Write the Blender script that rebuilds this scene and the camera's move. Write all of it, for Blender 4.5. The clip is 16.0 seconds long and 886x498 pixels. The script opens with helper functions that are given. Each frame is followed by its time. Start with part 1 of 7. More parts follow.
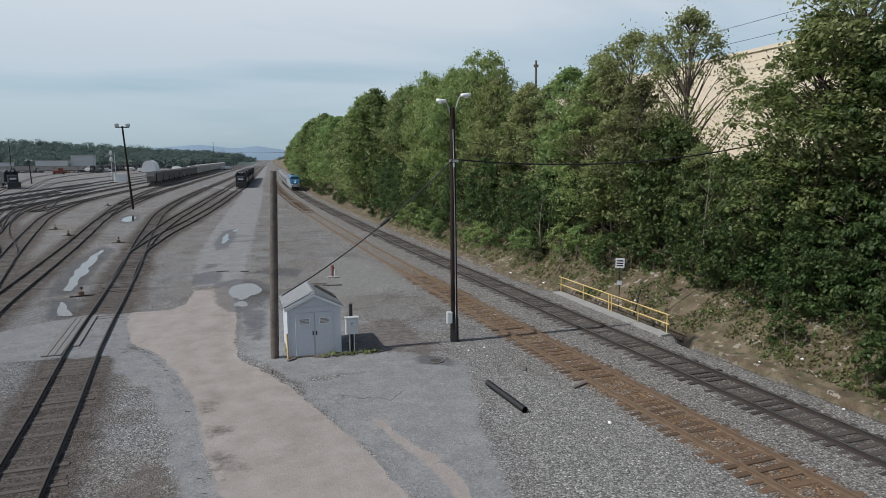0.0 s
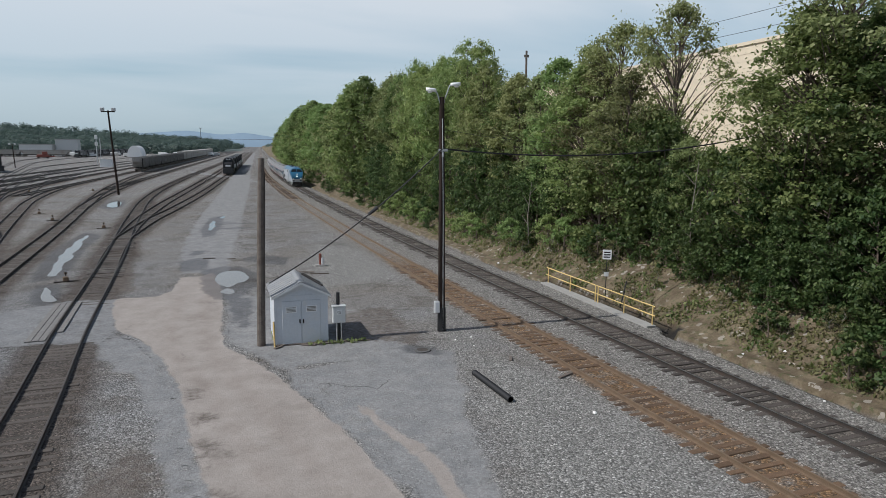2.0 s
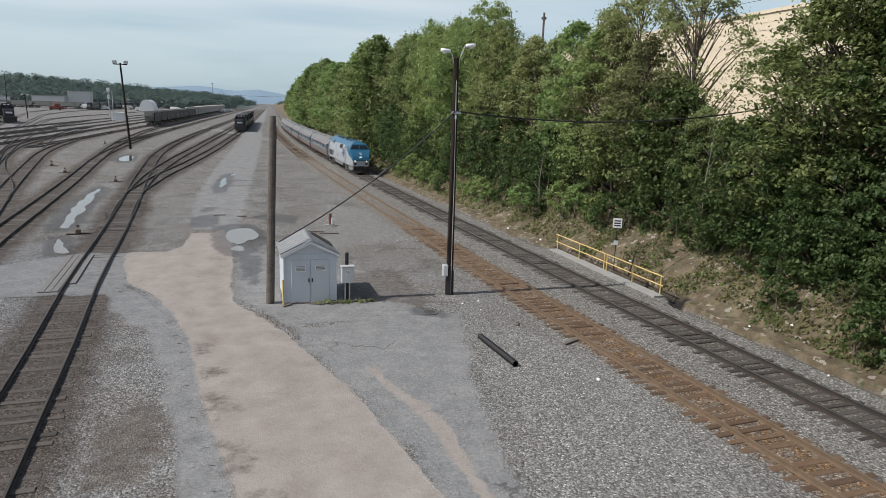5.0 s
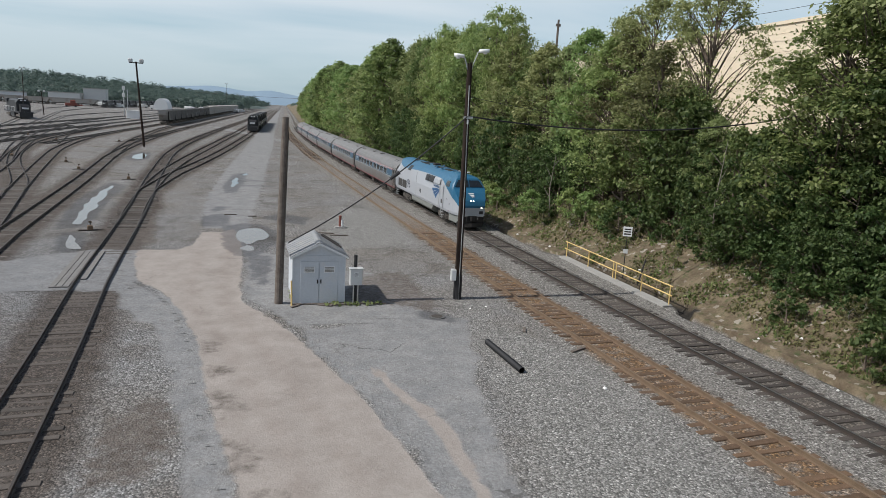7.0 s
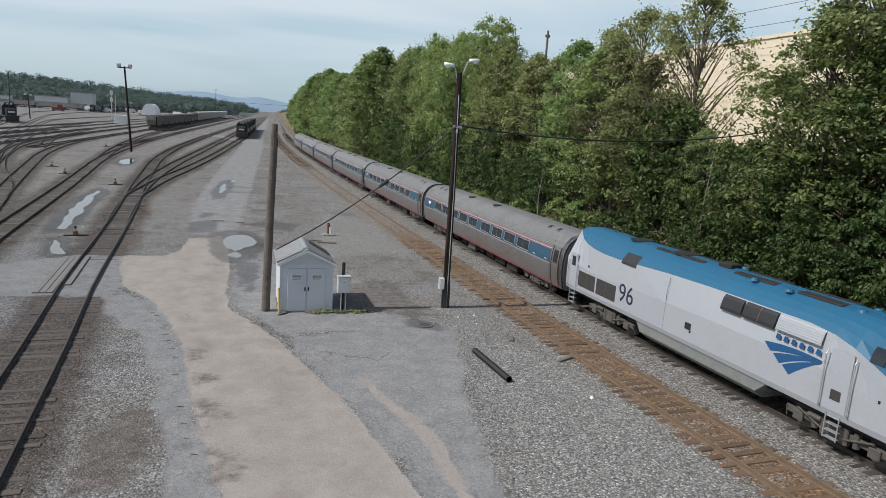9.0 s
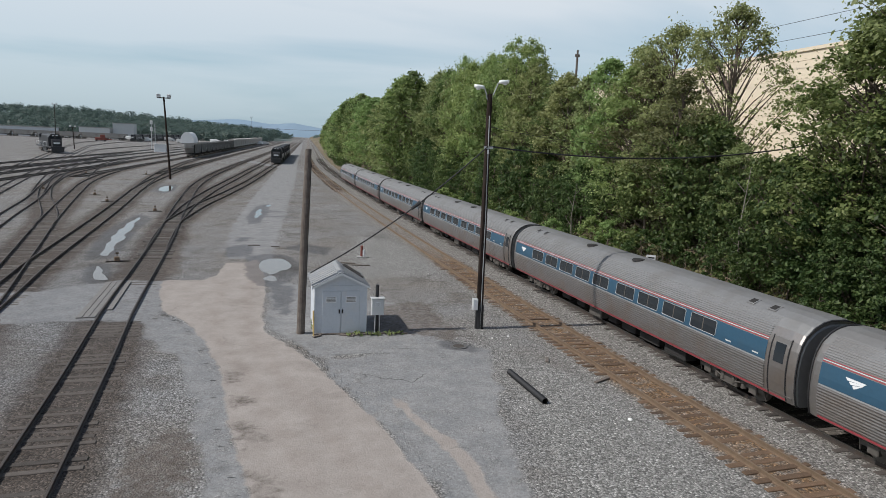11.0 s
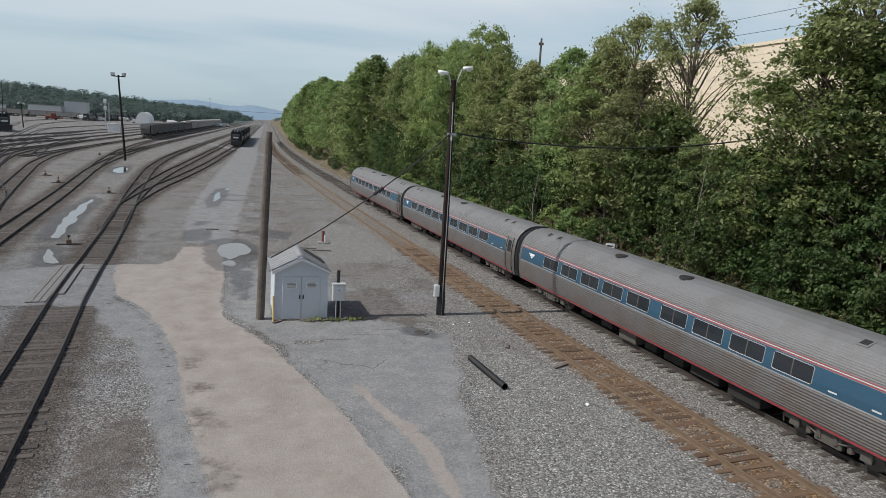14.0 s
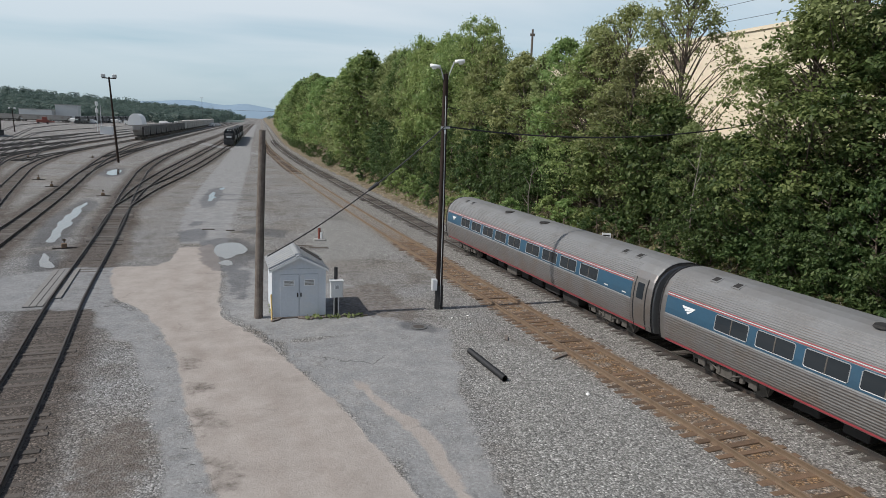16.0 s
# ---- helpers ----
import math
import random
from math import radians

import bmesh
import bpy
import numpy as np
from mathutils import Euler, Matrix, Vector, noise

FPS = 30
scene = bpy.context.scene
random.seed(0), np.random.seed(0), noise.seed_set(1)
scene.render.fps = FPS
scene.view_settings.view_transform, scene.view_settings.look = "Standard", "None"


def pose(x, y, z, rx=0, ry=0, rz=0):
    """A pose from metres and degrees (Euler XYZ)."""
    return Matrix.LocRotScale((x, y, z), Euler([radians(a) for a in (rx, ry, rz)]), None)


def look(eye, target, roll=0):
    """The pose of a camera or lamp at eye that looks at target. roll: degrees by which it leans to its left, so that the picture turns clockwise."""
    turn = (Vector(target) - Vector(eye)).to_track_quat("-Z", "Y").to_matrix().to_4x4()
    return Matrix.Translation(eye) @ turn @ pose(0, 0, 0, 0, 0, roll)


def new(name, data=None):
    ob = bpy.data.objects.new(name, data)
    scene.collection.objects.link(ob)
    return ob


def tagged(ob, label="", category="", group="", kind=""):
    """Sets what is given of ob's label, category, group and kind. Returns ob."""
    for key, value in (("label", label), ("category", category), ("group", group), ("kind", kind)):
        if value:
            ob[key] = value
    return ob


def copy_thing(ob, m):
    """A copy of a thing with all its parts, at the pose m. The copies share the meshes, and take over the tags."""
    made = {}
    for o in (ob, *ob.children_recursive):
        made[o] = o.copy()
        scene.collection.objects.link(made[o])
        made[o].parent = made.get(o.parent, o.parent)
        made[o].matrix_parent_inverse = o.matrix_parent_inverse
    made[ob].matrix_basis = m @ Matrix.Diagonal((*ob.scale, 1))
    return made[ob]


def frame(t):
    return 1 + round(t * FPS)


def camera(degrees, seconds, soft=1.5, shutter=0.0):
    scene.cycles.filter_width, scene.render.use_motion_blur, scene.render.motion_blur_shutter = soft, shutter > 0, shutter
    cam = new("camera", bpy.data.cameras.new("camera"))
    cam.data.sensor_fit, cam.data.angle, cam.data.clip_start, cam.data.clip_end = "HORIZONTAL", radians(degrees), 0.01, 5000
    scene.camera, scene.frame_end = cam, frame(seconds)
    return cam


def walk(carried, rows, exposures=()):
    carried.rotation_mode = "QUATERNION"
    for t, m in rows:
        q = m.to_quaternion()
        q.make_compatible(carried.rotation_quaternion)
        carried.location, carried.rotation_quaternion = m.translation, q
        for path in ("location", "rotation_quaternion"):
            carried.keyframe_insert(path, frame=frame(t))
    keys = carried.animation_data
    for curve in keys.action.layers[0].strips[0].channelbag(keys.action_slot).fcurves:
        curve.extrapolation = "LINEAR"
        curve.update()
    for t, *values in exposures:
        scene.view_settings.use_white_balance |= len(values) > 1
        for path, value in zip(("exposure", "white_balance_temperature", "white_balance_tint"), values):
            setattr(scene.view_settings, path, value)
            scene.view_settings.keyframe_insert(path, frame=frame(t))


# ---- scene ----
H_EYE = 9.35
cam = camera(67.04, 16.0, soft=0.7)
# seconds, tilt, lean, turn: a hand-held camera on one spot of a bridge
ROWS = [
    (0.0, 82.20, 0.35, -14.23),
    (0.5, 82.61, -0.14, -15.41),
    (1.0, 82.74, -0.09, -16.63),
    (1.5, 82.22, 0.46, -15.56),
    (2.0, 81.31, -0.45, -15.15),
    (2.5, 81.14, -0.79, -15.11),
    (3.0, 81.37, -1.65, -15.27),
    (3.5, 82.12, -1.56, -15.09),
    (4.0, 80.65, -1.89, -14.14),
    (4.5, 78.56, -2.04, -13.41),
    (5.0, 78.16, -1.99, -14.05),
    (5.2, 78.64, -2.21, -13.41),
    (7.3, 78.48, -3.17, -13.04),
    (7.5, 78.51, -2.64, -13.43),
    (8.0, 78.09, -2.78, -12.32),
    (8.5, 79.52, -3.33, -14.04),
    (9.0, 79.27, -3.83, -13.91),
    (9.5, 79.33, -3.32, -13.10),
    (10.0, 80.03, -2.19, -12.21),
    (10.2, 80.42, -2.13, -11.43),
    (12.3, 81.12, -2.97, -11.51),
    (12.5, 81.01, -2.80, -11.47),
    (13.0, 80.97, -3.10, -12.50),
    (13.5, 80.67, -2.95, -13.22),
    (14.0, 79.92, -3.64, -14.39),
    (14.5, 79.27, -2.69, -13.21),
    (15.0, 79.44, -2.50, -14.38),
    (15.5, 79.04, -1.99, -14.57),
    (16.0, 79.43, -2.20, -14.94),
]
walk(cam, [(t, pose(0, 0, H_EYE, rx, ry, rz)) for t, rx, ry, rz in ROWS],
     [(0, -0.24, 6150, 9), (1.5, -0.22, 6150, 9), (3, -0.15, 6190, 9), (5, -0.02, 6400, 9), (8.5, -0.02, 6300, 9), (10, -0.06, 6270, 9), (12.5, -0.14, 6270, 9), (14, -0.15, 6320, 9), (16, -0.03, 6340, 9)])

# ---- light ----
SUN_EL, SUN_DIR = radians(48), Vector((1.0, 0.07, 0.0)).normalized()
world = bpy.data.worlds.new("world")
scene.world = world
world.use_nodes = True


def make_world():
    nt = world.node_tree
    nt.nodes.clear()
    N, L = nt.nodes.new, nt.links.new
    out, bg = N("ShaderNodeOutputWorld"), N("ShaderNodeBackground")
    sky = N("ShaderNodeTexSky")
    sky.sky_type, sky.sun_disc = "NISHITA", False
    sky.sun_elevation, sky.sun_rotation = SUN_EL, radians(-94)
    sky.air_density, sky.dust_density, sky.ozone_density = 1.0, 1.6, 1.2
    # thin high cloud, stretched along the horizon
    tc = N("ShaderNodeTexCoord")
    sep = N("ShaderNodeSeparateXYZ")
    L(tc.outputs["Generated"], sep.inputs[0])
    up = N("ShaderNodeMath"); up.operation = "MAXIMUM"; up.inputs[1].default_value = 0.0
    L(sep.outputs["Z"], up.inputs[0])
    add = N("ShaderNodeMath"); add.operation = "ADD"; add.inputs[1].default_value = 0.16
    L(up.outputs[0], add.inputs[0])
    dx = N("ShaderNodeMath"); dx.operation = "DIVIDE"
    dy = N("ShaderNodeMath"); dy.operation = "DIVIDE"
    L(sep.outputs["X"], dx.inputs[0]); L(add.outputs[0], dx.inputs[1])
    L(sep.outputs["Y"], dy.inputs[0]); L(add.outputs[0], dy.inputs[1])
    comb = N("ShaderNodeCombineXYZ")
    L(dx.outputs[0], comb.inputs[0]); L(dy.outputs[0], comb.inputs[1])
    mp = N("ShaderNodeMapping"); mp.inputs["Scale"].default_value = (0.5, 1.0, 1.0); mp.inputs["Rotation"].default_value = (0, 0, 0.25)
    mp.inputs["Location"].default_value = (0.6, 0.35, 0)
    L(comb.outputs[0], mp.inputs[0])
    nz = N("ShaderNodeTexNoise"); nz.inputs["Scale"].default_value = 0.6; nz.inputs["Detail"].default_value = 6; nz.inputs["Roughness"].default_value = 0.48
    nz.inputs["Distortion"].default_value = 0.35
    L(mp.outputs[0], nz.inputs["Vector"])
    ramp = N("ShaderNodeValToRGB")
    ramp.color_ramp.elements[0].position, ramp.color_ramp.elements[1].position = 0.355, 0.515
    ramp.color_ramp.elements[0].color = (0.05, 0.05, 0.05, 1)
    ramp.color_ramp.elements[1].color = (1.0, 1.0, 1.0, 1)
    L(nz.outputs["Fac"], ramp.inputs[0])
    mix = N("ShaderNodeMix"); mix.data_type = "RGBA"
    haze = N("ShaderNodeMix"); haze.data_type = "RGBA"; haze.inputs[0].default_value = 0.6
    # the thin cloud lies low; overhead the sky is clearer
    fade = N("ShaderNodeMapRange"); fade.inputs[1].default_value, fade.inputs[2].default_value = 0.33, 0.52
    fade.inputs[3].default_value, fade.inputs[4].default_value = 1.0, 0.05
    L(up.outputs[0], fade.inputs[0])
    hz = N("ShaderNodeMath"); hz.operation = "MULTIPLY"; hz.inputs[1].default_value = 0.6
    L(fade.outputs[0], hz.inputs[0]); L(hz.outputs[0], haze.inputs[0])
    L(sky.outputs[0], haze.inputs[6]); haze.inputs[7].default_value = (5.4, 7.5, 8.75, 1)
    low = N("ShaderNodeMapRange"); low.inputs[1].default_value, low.inputs[2].default_value = 0.0, 0.26
    low.inputs[3].default_value, low.inputs[4].default_value = 0.12, 1.0
    L(up.outputs[0], low.inputs[0])
    thick = N("ShaderNodeMath"); thick.operation = "MULTIPLY"
    L(ramp.outputs[0], thick.inputs[0]); L(low.outputs[0], thick.inputs[1])
    thin = N("ShaderNodeMath"); thin.operation = "MULTIPLY"
    L(thick.outputs[0], thin.inputs[0]); L(fade.outputs[0], thin.inputs[1])
    L(thin.outputs[0], mix.inputs[0]); L(haze.outputs[2], mix.inputs[6])
    mix.inputs[7].default_value = (8.95, 9.2, 9.5, 1)
    L(mix.outputs[2], bg.inputs[0])
    bg.inputs[1].default_value = 0.093
    L(bg.outputs[0], out.inputs[0])


make_world()
sun_data = bpy.data.lights.new("sun", "SUN")
sun_data.energy, sun_data.angle, sun_data.color = 4.3, radians(0.6), (1.0, 0.95, 0.88)
sun = new("sun", sun_data)
sun.matrix_world = look((0, 0, 60), Vector((0, 0, 60)) + SUN_DIR * math.cos(SUN_EL) + Vector((0, 0, -math.sin(SUN_EL))))


# ---- materials ----
def material(name, colour, rough=0.8, metal=0.0, var=0.25, scale=4.0, fine=40.0, bump=0.2, dist=0.01, second=None, mixpos=(0.4, 0.65), island=0.0, obj=0.0, spec=0.5):
    """Procedural surface: colour varied at two scales, optional second colour in patches, bump; island / obj: spread by piece."""
    m = bpy.data.materials.new(name)
    m.use_nodes = True
    nt = m.node_tree
    N, L = nt.nodes.new, nt.links.new
    b = nt.nodes["Principled BSDF"]
    b.inputs["Roughness"].default_value, b.inputs["Metallic"].default_value = rough, metal
    b.inputs["Specular IOR Level"].default_value = spec
    geo, tc = N("ShaderNodeNewGeometry"), N("ShaderNodeTexCoord")
    pos = tc.outputs["Object"]
    n1, n2 = N("ShaderNodeTexNoise"), N("ShaderNodeTexNoise")
    n1.inputs["Scale"].default_value, n2.inputs["Scale"].default_value = scale, fine
    n1.inputs["Detail"].default_value, n2.inputs["Detail"].default_value = 4, 3
    L(pos, n1.inputs["Vector"]); L(pos, n2.inputs["Vector"])
    col = None
    base = N("ShaderNodeRGB"); base.outputs[0].default_value = (*colour, 1)
    col = base.outputs[0]
    if second:
        r = N("ShaderNodeMapRange"); r.inputs[1].default_value, r.inputs[2].default_value = mixpos
        L(n1.outputs["Fac"], r.inputs[0])
        mx = N("ShaderNodeMix"); mx.data_type = "RGBA"
        L(r.outputs[0], mx.inputs[0]); L(col, mx.inputs[6]); mx.inputs[7].default_value = (*second, 1)
        col = mx.outputs[2]
    s = N("ShaderNodeMath"); s.operation = "ADD"
    L(n1.outputs["Fac"], s.inputs[0]); L(n2.outputs["Fac"], s.inputs[1])
    val = s.outputs[0]
    if island or obj:
        src = geo.outputs["Random Per Island"] if island else N("ShaderNodeObjectInfo").outputs["Random"]
        k = N("ShaderNodeMath"); k.operation = "MULTIPLY_ADD"; k.inputs[1].default_value = (island or obj) / max(var, 1e-3); k.inputs[2].default_value = -0.5 * (island or obj) / max(var, 1e-3)
        L(src, k.inputs[0])
        s2 = N("ShaderNodeMath"); s2.operation = "ADD"
        L(val, s2.inputs[0]); L(k.outputs[0], s2.inputs[1])
        val = s2.outputs[0]
    mr = N("ShaderNodeMapRange"); mr.clamp = False
    mr.inputs[1].default_value, mr.inputs[2].default_value = 0.5, 1.5
    mr.inputs[3].default_value, mr.inputs[4].default_value = 1 - var, 1 + var
    L(val, mr.inputs[0])
    hsv = N("ShaderNodeHueSaturation")
    L(mr.outputs[0], hsv.inputs["Value"]); L(col, hsv.inputs["Color"])
    L(hsv.outputs[0], b.inputs["Base Color"])
    if bump:
        bp = N("ShaderNodeBump"); bp.inputs["Strength"].default_value, bp.inputs["Distance"].default_value = bump, dist
        L(n2.outputs["Fac"], bp.inputs["Height"]); L(bp.outputs[0], b.inputs["Normal"])
    return m


def ground_material():
    """One ground: loose stone, packed dirt, old asphalt, damp and bank soil, mixed by marks stored on the mesh and broken up by noise."""
    m = bpy.data.materials.new("yard_ground")
    m.use_nodes = True
    nt = m.node_tree
    N, L = nt.nodes.new, nt.links.new
    b = nt.nodes["Principled BSDF"]
    b.inputs["Specular IOR Level"].default_value = 0.25
    tc = N("ShaderNodeTexCoord")
    pos = tc.outputs["Object"]

    def tex(scale, detail=4, rough=0.55, dist=0.0):
        t = N("ShaderNodeTexNoise")
        t.inputs["Scale"].default_value, t.inputs["Detail"].default_value, t.inputs["Roughness"].default_value, t.inputs["Distortion"].default_value = scale, detail, rough, dist
        L(pos, t.inputs["Vector"])
        return t.outputs["Fac"]

    def remap(v, a, b_, c=0.0, d=1.0, clamp=True):
        r = N("ShaderNodeMapRange"); r.clamp = clamp
        for i, q in enumerate((a, b_, c, d)):
            r.inputs[i + 1].default_value = q
        L(v, r.inputs[0])
        return r.outputs[0]

    def math2(op, x, y):
        k = N("ShaderNodeMath"); k.operation = op
        for i, q in enumerate((x, y)):
            if isinstance(q, (int, float)):
                k.inputs[i].default_value = q
            else:
                L(q, k.inputs[i])
        return k.outputs[0]

    def mix(f, x, y, blend="MIX"):
        k = N("ShaderNodeMix"); k.data_type = "RGBA"; k.blend_type = blend
        for i, q in ((0, f), (6, x), (7, y)):
            if isinstance(q, (int, float)):
                k.inputs[i].default_value = q
            elif isinstance(q, tuple):
                k.inputs[i].default_value = (*q, 1)
            else:
                L(q, k.inputs[i])
        return k.outputs[2]

    def mark(nm, spread_=0.8, scale=0.9, a=0.42, b_=0.6):
        at = N("ShaderNodeAttribute"); at.attribute_name = nm
        n1 = tex(scale, 6, 0.62, 0.4)
        v = math2("ADD", at.outputs["Fac"], math2("MULTIPLY", math2("SUBTRACT", n1, 0.5), spread_))
        return remap(v, a, b_)

    def cells(size):
        wob = N("ShaderNodeTexNoise"); wob.inputs["Scale"].default_value = 1.2 / size
        L(pos, wob.inputs["Vector"])
        vm = N("ShaderNodeVectorMath"); vm.operation = "MULTIPLY_ADD"; vm.inputs[1].default_value = (size * 0.7,) * 3
        L(wob.outputs["Color"], vm.inputs[0]); L(pos, vm.inputs[2])
        v = N("ShaderNodeTexVoronoi"); v.inputs["Scale"].default_value = 1 / size
        L(vm.outputs[0], v.inputs["Vector"])
        sep = N("ShaderNodeSeparateColor"); L(v.outputs["Color"], sep.inputs[0])
        return sep.outputs[0], v.outputs["Distance"]

    def ramp(v, *tones):
        r = N("ShaderNodeValToRGB")
        el = r.color_ramp.elements
        while len(el) < len(tones):
            el.new(0.5)
        for i, (q, t) in enumerate(tones):
            el[i].position, el[i].color = q, (*t, 1)
        L(v, r.inputs[0])
        return r.outputs[0]
    rnd, dist = cells(0.062)
    rnd2, dist2 = cells(0.22)
    big, mid, fine = tex(0.13, 6, 0.6), tex(0.9, 6, 0.65), tex(9, 5, 0.7)
    huge = tex(0.045, 5, 0.6)
    # loose yard stone, browner or greyer by place
    stone = ramp(rnd, (0.0, (0.11, 0.107, 0.103)), (0.35, (0.20, 0.195, 0.19)), (0.75, (0.30, 0.295, 0.288)), (0.95, (0.37, 0.365, 0.36)), (1.0, (0.50, 0.49, 0.48)))
    stone = mix(remap(big, 0.42, 0.62), stone, (0.87, 0.82, 0.765), "MULTIPLY")
    stone = mix(math2("MULTIPLY", remap(tex(0.32, 7, 0.68, 0.6), 0.52, 0.62), 0.8), stone, (0.62, 0.58, 0.54), "MULTIPLY")
    stone = mix(math2("MULTIPLY", remap(huge, 0.5, 0.62), 0.5), stone, (0.17, 0.165, 0.16))
    ball = ramp(rnd, (0.0, (0.085, 0.08, 0.073)), (0.3, (0.168, 0.159, 0.146)), (0.75, (0.275, 0.262, 0.243)), (0.94, (0.37, 0.353, 0.33)), (1.0, (0.55, 0.53, 0.50)))
    stone = mix(mark("cinder", 0.5, 0.4, 0.15, 1.0), stone, (0.80, 0.82, 0.86), "MULTIPLY")
    stone = mix(mark("bed", 0.8, 1.1, 0.2, 0.75), stone, (0.47, 0.405, 0.36), "MULTIPLY")
    stone = mix(mark("ballast", 0.5), stone, ball)
    fresh = ramp(rnd, (0.0, (0.12, 0.117, 0.110)), (0.4, (0.215, 0.21, 0.198)), (0.8, (0.318, 0.311, 0.294)), (0.95, (0.40, 0.39, 0.37)), (1.0, (0.62, 0.605, 0.58)))
    stone = mix(mark("fresh", 0.9, 0.5, 0.35, 0.8), stone, fresh)
    at = N("ShaderNodeAttribute"); at.attribute_name = "rust"
    stone = mix(math2("MULTIPLY", at.outputs["Fac"], remap(tex(2.2, 6, 0.7), 0.3, 0.55)), stone, (0.84, 0.54, 0.30), "MULTIPLY")
    oil = N("ShaderNodeAttribute"); oil.attribute_name = "oil"
    stone = mix(math2("MULTIPLY", oil.outputs["Fac"], remap(mid, 0.25, 0.6, 0.55, 1.0)), stone, (0.58, 0.53, 0.49), "MULTIPLY")
    # shade between the stones, painted as darkening towards each cell's edge
    gap_shade = remap(dist, 0.8, 0.35, 0.45, 1.0)
    # asphalt with stone showing through, dirt with smooth wheel lines
    asph = mix(remap(mid, 0.35, 0.7), (0.212, 0.215, 0.220), (0.29, 0.289, 0.287))
    asph = mix(remap(fine, 0.35, 0.75), asph, (0.62, 0.6, 0.58), "MULTIPLY")
    asph = mix(math2("MULTIPLY", remap(rnd, 0.86, 0.97), 0.18), asph, (0.4, 0.4, 0.39))
    dirt = mix(remap(mid, 0.35, 0.68), (0.325, 0.293, 0.268), (0.262, 0.233, 0.212))
    rut = N("ShaderNodeAttribute"); rut.attribute_name = "rut"
    dirt = mix(math2("MULTIPLY", rut.outputs["Fac"], remap(tex(0.5, 5, 0.6), 0.3, 0.6, 0.2, 0.9)), dirt, (0.90, 0.875, 0.865), "MULTIPLY")
    dirt = mix(math2("MULTIPLY", remap(tex(0.35, 6, 0.65, 0.8), 0.52, 0.66), 0.6), dirt, (0.84, 0.83, 0.82), "MULTIPLY")
    dirt = mix(math2("MULTIPLY", remap(tex(3.3, 7, 0.75, 0.4), 0.62, 0.70), 0.55), dirt, (0.66, 0.63, 0.61), "MULTIPLY")
    dirt = mix(math2("MULTIPLY", remap(fine, 0.45, 0.75), 0.5), dirt, (0.78, 0.76, 0.74), "MULTIPLY")
    dirt = mix(math2("MULTIPLY", remap(rnd, 0.93, 0.99), 0.18), dirt, (0.38, 0.36, 0.34))
    soil = mix(remap(mid, 0.40, 0.62), (0.11, 0.083, 0.056), (0.20, 0.162, 0.108))
    soil = mix(remap(tex(2.6, 6, 0.7), 0.52, 0.66), soil, (0.07, 0.085, 0.035))
    soil = mix(math2("MULTIPLY", remap(fine, 0.4, 0.8), 0.7), soil, (0.45, 0.42, 0.38), "MULTIPLY")
    soil = mix(math2("MULTIPLY", remap(rnd2, 0.93, 0.97), 0.8), soil, (0.33, 0.30, 0.26))
    col = mix(gap_shade, (0.03, 0.029, 0.028), stone)
    f_as, f_di, f_da, f_ba = mark("asphalt", 1.25, 0.38), mark("dirt", 0.75, 0.9, 0.44, 0.58), mark("damp", 0.9, 1.2, 0.44, 0.60), mark("bank", 0.3, 1.5)
    f_as = math2("MULTIPLY", f_as, remap(tex(1.7, 6, 0.7), 0.30, 0.50, 0.45, 1.0))
    cin = N("ShaderNodeAttribute"); cin.attribute_name = "cinder"
    asph = mix(math2("MULTIPLY", cin.outputs["Fac"], 0.8), asph, (0.85, 0.865, 0.89), "MULTIPLY")
    col = mix(f_as, col, asph)
    col = mix(f_di, col, dirt)
    # broken mud, thin cracks in the hard surfaces, wet ground, soil and the dark ditch
    f_mu = mark("mud", 1.3, 1.6, 0.42, 0.72)
    mud = mix(remap(tex(1.9, 7, 0.72, 0.5), 0.36, 0.64), (0.075, 0.062, 0.053), (0.15, 0.128, 0.112))
    col = mix(math2("MULTIPLY", f_mu, remap(tex(4.5, 6, 0.7), 0.36, 0.56, 0.45, 0.92)), col, mud)
    bend = N("ShaderNodeTexNoise"); bend.inputs["Scale"].default_value, bend.inputs["Detail"].default_value = 0.9, 5
    L(pos, bend.inputs["Vector"])
    bv = N("ShaderNodeVectorMath"); bv.operation = "MULTIPLY_ADD"; bv.inputs[1].default_value = (1.6, 1.6, 0.0)
    L(bend.outputs["Color"], bv.inputs[0]); L(pos, bv.inputs[2])
    edge = N("ShaderNodeTexVoronoi"); edge.feature = "DISTANCE_TO_EDGE"; edge.inputs["Scale"].default_value = 0.3
    L(bv.outputs[0], edge.inputs["Vector"])
    crack = remap(edge.outputs["Distance"], 0.006, 0.014, 1.0, 0.0)
    crack = math2("MULTIPLY", math2("MULTIPLY", crack, math2("MAXIMUM", f_as, math2("MULTIPLY", f_di, 0.25))), remap(tex(0.22, 4), 0.56, 0.62))
    col = mix(math2("MULTIPLY", crack, 0.75), col, (0.07, 0.066, 0.063))
    col = mix(math2("MULTIPLY", f_da, 0.75), col, (0.40, 0.40, 0.42), "MULTIPLY")
    col = mix(f_ba, col, soil)
    # ditch strip near black: wet bottom, with the trench's shade painted in too
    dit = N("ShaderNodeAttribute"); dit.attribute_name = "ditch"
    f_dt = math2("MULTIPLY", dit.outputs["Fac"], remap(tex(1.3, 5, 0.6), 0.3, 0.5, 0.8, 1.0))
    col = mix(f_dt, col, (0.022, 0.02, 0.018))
    L(col, b.inputs["Base Color"])
    L(remap(f_da, 0, 1, 0.92, 0.62), b.inputs["Roughness"])
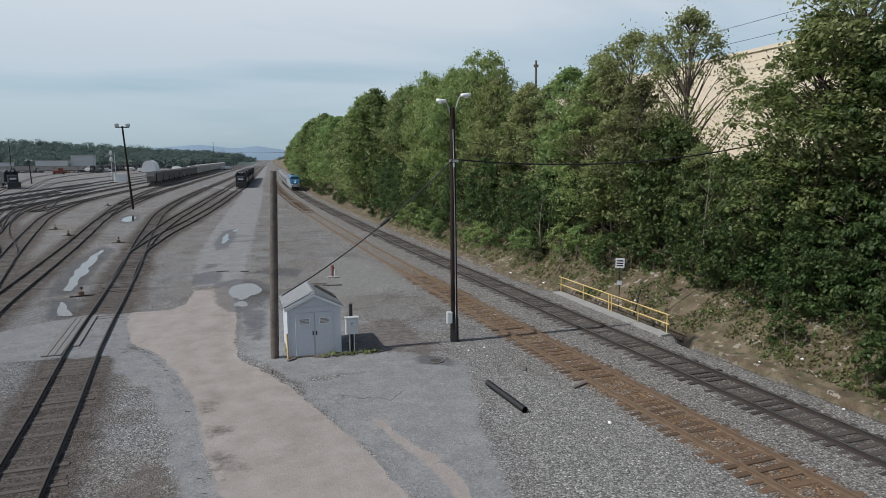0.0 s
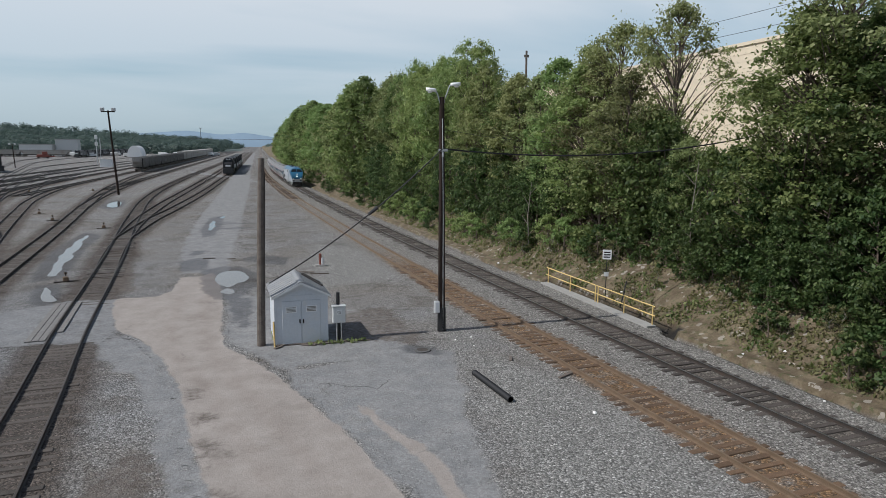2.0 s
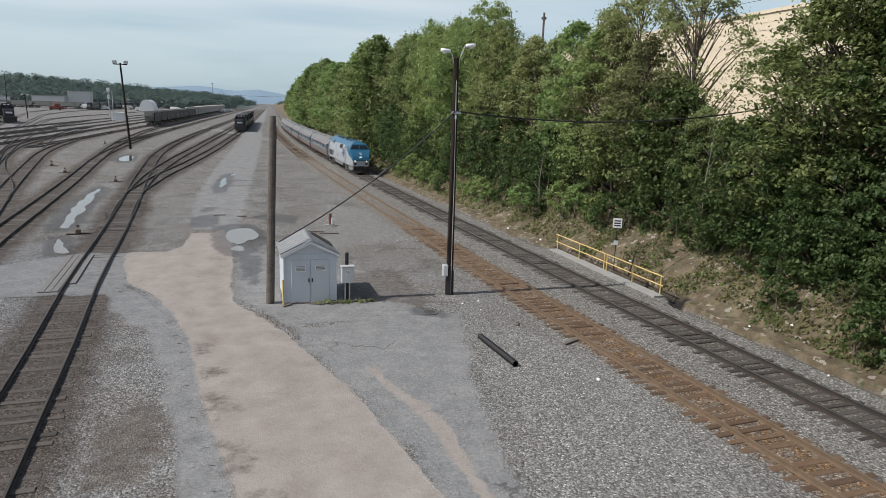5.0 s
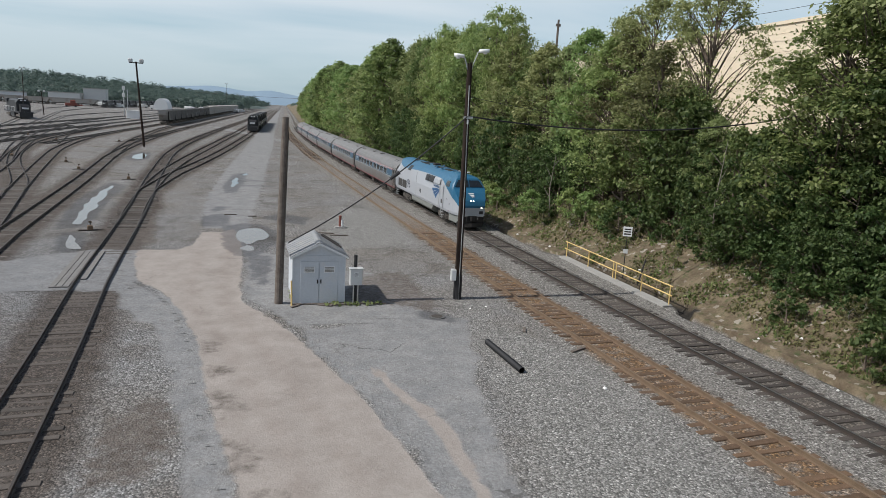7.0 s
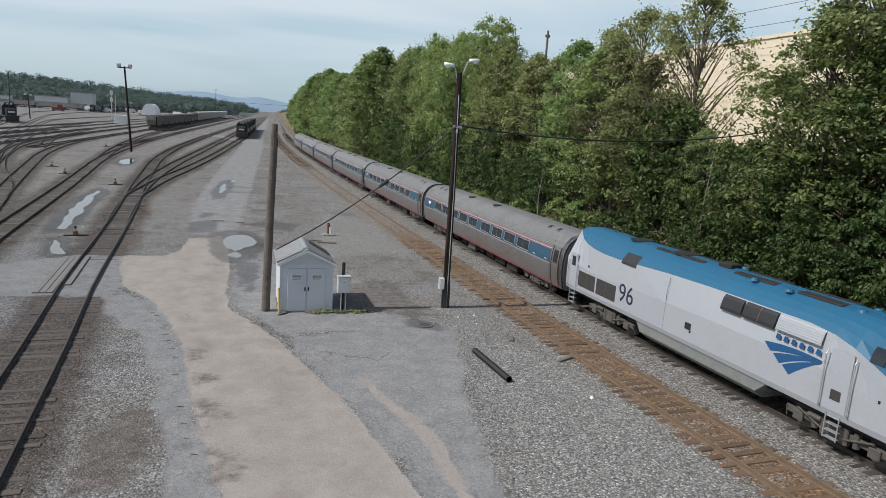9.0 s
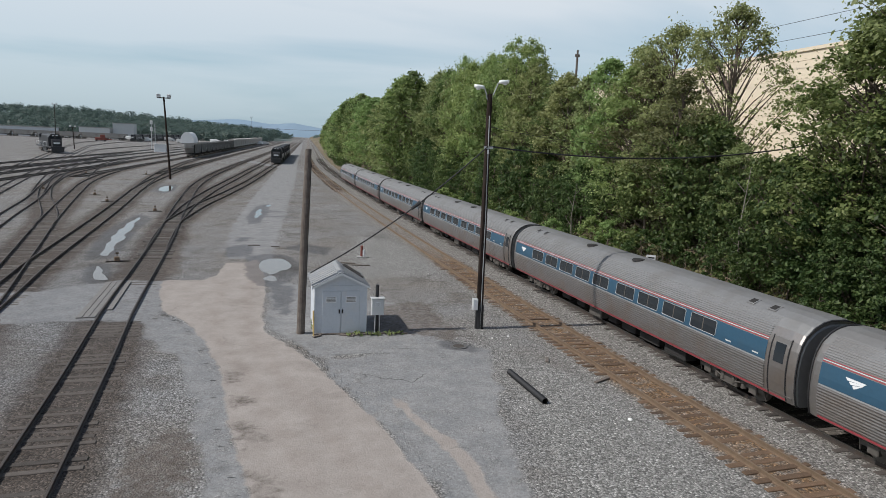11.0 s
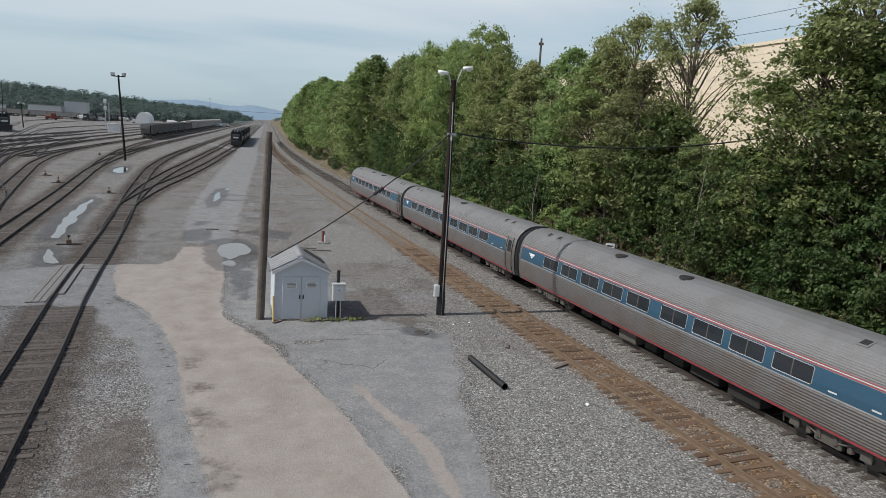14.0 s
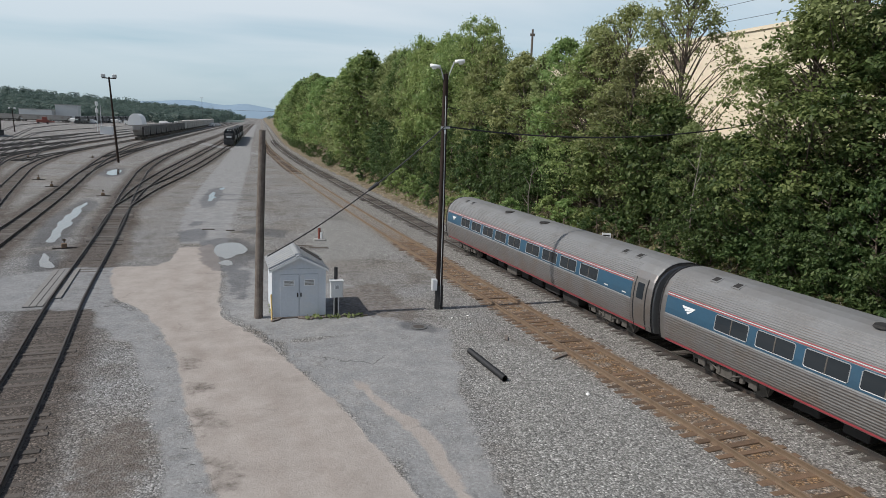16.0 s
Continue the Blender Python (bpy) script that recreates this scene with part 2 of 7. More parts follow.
    rough = math2("SUBTRACT", 1.0, math2("MULTIPLY", math2("MAXIMUM", f_as, f_di), 0.86))
    hgt = math2("MULTIPLY", math2("SUBTRACT", 1.0, dist), rough)
    hgt = math2("ADD", hgt, math2("MULTIPLY", fine, 0.35))
    hgt = math2("ADD", hgt, math2("MULTIPLY", math2("MULTIPLY", f_ba, tex(3.5, 6, 0.7)), 3.0))
    bp = N("ShaderNodeBump"); bp.inputs["Strength"].default_value, bp.inputs["Distance"].default_value = 0.8, 0.04
    L(hgt, bp.inputs["Height"]); L(bp.outputs[0], b.inputs["Normal"])
    return m


def leaves(name, a, b_, c):
    m = bpy.data.materials.new(name)
    m.use_nodes = True
    nt = m.node_tree
    N, L = nt.nodes.new, nt.links.new
    b = nt.nodes["Principled BSDF"]
    b.inputs["Roughness"].default_value = 0.55
    b.inputs["Specular IOR Level"].default_value = 0.35
    geo, oi = N("ShaderNodeNewGeometry"), N("ShaderNodeObjectInfo")
    ramp = N("ShaderNodeValToRGB")
    ramp.color_ramp.elements[0].color, ramp.color_ramp.elements[1].color = (*a, 1), (*c, 1)
    ramp.color_ramp.elements.new(0.6).color = (*b_, 1)
    L(geo.outputs["Random Per Island"], ramp.inputs[0])
    hsv = N("ShaderNodeHueSaturation")
    mr = N("ShaderNodeMapRange"); mr.inputs[3].default_value, mr.inputs[4].default_value = 0.485, 0.515
    L(oi.outputs["Random"], mr.inputs[0]); L(mr.outputs[0], hsv.inputs["Hue"])
    L(ramp.outputs[0], hsv.inputs["Color"])
    L(hsv.outputs[0], b.inputs["Base Color"])
    tr = N("ShaderNodeBsdfTranslucent"); L(hsv.outputs[0], tr.inputs[0])
    mx = N("ShaderNodeMixShader"); mx.inputs[0].default_value = 0.5
    L(b.outputs[0], mx.inputs[1]); L(tr.outputs[0], mx.inputs[2])
    L(mx.outputs[0], nt.nodes["Material Output"].inputs[0])
    return m


def glass_dark(name, colour=(0.02, 0.025, 0.03), rough=0.08):
    m = bpy.data.materials.new(name)
    m.use_nodes = True
    b = m.node_tree.nodes["Principled BSDF"]
    b.inputs["Base Color"].default_value = (*colour, 1)
    b.inputs["Roughness"].default_value = rough
    return m


def glow(name, colour, strength):
    m = material(name, colour, 0.3, bump=0)
    b = m.node_tree.nodes["Principled BSDF"]
    b.inputs["Emission Color"].default_value = (*colour, 1)
    b.inputs["Emission Strength"].default_value = strength
    return m


M_GROUND = ground_material()
M_DARKWET = material("damp_ground", (0.10, 0.098, 0.095), 0.7, var=0.3, scale=1.2, fine=14, bump=0.3, dist=0.015)
M_RUST = material("rusty_rail", (0.165, 0.115, 0.076), 0.75, 0.2, var=0.3, scale=3, fine=30)
M_RAIL = material("rail_steel", (0.055, 0.048, 0.044), 0.6, 0.3, var=0.3, scale=3, fine=30, second=(0.06, 0.045, 0.036))
M_SHINE = material("polished_rail_head", (0.42, 0.41, 0.40), 0.32, 0.9, var=0.15, scale=2, fine=20, bump=0.05)
M_TIE = material("tie_wood", (0.06, 0.05, 0.044), 0.9, var=0.5, scale=5, fine=30, bump=0.5, dist=0.02, obj=0.35)
M_TIE_RUST = material("rust_stained_tie", (0.105, 0.065, 0.039), 0.9, var=0.5, scale=5, fine=30, bump=0.5, dist=0.02, obj=0.35)
M_POLE = material("creosoted_pole", (0.034, 0.025, 0.021), 0.95, var=0.35, scale=3, fine=25, bump=0.4, dist=0.02, spec=0.12)
M_POLE2 = material("weathered_pole", (0.155, 0.13, 0.112), 0.9, var=0.4, scale=3, fine=25, bump=0.5, dist=0.02, second=(0.085, 0.068, 0.058))
M_BLACK = material("black_rubber", (0.018, 0.018, 0.02), 0.6, var=0.2, bump=0.1)
M_WHITE = material("white_paint", (0.66, 0.67, 0.68), 0.6, var=0.08, scale=2, fine=12, bump=0.05, second=(0.62, 0.61, 0.58), mixpos=(0.55, 0.8))
M_SIDING = material("pale_shed_siding", (0.50, 0.53, 0.57), 0.65, var=0.1, scale=1.5, fine=12, bump=0.1, second=(0.5, 0.5, 0.5), mixpos=(0.52, 0.8))
M_ROOFSHED = material("shed_roof", (0.25, 0.258, 0.265), 0.6, var=0.14, scale=2.5, fine=20, bump=0.1, second=(0.30, 0.29, 0.27), mixpos=(0.5, 0.75))
M_YELLOW = material("yellow_paint", (0.60, 0.43, 0.17), 0.6, var=0.18, scale=3, fine=20, bump=0.1)
M_CONC = material("concrete", (0.30, 0.295, 0.28), 0.9, var=0.18, scale=1.5, fine=20, bump=0.3)
M_STEEL = material("galvanised", (0.45, 0.46, 0.47), 0.5, 0.6, var=0.12, bump=0.05)
M_GREYBOX = material("grey_enamel", (0.52, 0.53, 0.53), 0.5, var=0.08, bump=0.05)
M_LENS = material("lamp_lens", (0.82, 0.83, 0.82), 0.25, var=0.04, bump=0)
M_BARK = material("bark", (0.13, 0.10, 0.08), 0.95, var=0.35, scale=4, fine=25, bump=0.6, dist=0.03)
M_BARK_PALE = material("pale_bark", (0.21, 0.19, 0.16), 0.95, var=0.3, scale=4, fine=25, bump=0.5, dist=0.02)
M_LEAF = leaves("broad_leaves", (0.085, 0.128, 0.040), (0.15, 0.205, 0.066), (0.26, 0.31, 0.12))
# deeper green species, darkened further to paint in the shade near the bank
M_LEAFDEEP_SHADED = leaves("deep_green_shaded_leaves", (0.040, 0.075, 0.023), (0.078, 0.122, 0.038), (0.15, 0.205, 0.076))
M_LEAF2 = leaves("olive_leaves", (0.18, 0.215, 0.085), (0.27, 0.31, 0.125), (0.39, 0.42, 0.20))
M_LEAF3 = leaves("light_leaves", (0.165, 0.24, 0.08), (0.255, 0.345, 0.118), (0.37, 0.45, 0.185))
M_LEAFDRY = leaves("brownish_leaves", (0.125, 0.13, 0.055), (0.19, 0.19, 0.085), (0.28, 0.265, 0.13))
# distant leaves: blue-grey haze is mixed into their green
M_FAR_HAZE = leaves("far_leaves_haze_tint", (0.078, 0.115, 0.103), (0.092, 0.133, 0.116), (0.11, 0.152, 0.128))
M_CREAM = material("cream_wall_panels", (0.66, 0.57, 0.44), 0.8, var=0.06, scale=0.3, fine=4, bump=0.05)
# hill and ridge: haze painted in as a blue cast, strongest on the ridge
M_HILL_HAZE = material("far_hill_haze_tint", (0.075, 0.105, 0.095), 1.0, var=0.2, scale=0.004, fine=0.03, bump=0)
M_RIDGE_HAZE = material("ridge_haze_blue", (0.20, 0.28, 0.36), 1.0, var=0.06, scale=0.002, fine=0.02, bump=0)
M_LOCO = material("loco_silver_white", (0.35, 0.368, 0.40), 0.45, 0.1, var=0.06, scale=1.0, fine=8, bump=0.02, second=(0.35, 0.36, 0.375), mixpos=(0.5, 0.8))
M_BLUE = material("train_blue", (0.018, 0.105, 0.195), 0.42, var=0.14, scale=1.2, fine=9, bump=0.02, second=(0.025, 0.09, 0.15), mixpos=(0.5, 0.8))
M_LIVERY = material("livery_blue", (0.015, 0.075, 0.19), 0.42, var=0.06, bump=0.02)
M_RED = material("train_red", (0.30, 0.05, 0.06), 0.45, var=0.1, bump=0.02)
M_STAINLESS = material("stainless_steel", (0.285, 0.27, 0.262), 0.38, 0.75, var=0.12, scale=0.8, fine=9, bump=0.03, second=(0.25, 0.215, 0.19), mixpos=(0.45, 0.7))
M_ROOFCAR = material("car_roof_grey", (0.20, 0.20, 0.20), 0.55, 0.3, var=0.14, scale=0.5, fine=7, bump=0.05, second=(0.17, 0.166, 0.162), mixpos=(0.48, 0.62))
M_UNDER = material("underframe_black", (0.024, 0.022, 0.021), 0.8, 0.2, var=0.3, scale=2, fine=15, bump=0.2)
M_TRUCK = material("truck_grey", (0.10, 0.09, 0.08), 0.75, 0.3, var=0.3, scale=3, fine=20, bump=0.2)
M_GLASS = glass_dark("dark_glass")
M_LAMPON = glow("lit_headlight", (1.0, 0.97, 0.9), 2.2)
M_NSBLACK = material("black_loco_paint", (0.02, 0.021, 0.024), 0.5, var=0.25, bump=0.05)
M_HOPPER = material("grey_hopper_paint", (0.27, 0.262, 0.25), 0.75, var=0.25, scale=0.5, fine=4, bump=0.1, second=(0.16, 0.135, 0.12), mixpos=(0.45, 0.7))
M_BOXCAR = material("faded_tan_boxcar", (0.36, 0.34, 0.31), 0.8, var=0.15, scale=0.4, fine=4, bump=0.05)
M_SIGNRED = material("signal_red", (0.17, 0.045, 0.032), 0.6, var=0.15, bump=0.05)
M_GRILLE = material("dark_grille", (0.05, 0.048, 0.047), 0.7, 0.3, var=0.2, scale=6, fine=60, bump=0.3)
M_NUMBER = material("number_paint", (0.02, 0.025, 0.05), 0.5, var=0.1, bump=0)
M_SKIRT = material("grey_skirt_paint", (0.20, 0.21, 0.20), 0.6, 0.1, var=0.2, scale=2, fine=12, bump=0.05)
M_BAND = material("faded_blue_band", (0.025, 0.072, 0.12), 0.45, var=0.14, scale=1.2, fine=9, bump=0.02, second=(0.03, 0.065, 0.10), mixpos=(0.5, 0.8))
M_TIE_OLD = material("half_buried_tie", (0.078, 0.067, 0.059), 0.95, var=0.4, scale=5, fine=30, bump=0.5, dist=0.02, obj=0.3)
M_TIE_YARD = material("gravel_covered_tie", (0.115, 0.104, 0.095), 0.95, var=0.5, scale=5, fine=30, bump=0.5, dist=0.02, island=0.3)
M_PLANK = material("grey_crossing_timber", (0.17, 0.163, 0.156), 0.95, var=0.2, scale=3, fine=18, bump=0.3)
M_LITTER = material("white_litter", (0.75, 0.74, 0.72), 0.7, var=0.1, bump=0.05)


def water_material():
    m = material("puddle_water", (0.10, 0.095, 0.09), 0.03, bump=0.02, dist=0.004, fine=6, var=0.1)
    return m


M_WATER = water_material()


# ---- mesh building ----
class Shape:
    """Collects vertices and faces (with material slots) for one mesh."""

    def __init__(self):
        self.v, self.f, self.m = [], [], []

    def add(self, verts, faces, slot=0):
        o = len(self.v)
        self.v += [tuple(p) for p in verts]
        self.f += [tuple(i + o for i in f) for f in faces]
        self.m += [slot] * len(faces)
        return self

    def box(self, x0, x1, y0, y1, z0, z1, slot=0, bevel=0.0):
        if bevel:
            b = bevel
            ring = [(x0 + b, y0), (x1 - b, y0), (x1, y0 + b), (x1, y1 - b), (x1 - b, y1), (x0 + b, y1), (x0, y1 - b), (x0, y0 + b)]
            cx, cy = (x0 + x1) / 2, (y0 + y1) / 2
            inner = [(cx + (px - cx) * (1 - 2 * b / (x1 - x0)), cy + (py - cy) * (1 - 2 * b / (y1 - y0))) for px, py in ring]
            v = [(*p, z0) for p in ring] + [(*p, z1 - b) for p in ring] + [(*p, z1) for p in inner]
            f = [tuple(range(7, -1, -1)), tuple(range(16, 24))]
            for k in (0, 8):
                f += [(k + i, k + (i + 1) % 8, k + 8 + (i + 1) % 8, k + 8 + i) for i in range(8)]
            return self.add(v, f, slot)
        v = [(x, y, z) for z in (z0, z1) for x, y in ((x0, y0), (x1, y0), (x1, y1), (x0, y1))]
        return self.add(v, [(3, 2, 1, 0), (4, 5, 6, 7), (0, 1, 5, 4), (1, 2, 6, 5), (2, 3, 7, 6), (3, 0, 4, 7)], slot)

    def tube(self, path, radii, n=8, slot=0, caps=True):
        """A round bar along a path of points."""
        path = [Vector(p) for p in path]
        if not hasattr(radii, "__len__"):
            radii = [radii] * len(path)
        o, rings = len(self.v), []
        for i, p in enumerate(path):
            d = (path[min(i + 1, len(path) - 1)] - path[max(i - 1, 0)]).normalized()
            a = d.cross(Vector((0, 0, 1)) if abs(d.z) < 0.95 else Vector((1, 0, 0))).normalized()
            b = d.cross(a)
            rings += [tuple(p + (a * math.cos(t) + b * math.sin(t)) * radii[i]) for t in (2 * math.pi * k / n for k in range(n))]
        f = [(i * n + k, i * n + (k + 1) % n, (i + 1) * n + (k + 1) % n, (i + 1) * n + k) for i in range(len(path) - 1) for k in range(n)]
        if caps:
            f += [tuple(range(n)), tuple(range(len(path) * n - 1, (len(path) - 1) * n - 1, -1))]
        return self.add(rings, f, slot)

    def loft(self, sections, slots=None, close=True, caps=True):
        """Skin over equal-length sections; slots(i, k) gives the slot of a face."""
        n = len(sections[0])
        o = len(self.v)
        self.v += [tuple(p) for s in sections for p in s]
        for i in range(len(sections) - 1):
            for k in range(n if close else n - 1):
                self.f.append((o + i * n + k, o + i * n + (k + 1) % n, o + (i + 1) * n + (k + 1) % n, o + (i + 1) * n + k))
                self.m.append(slots(i, k) if slots else 0)
        if caps and close:
            self.f.append(tuple(o + k for k in range(n - 1, -1, -1))); self.m.append(0)
            e = o + (len(sections) - 1) * n
            self.f.append(tuple(e + k for k in range(n))); self.m.append(0)
        return self

    def mesh(self, name, materials, smooth=False):
        me = bpy.data.meshes.new(name)
        me.from_pydata(self.v, [], self.f)
        for mt in materials if isinstance(materials, (list, tuple)) else [materials]:
            me.materials.append(mt)
        if any(self.m):
            me.polygons.foreach_set("material_index", self.m)
        if smooth:
            me.polygons.foreach_set("use_smooth", [True] * len(self.f))
        me.validate()
        return me


def part(name, shape, materials, parent=None, label="", m=None, smooth=False):
    """One mesh object under a thing or a part; shape may be a mesh to share."""
    me = shape if isinstance(shape, bpy.types.Mesh) else shape.mesh(name, materials, smooth)
    ob = new(name, me)
    if parent:
        ob.parent = parent
    if m is not None:
        ob.matrix_basis = m
    if label:
        ob["label"] = label
    return ob


def thing(name, label, category, m=None, group="", kind=""):
    ob = new(name)
    ob.empty_display_size = 0.3
    if m is not None:
        ob.matrix_basis = m
    return tagged(ob, label, category, group, kind)


# ---- the lie of the land ----
def main_x(y):
    """Centre line of the main track: a long easy curve into the straight."""
    y = min(y, 290)
    return 20.1 - 0.105 * y + 0.105 * y * y / 580


def toe_x(y):
    return main_x(y) + 3.6


def land(x, y):
    """Height of the ground."""
    e = x - toe_x(y)
    z = -0.08
    # a narrow ditch between the ballast shoulder and the bank
    w = e + 0.78 + 0.12 * noise.noise(Vector((0.4, y * 0.45, 1)))
    w -= 0.8 * min(1, max(0, (y - 29) / 1.2), max(0, (44.5 - y) / 1.2)) if 29 < y < 44.5 else 0
    if -0.42 < w < 0.5:
        z -= 0.5 * min(1, (w + 0.42) / 0.12, (0.5 - w) / 0.22)
    if e > -0.1:
        if e < 0.5:
            z += 0.06 * max(0, (e + 0.1) / 0.6)
        else:
            rise = min((e - 0.5) * 0.55, 8 + (e - 15) * 0.05 if e > 15 else 8)
            z += 0.06 + rise + 0.25 * noise.noise(Vector((x * 0.35, y * 0.35, 0))) * min(1, e - 0.5) + 0.1 * noise.noise(Vector((x * 1.4, y * 1.4, 3))) * min(1, e - 0.5)
    else:
        z += (0.02 if e < -12 else 0.012) * noise.noise(Vector((x * 0.3, y * 0.3, 5)))
    return z


def spread(stops):
    out = []
    for a, b, n in stops:
        out += list(np.linspace(a, b, n, endpoint=False))
    return out + [stops[-1][1]]


DIRT = [[(-3.7, 52), (-2.9, 47.9), (-2.4, 40.4), (-2.25, 35.4), (-1.85, 32.1), (-0.95, 30.4), (0.1, 28.05), (0.92, 25.8), (1.63, 23.7), (2.32, 21.6), (2.88, 19.4), (3.35, 17.5), (3.75, 15.8), (4.3, 12.5), (5.2, 4), (5.5, -30), (-2.5, -30), (0.6, 8), (-0.6, 13), (-1.2, 16.3), (-1.5, 17.4), (-1.75, 18.6), (-2.2, 20.3), (-2.5, 21.9), (-2.85, 23.8), (-3.15, 26.1), (-4.0, 29), (-4.55, 31.1), (-5.7, 33.8), (-7.45, 36.5), (-8.5, 41.3), (-8.85, 44.1), (-6.5, 44.2), (-5.9, 45.8), (-5.8, 50.3), (-4.4, 50.5)],
        [(3.1, 23.6), (3.5, 23.1), (3.8, 22.1), (4.18, 20.75), (4.72, 19.75), (5.0, 18.7), (5.08, 17.7), (5.06, 16.5), (5.2, 15.0), (5.3, 12), (4.95, 12), (4.75, 15.1), (4.6, 16.6), (4.56, 17.8), (4.42, 18.7), (4.15, 19.6), (3.72, 20.75), (3.4, 22.1)]]
ASPHALT = [[(-4.4, 52), (-3.0, 45.5), (-0.5, 43), (2.5, 40), (6.5, 36.5), (7.2, 33), (5.5, 29.5), (0.6, 28.2), (-1.8, 33), (-2.4, 44), (-2.7, 60), (-2.5, 81), (-2.5, 161), (-3.4, 246), (-5.8, 900), (-8.4, 900), (-8.2, 184), (-8.0, 102), (-7.5, 70), (-6, 52)],
           [(-7.6, 36.0), (-5.6, 33.6), (-4.4, 31.0), (-3.9, 28.8), (-3.0, 26), (-2.7, 23.6), (-2.0, 20.2), (-1.2, 16.4), (0.4, 8), (-0.9, 8), (-2.3, 15.6), (-3.2, 20.0), (-4.1, 25.1), (-5.6, 29.2), (-7.2, 31.5), (-8.2, 34.5)],
           [(-26, 35), (-12.4, 34.4), (-8.0, 34.4), (-7.4, 37), (-8.6, 44), (-11.5, 44.4), (-15, 41), (-26, 40)],
           [(0.8, 28.0), (2.6, 28.2), (4.5, 29.6), (6.4, 30.6), (8.3, 28.8), (7.6, 24.6), (6.7, 20.8), (6.2, 17.0), (5.9, 14.0), (5.7, 6), (4.6, 6), (4.2, 12.8), (3.3, 17.6), (2.3, 21.7), (0.95, 25.9)],
           [(-26, 262), (-22, 240), (-7, 196), (-1, 180), (-1, 186), (-6, 203), (-21, 252), (-54, 290), (-54, 282)]]
DAMP = [[(-4.6, 52), (-3.9, 45.2), (-2.9, 42.6), (-2.2, 41.5), (-1.4, 43), (-0.4, 46.5), (-0.5, 51), (-1.6, 54), (-3.4, 54.5)],
        [(-6.6, 92), (-5.0, 95), (-4.6, 84), (-4.9, 74), (-5.9, 72), (-6.8, 78)],
        [(-18.6, 80), (-16.2, 76), (-15.2, 64), (-13.7, 52), (-15.6, 50.6), (-17.0, 58), (-18.4, 68)],
        [(-14.9, 50), (-13.2, 49.6), (-11.9, 44), (-12.6, 42.8), (-13.8, 44)],
        [(-2.2, 42.5), (-1.6, 36), (-0.9, 35), (-0.7, 42.5)],
        [(-5.4, 79), (-3, 79.3), (-0.9, 79), (-0.8, 80.3), (-3, 80.6), (-5.4, 80.4)], [(-5.2, 85), (-2.6, 84.2), (-1.2, 83.4), (-1.3, 84.6), (-2.8, 85.6), (-5.2, 86.4)],
        [(-6.2, 53), (-4.6, 52.5), (-4.2, 55), (-4.4, 58), (-5.6, 59.5), (-6.6, 57)], [(-6.3, 60.5), (-5.2, 60.2), (-4.9, 63), (-6.0, 63.4)],
        [(-2, 57), (1.6, 54), (2.2, 57.5), (-0.5, 60)],
        [(6.1, 30.0), (6.5, 30.5), (7.6, 30.0), (8.2, 28.9), (7.6, 28.4), (6.5, 29.0)],
        [(-24.8, 124), (-22.2, 124), (-20.4, 112), (-21, 106), (-24, 110)]]
MUD = [[(2.9, 33.5), (4.3, 37.5), (6.9, 38.6), (7.4, 34.5), (7.5, 31.0), (6.9, 29.8), (5.9, 31.2), (3.6, 31.7)],
       [(-4.2, 21.8), (-3.2, 20.6), (-2.9, 18.6), (-3.4, 16.4), (-4.6, 16.0), (-5.2, 18.0), (-4.9, 20.4)],
       [(-3.0, 26.6), (-2.5, 26.4), (-2.3, 25.4), (-2.8, 25.2)], [(-2.2, 21.6), (-1.5, 21.4), (-1.3, 20.2), (-1.9, 19.8)], [(-1.5, 18.2), (-0.7, 17.8), (-0.6, 16.8), (-1.3, 16.6)], [(-2.6, 24.2), (-2.0, 23.8), (-1.9, 22.8), (-2.5, 22.8)], [(-0.9, 15.6), (0.0, 15.2), (0.1, 14.4), (-0.8, 14.4)],
       [(-11.8, 58), (-10.2, 50), (-9.0, 45.5), (-8.0, 46.5), (-9.4, 53), (-10.8, 60)]]
FRESH = [[(8.6, 30), (11.5, 26), (13, 19.3), (12.6, 15.1), (11.5, 9), (6.4, 9), (6.4, 13.8), (7.1, 19), (7.9, 25)],
         [(3.2, 44), (9.6, 47), (8.6, 62), (4.6, 66), (3.4, 56)], [(8.5, 32.8), (10.2, 31.8), (9.6, 29.6), (8.3, 30)],
         [(1.6, 31.0), (4.6, 31.0), (5.2, 29.4), (3.0, 27.6), (1.2, 29.4)]]
RUTS = [[(-3.4, 46), (-3.3, 38), (-2.6, 32), (-1.2, 27), (0.2, 22.5), (1.5, 18), (2.4, 13)], [(-5.0, 43), (-4.9, 37), (-3.9, 31), (-2.4, 27), (-1.2, 22.5), (0.0, 18), (0.8, 13)]]


def inside_depth(P, poly):
    """Metres inside (+) or outside (-) the outline, for an array of points."""
    best = np.full(len(P), 1e9)
    odd = np.zeros(len(P), bool)
    for (ax, ay), (bx, by) in zip(poly, poly[1:] + poly[:1]):
        d = np.array([bx - ax, by - ay])
        w = P - [ax, ay]
        t = np.clip((w @ d) / (d @ d), 0, 1)
        best = np.minimum(best, np.hypot(*(w - t[:, None] * d).T))
        if ay != by:
            odd ^= ((ay > P[:, 1]) != (by > P[:, 1])) & (P[:, 0] < (bx - ax) * (P[:, 1] - ay) / (by - ay) + ax)
    return np.where(odd, best, -best)


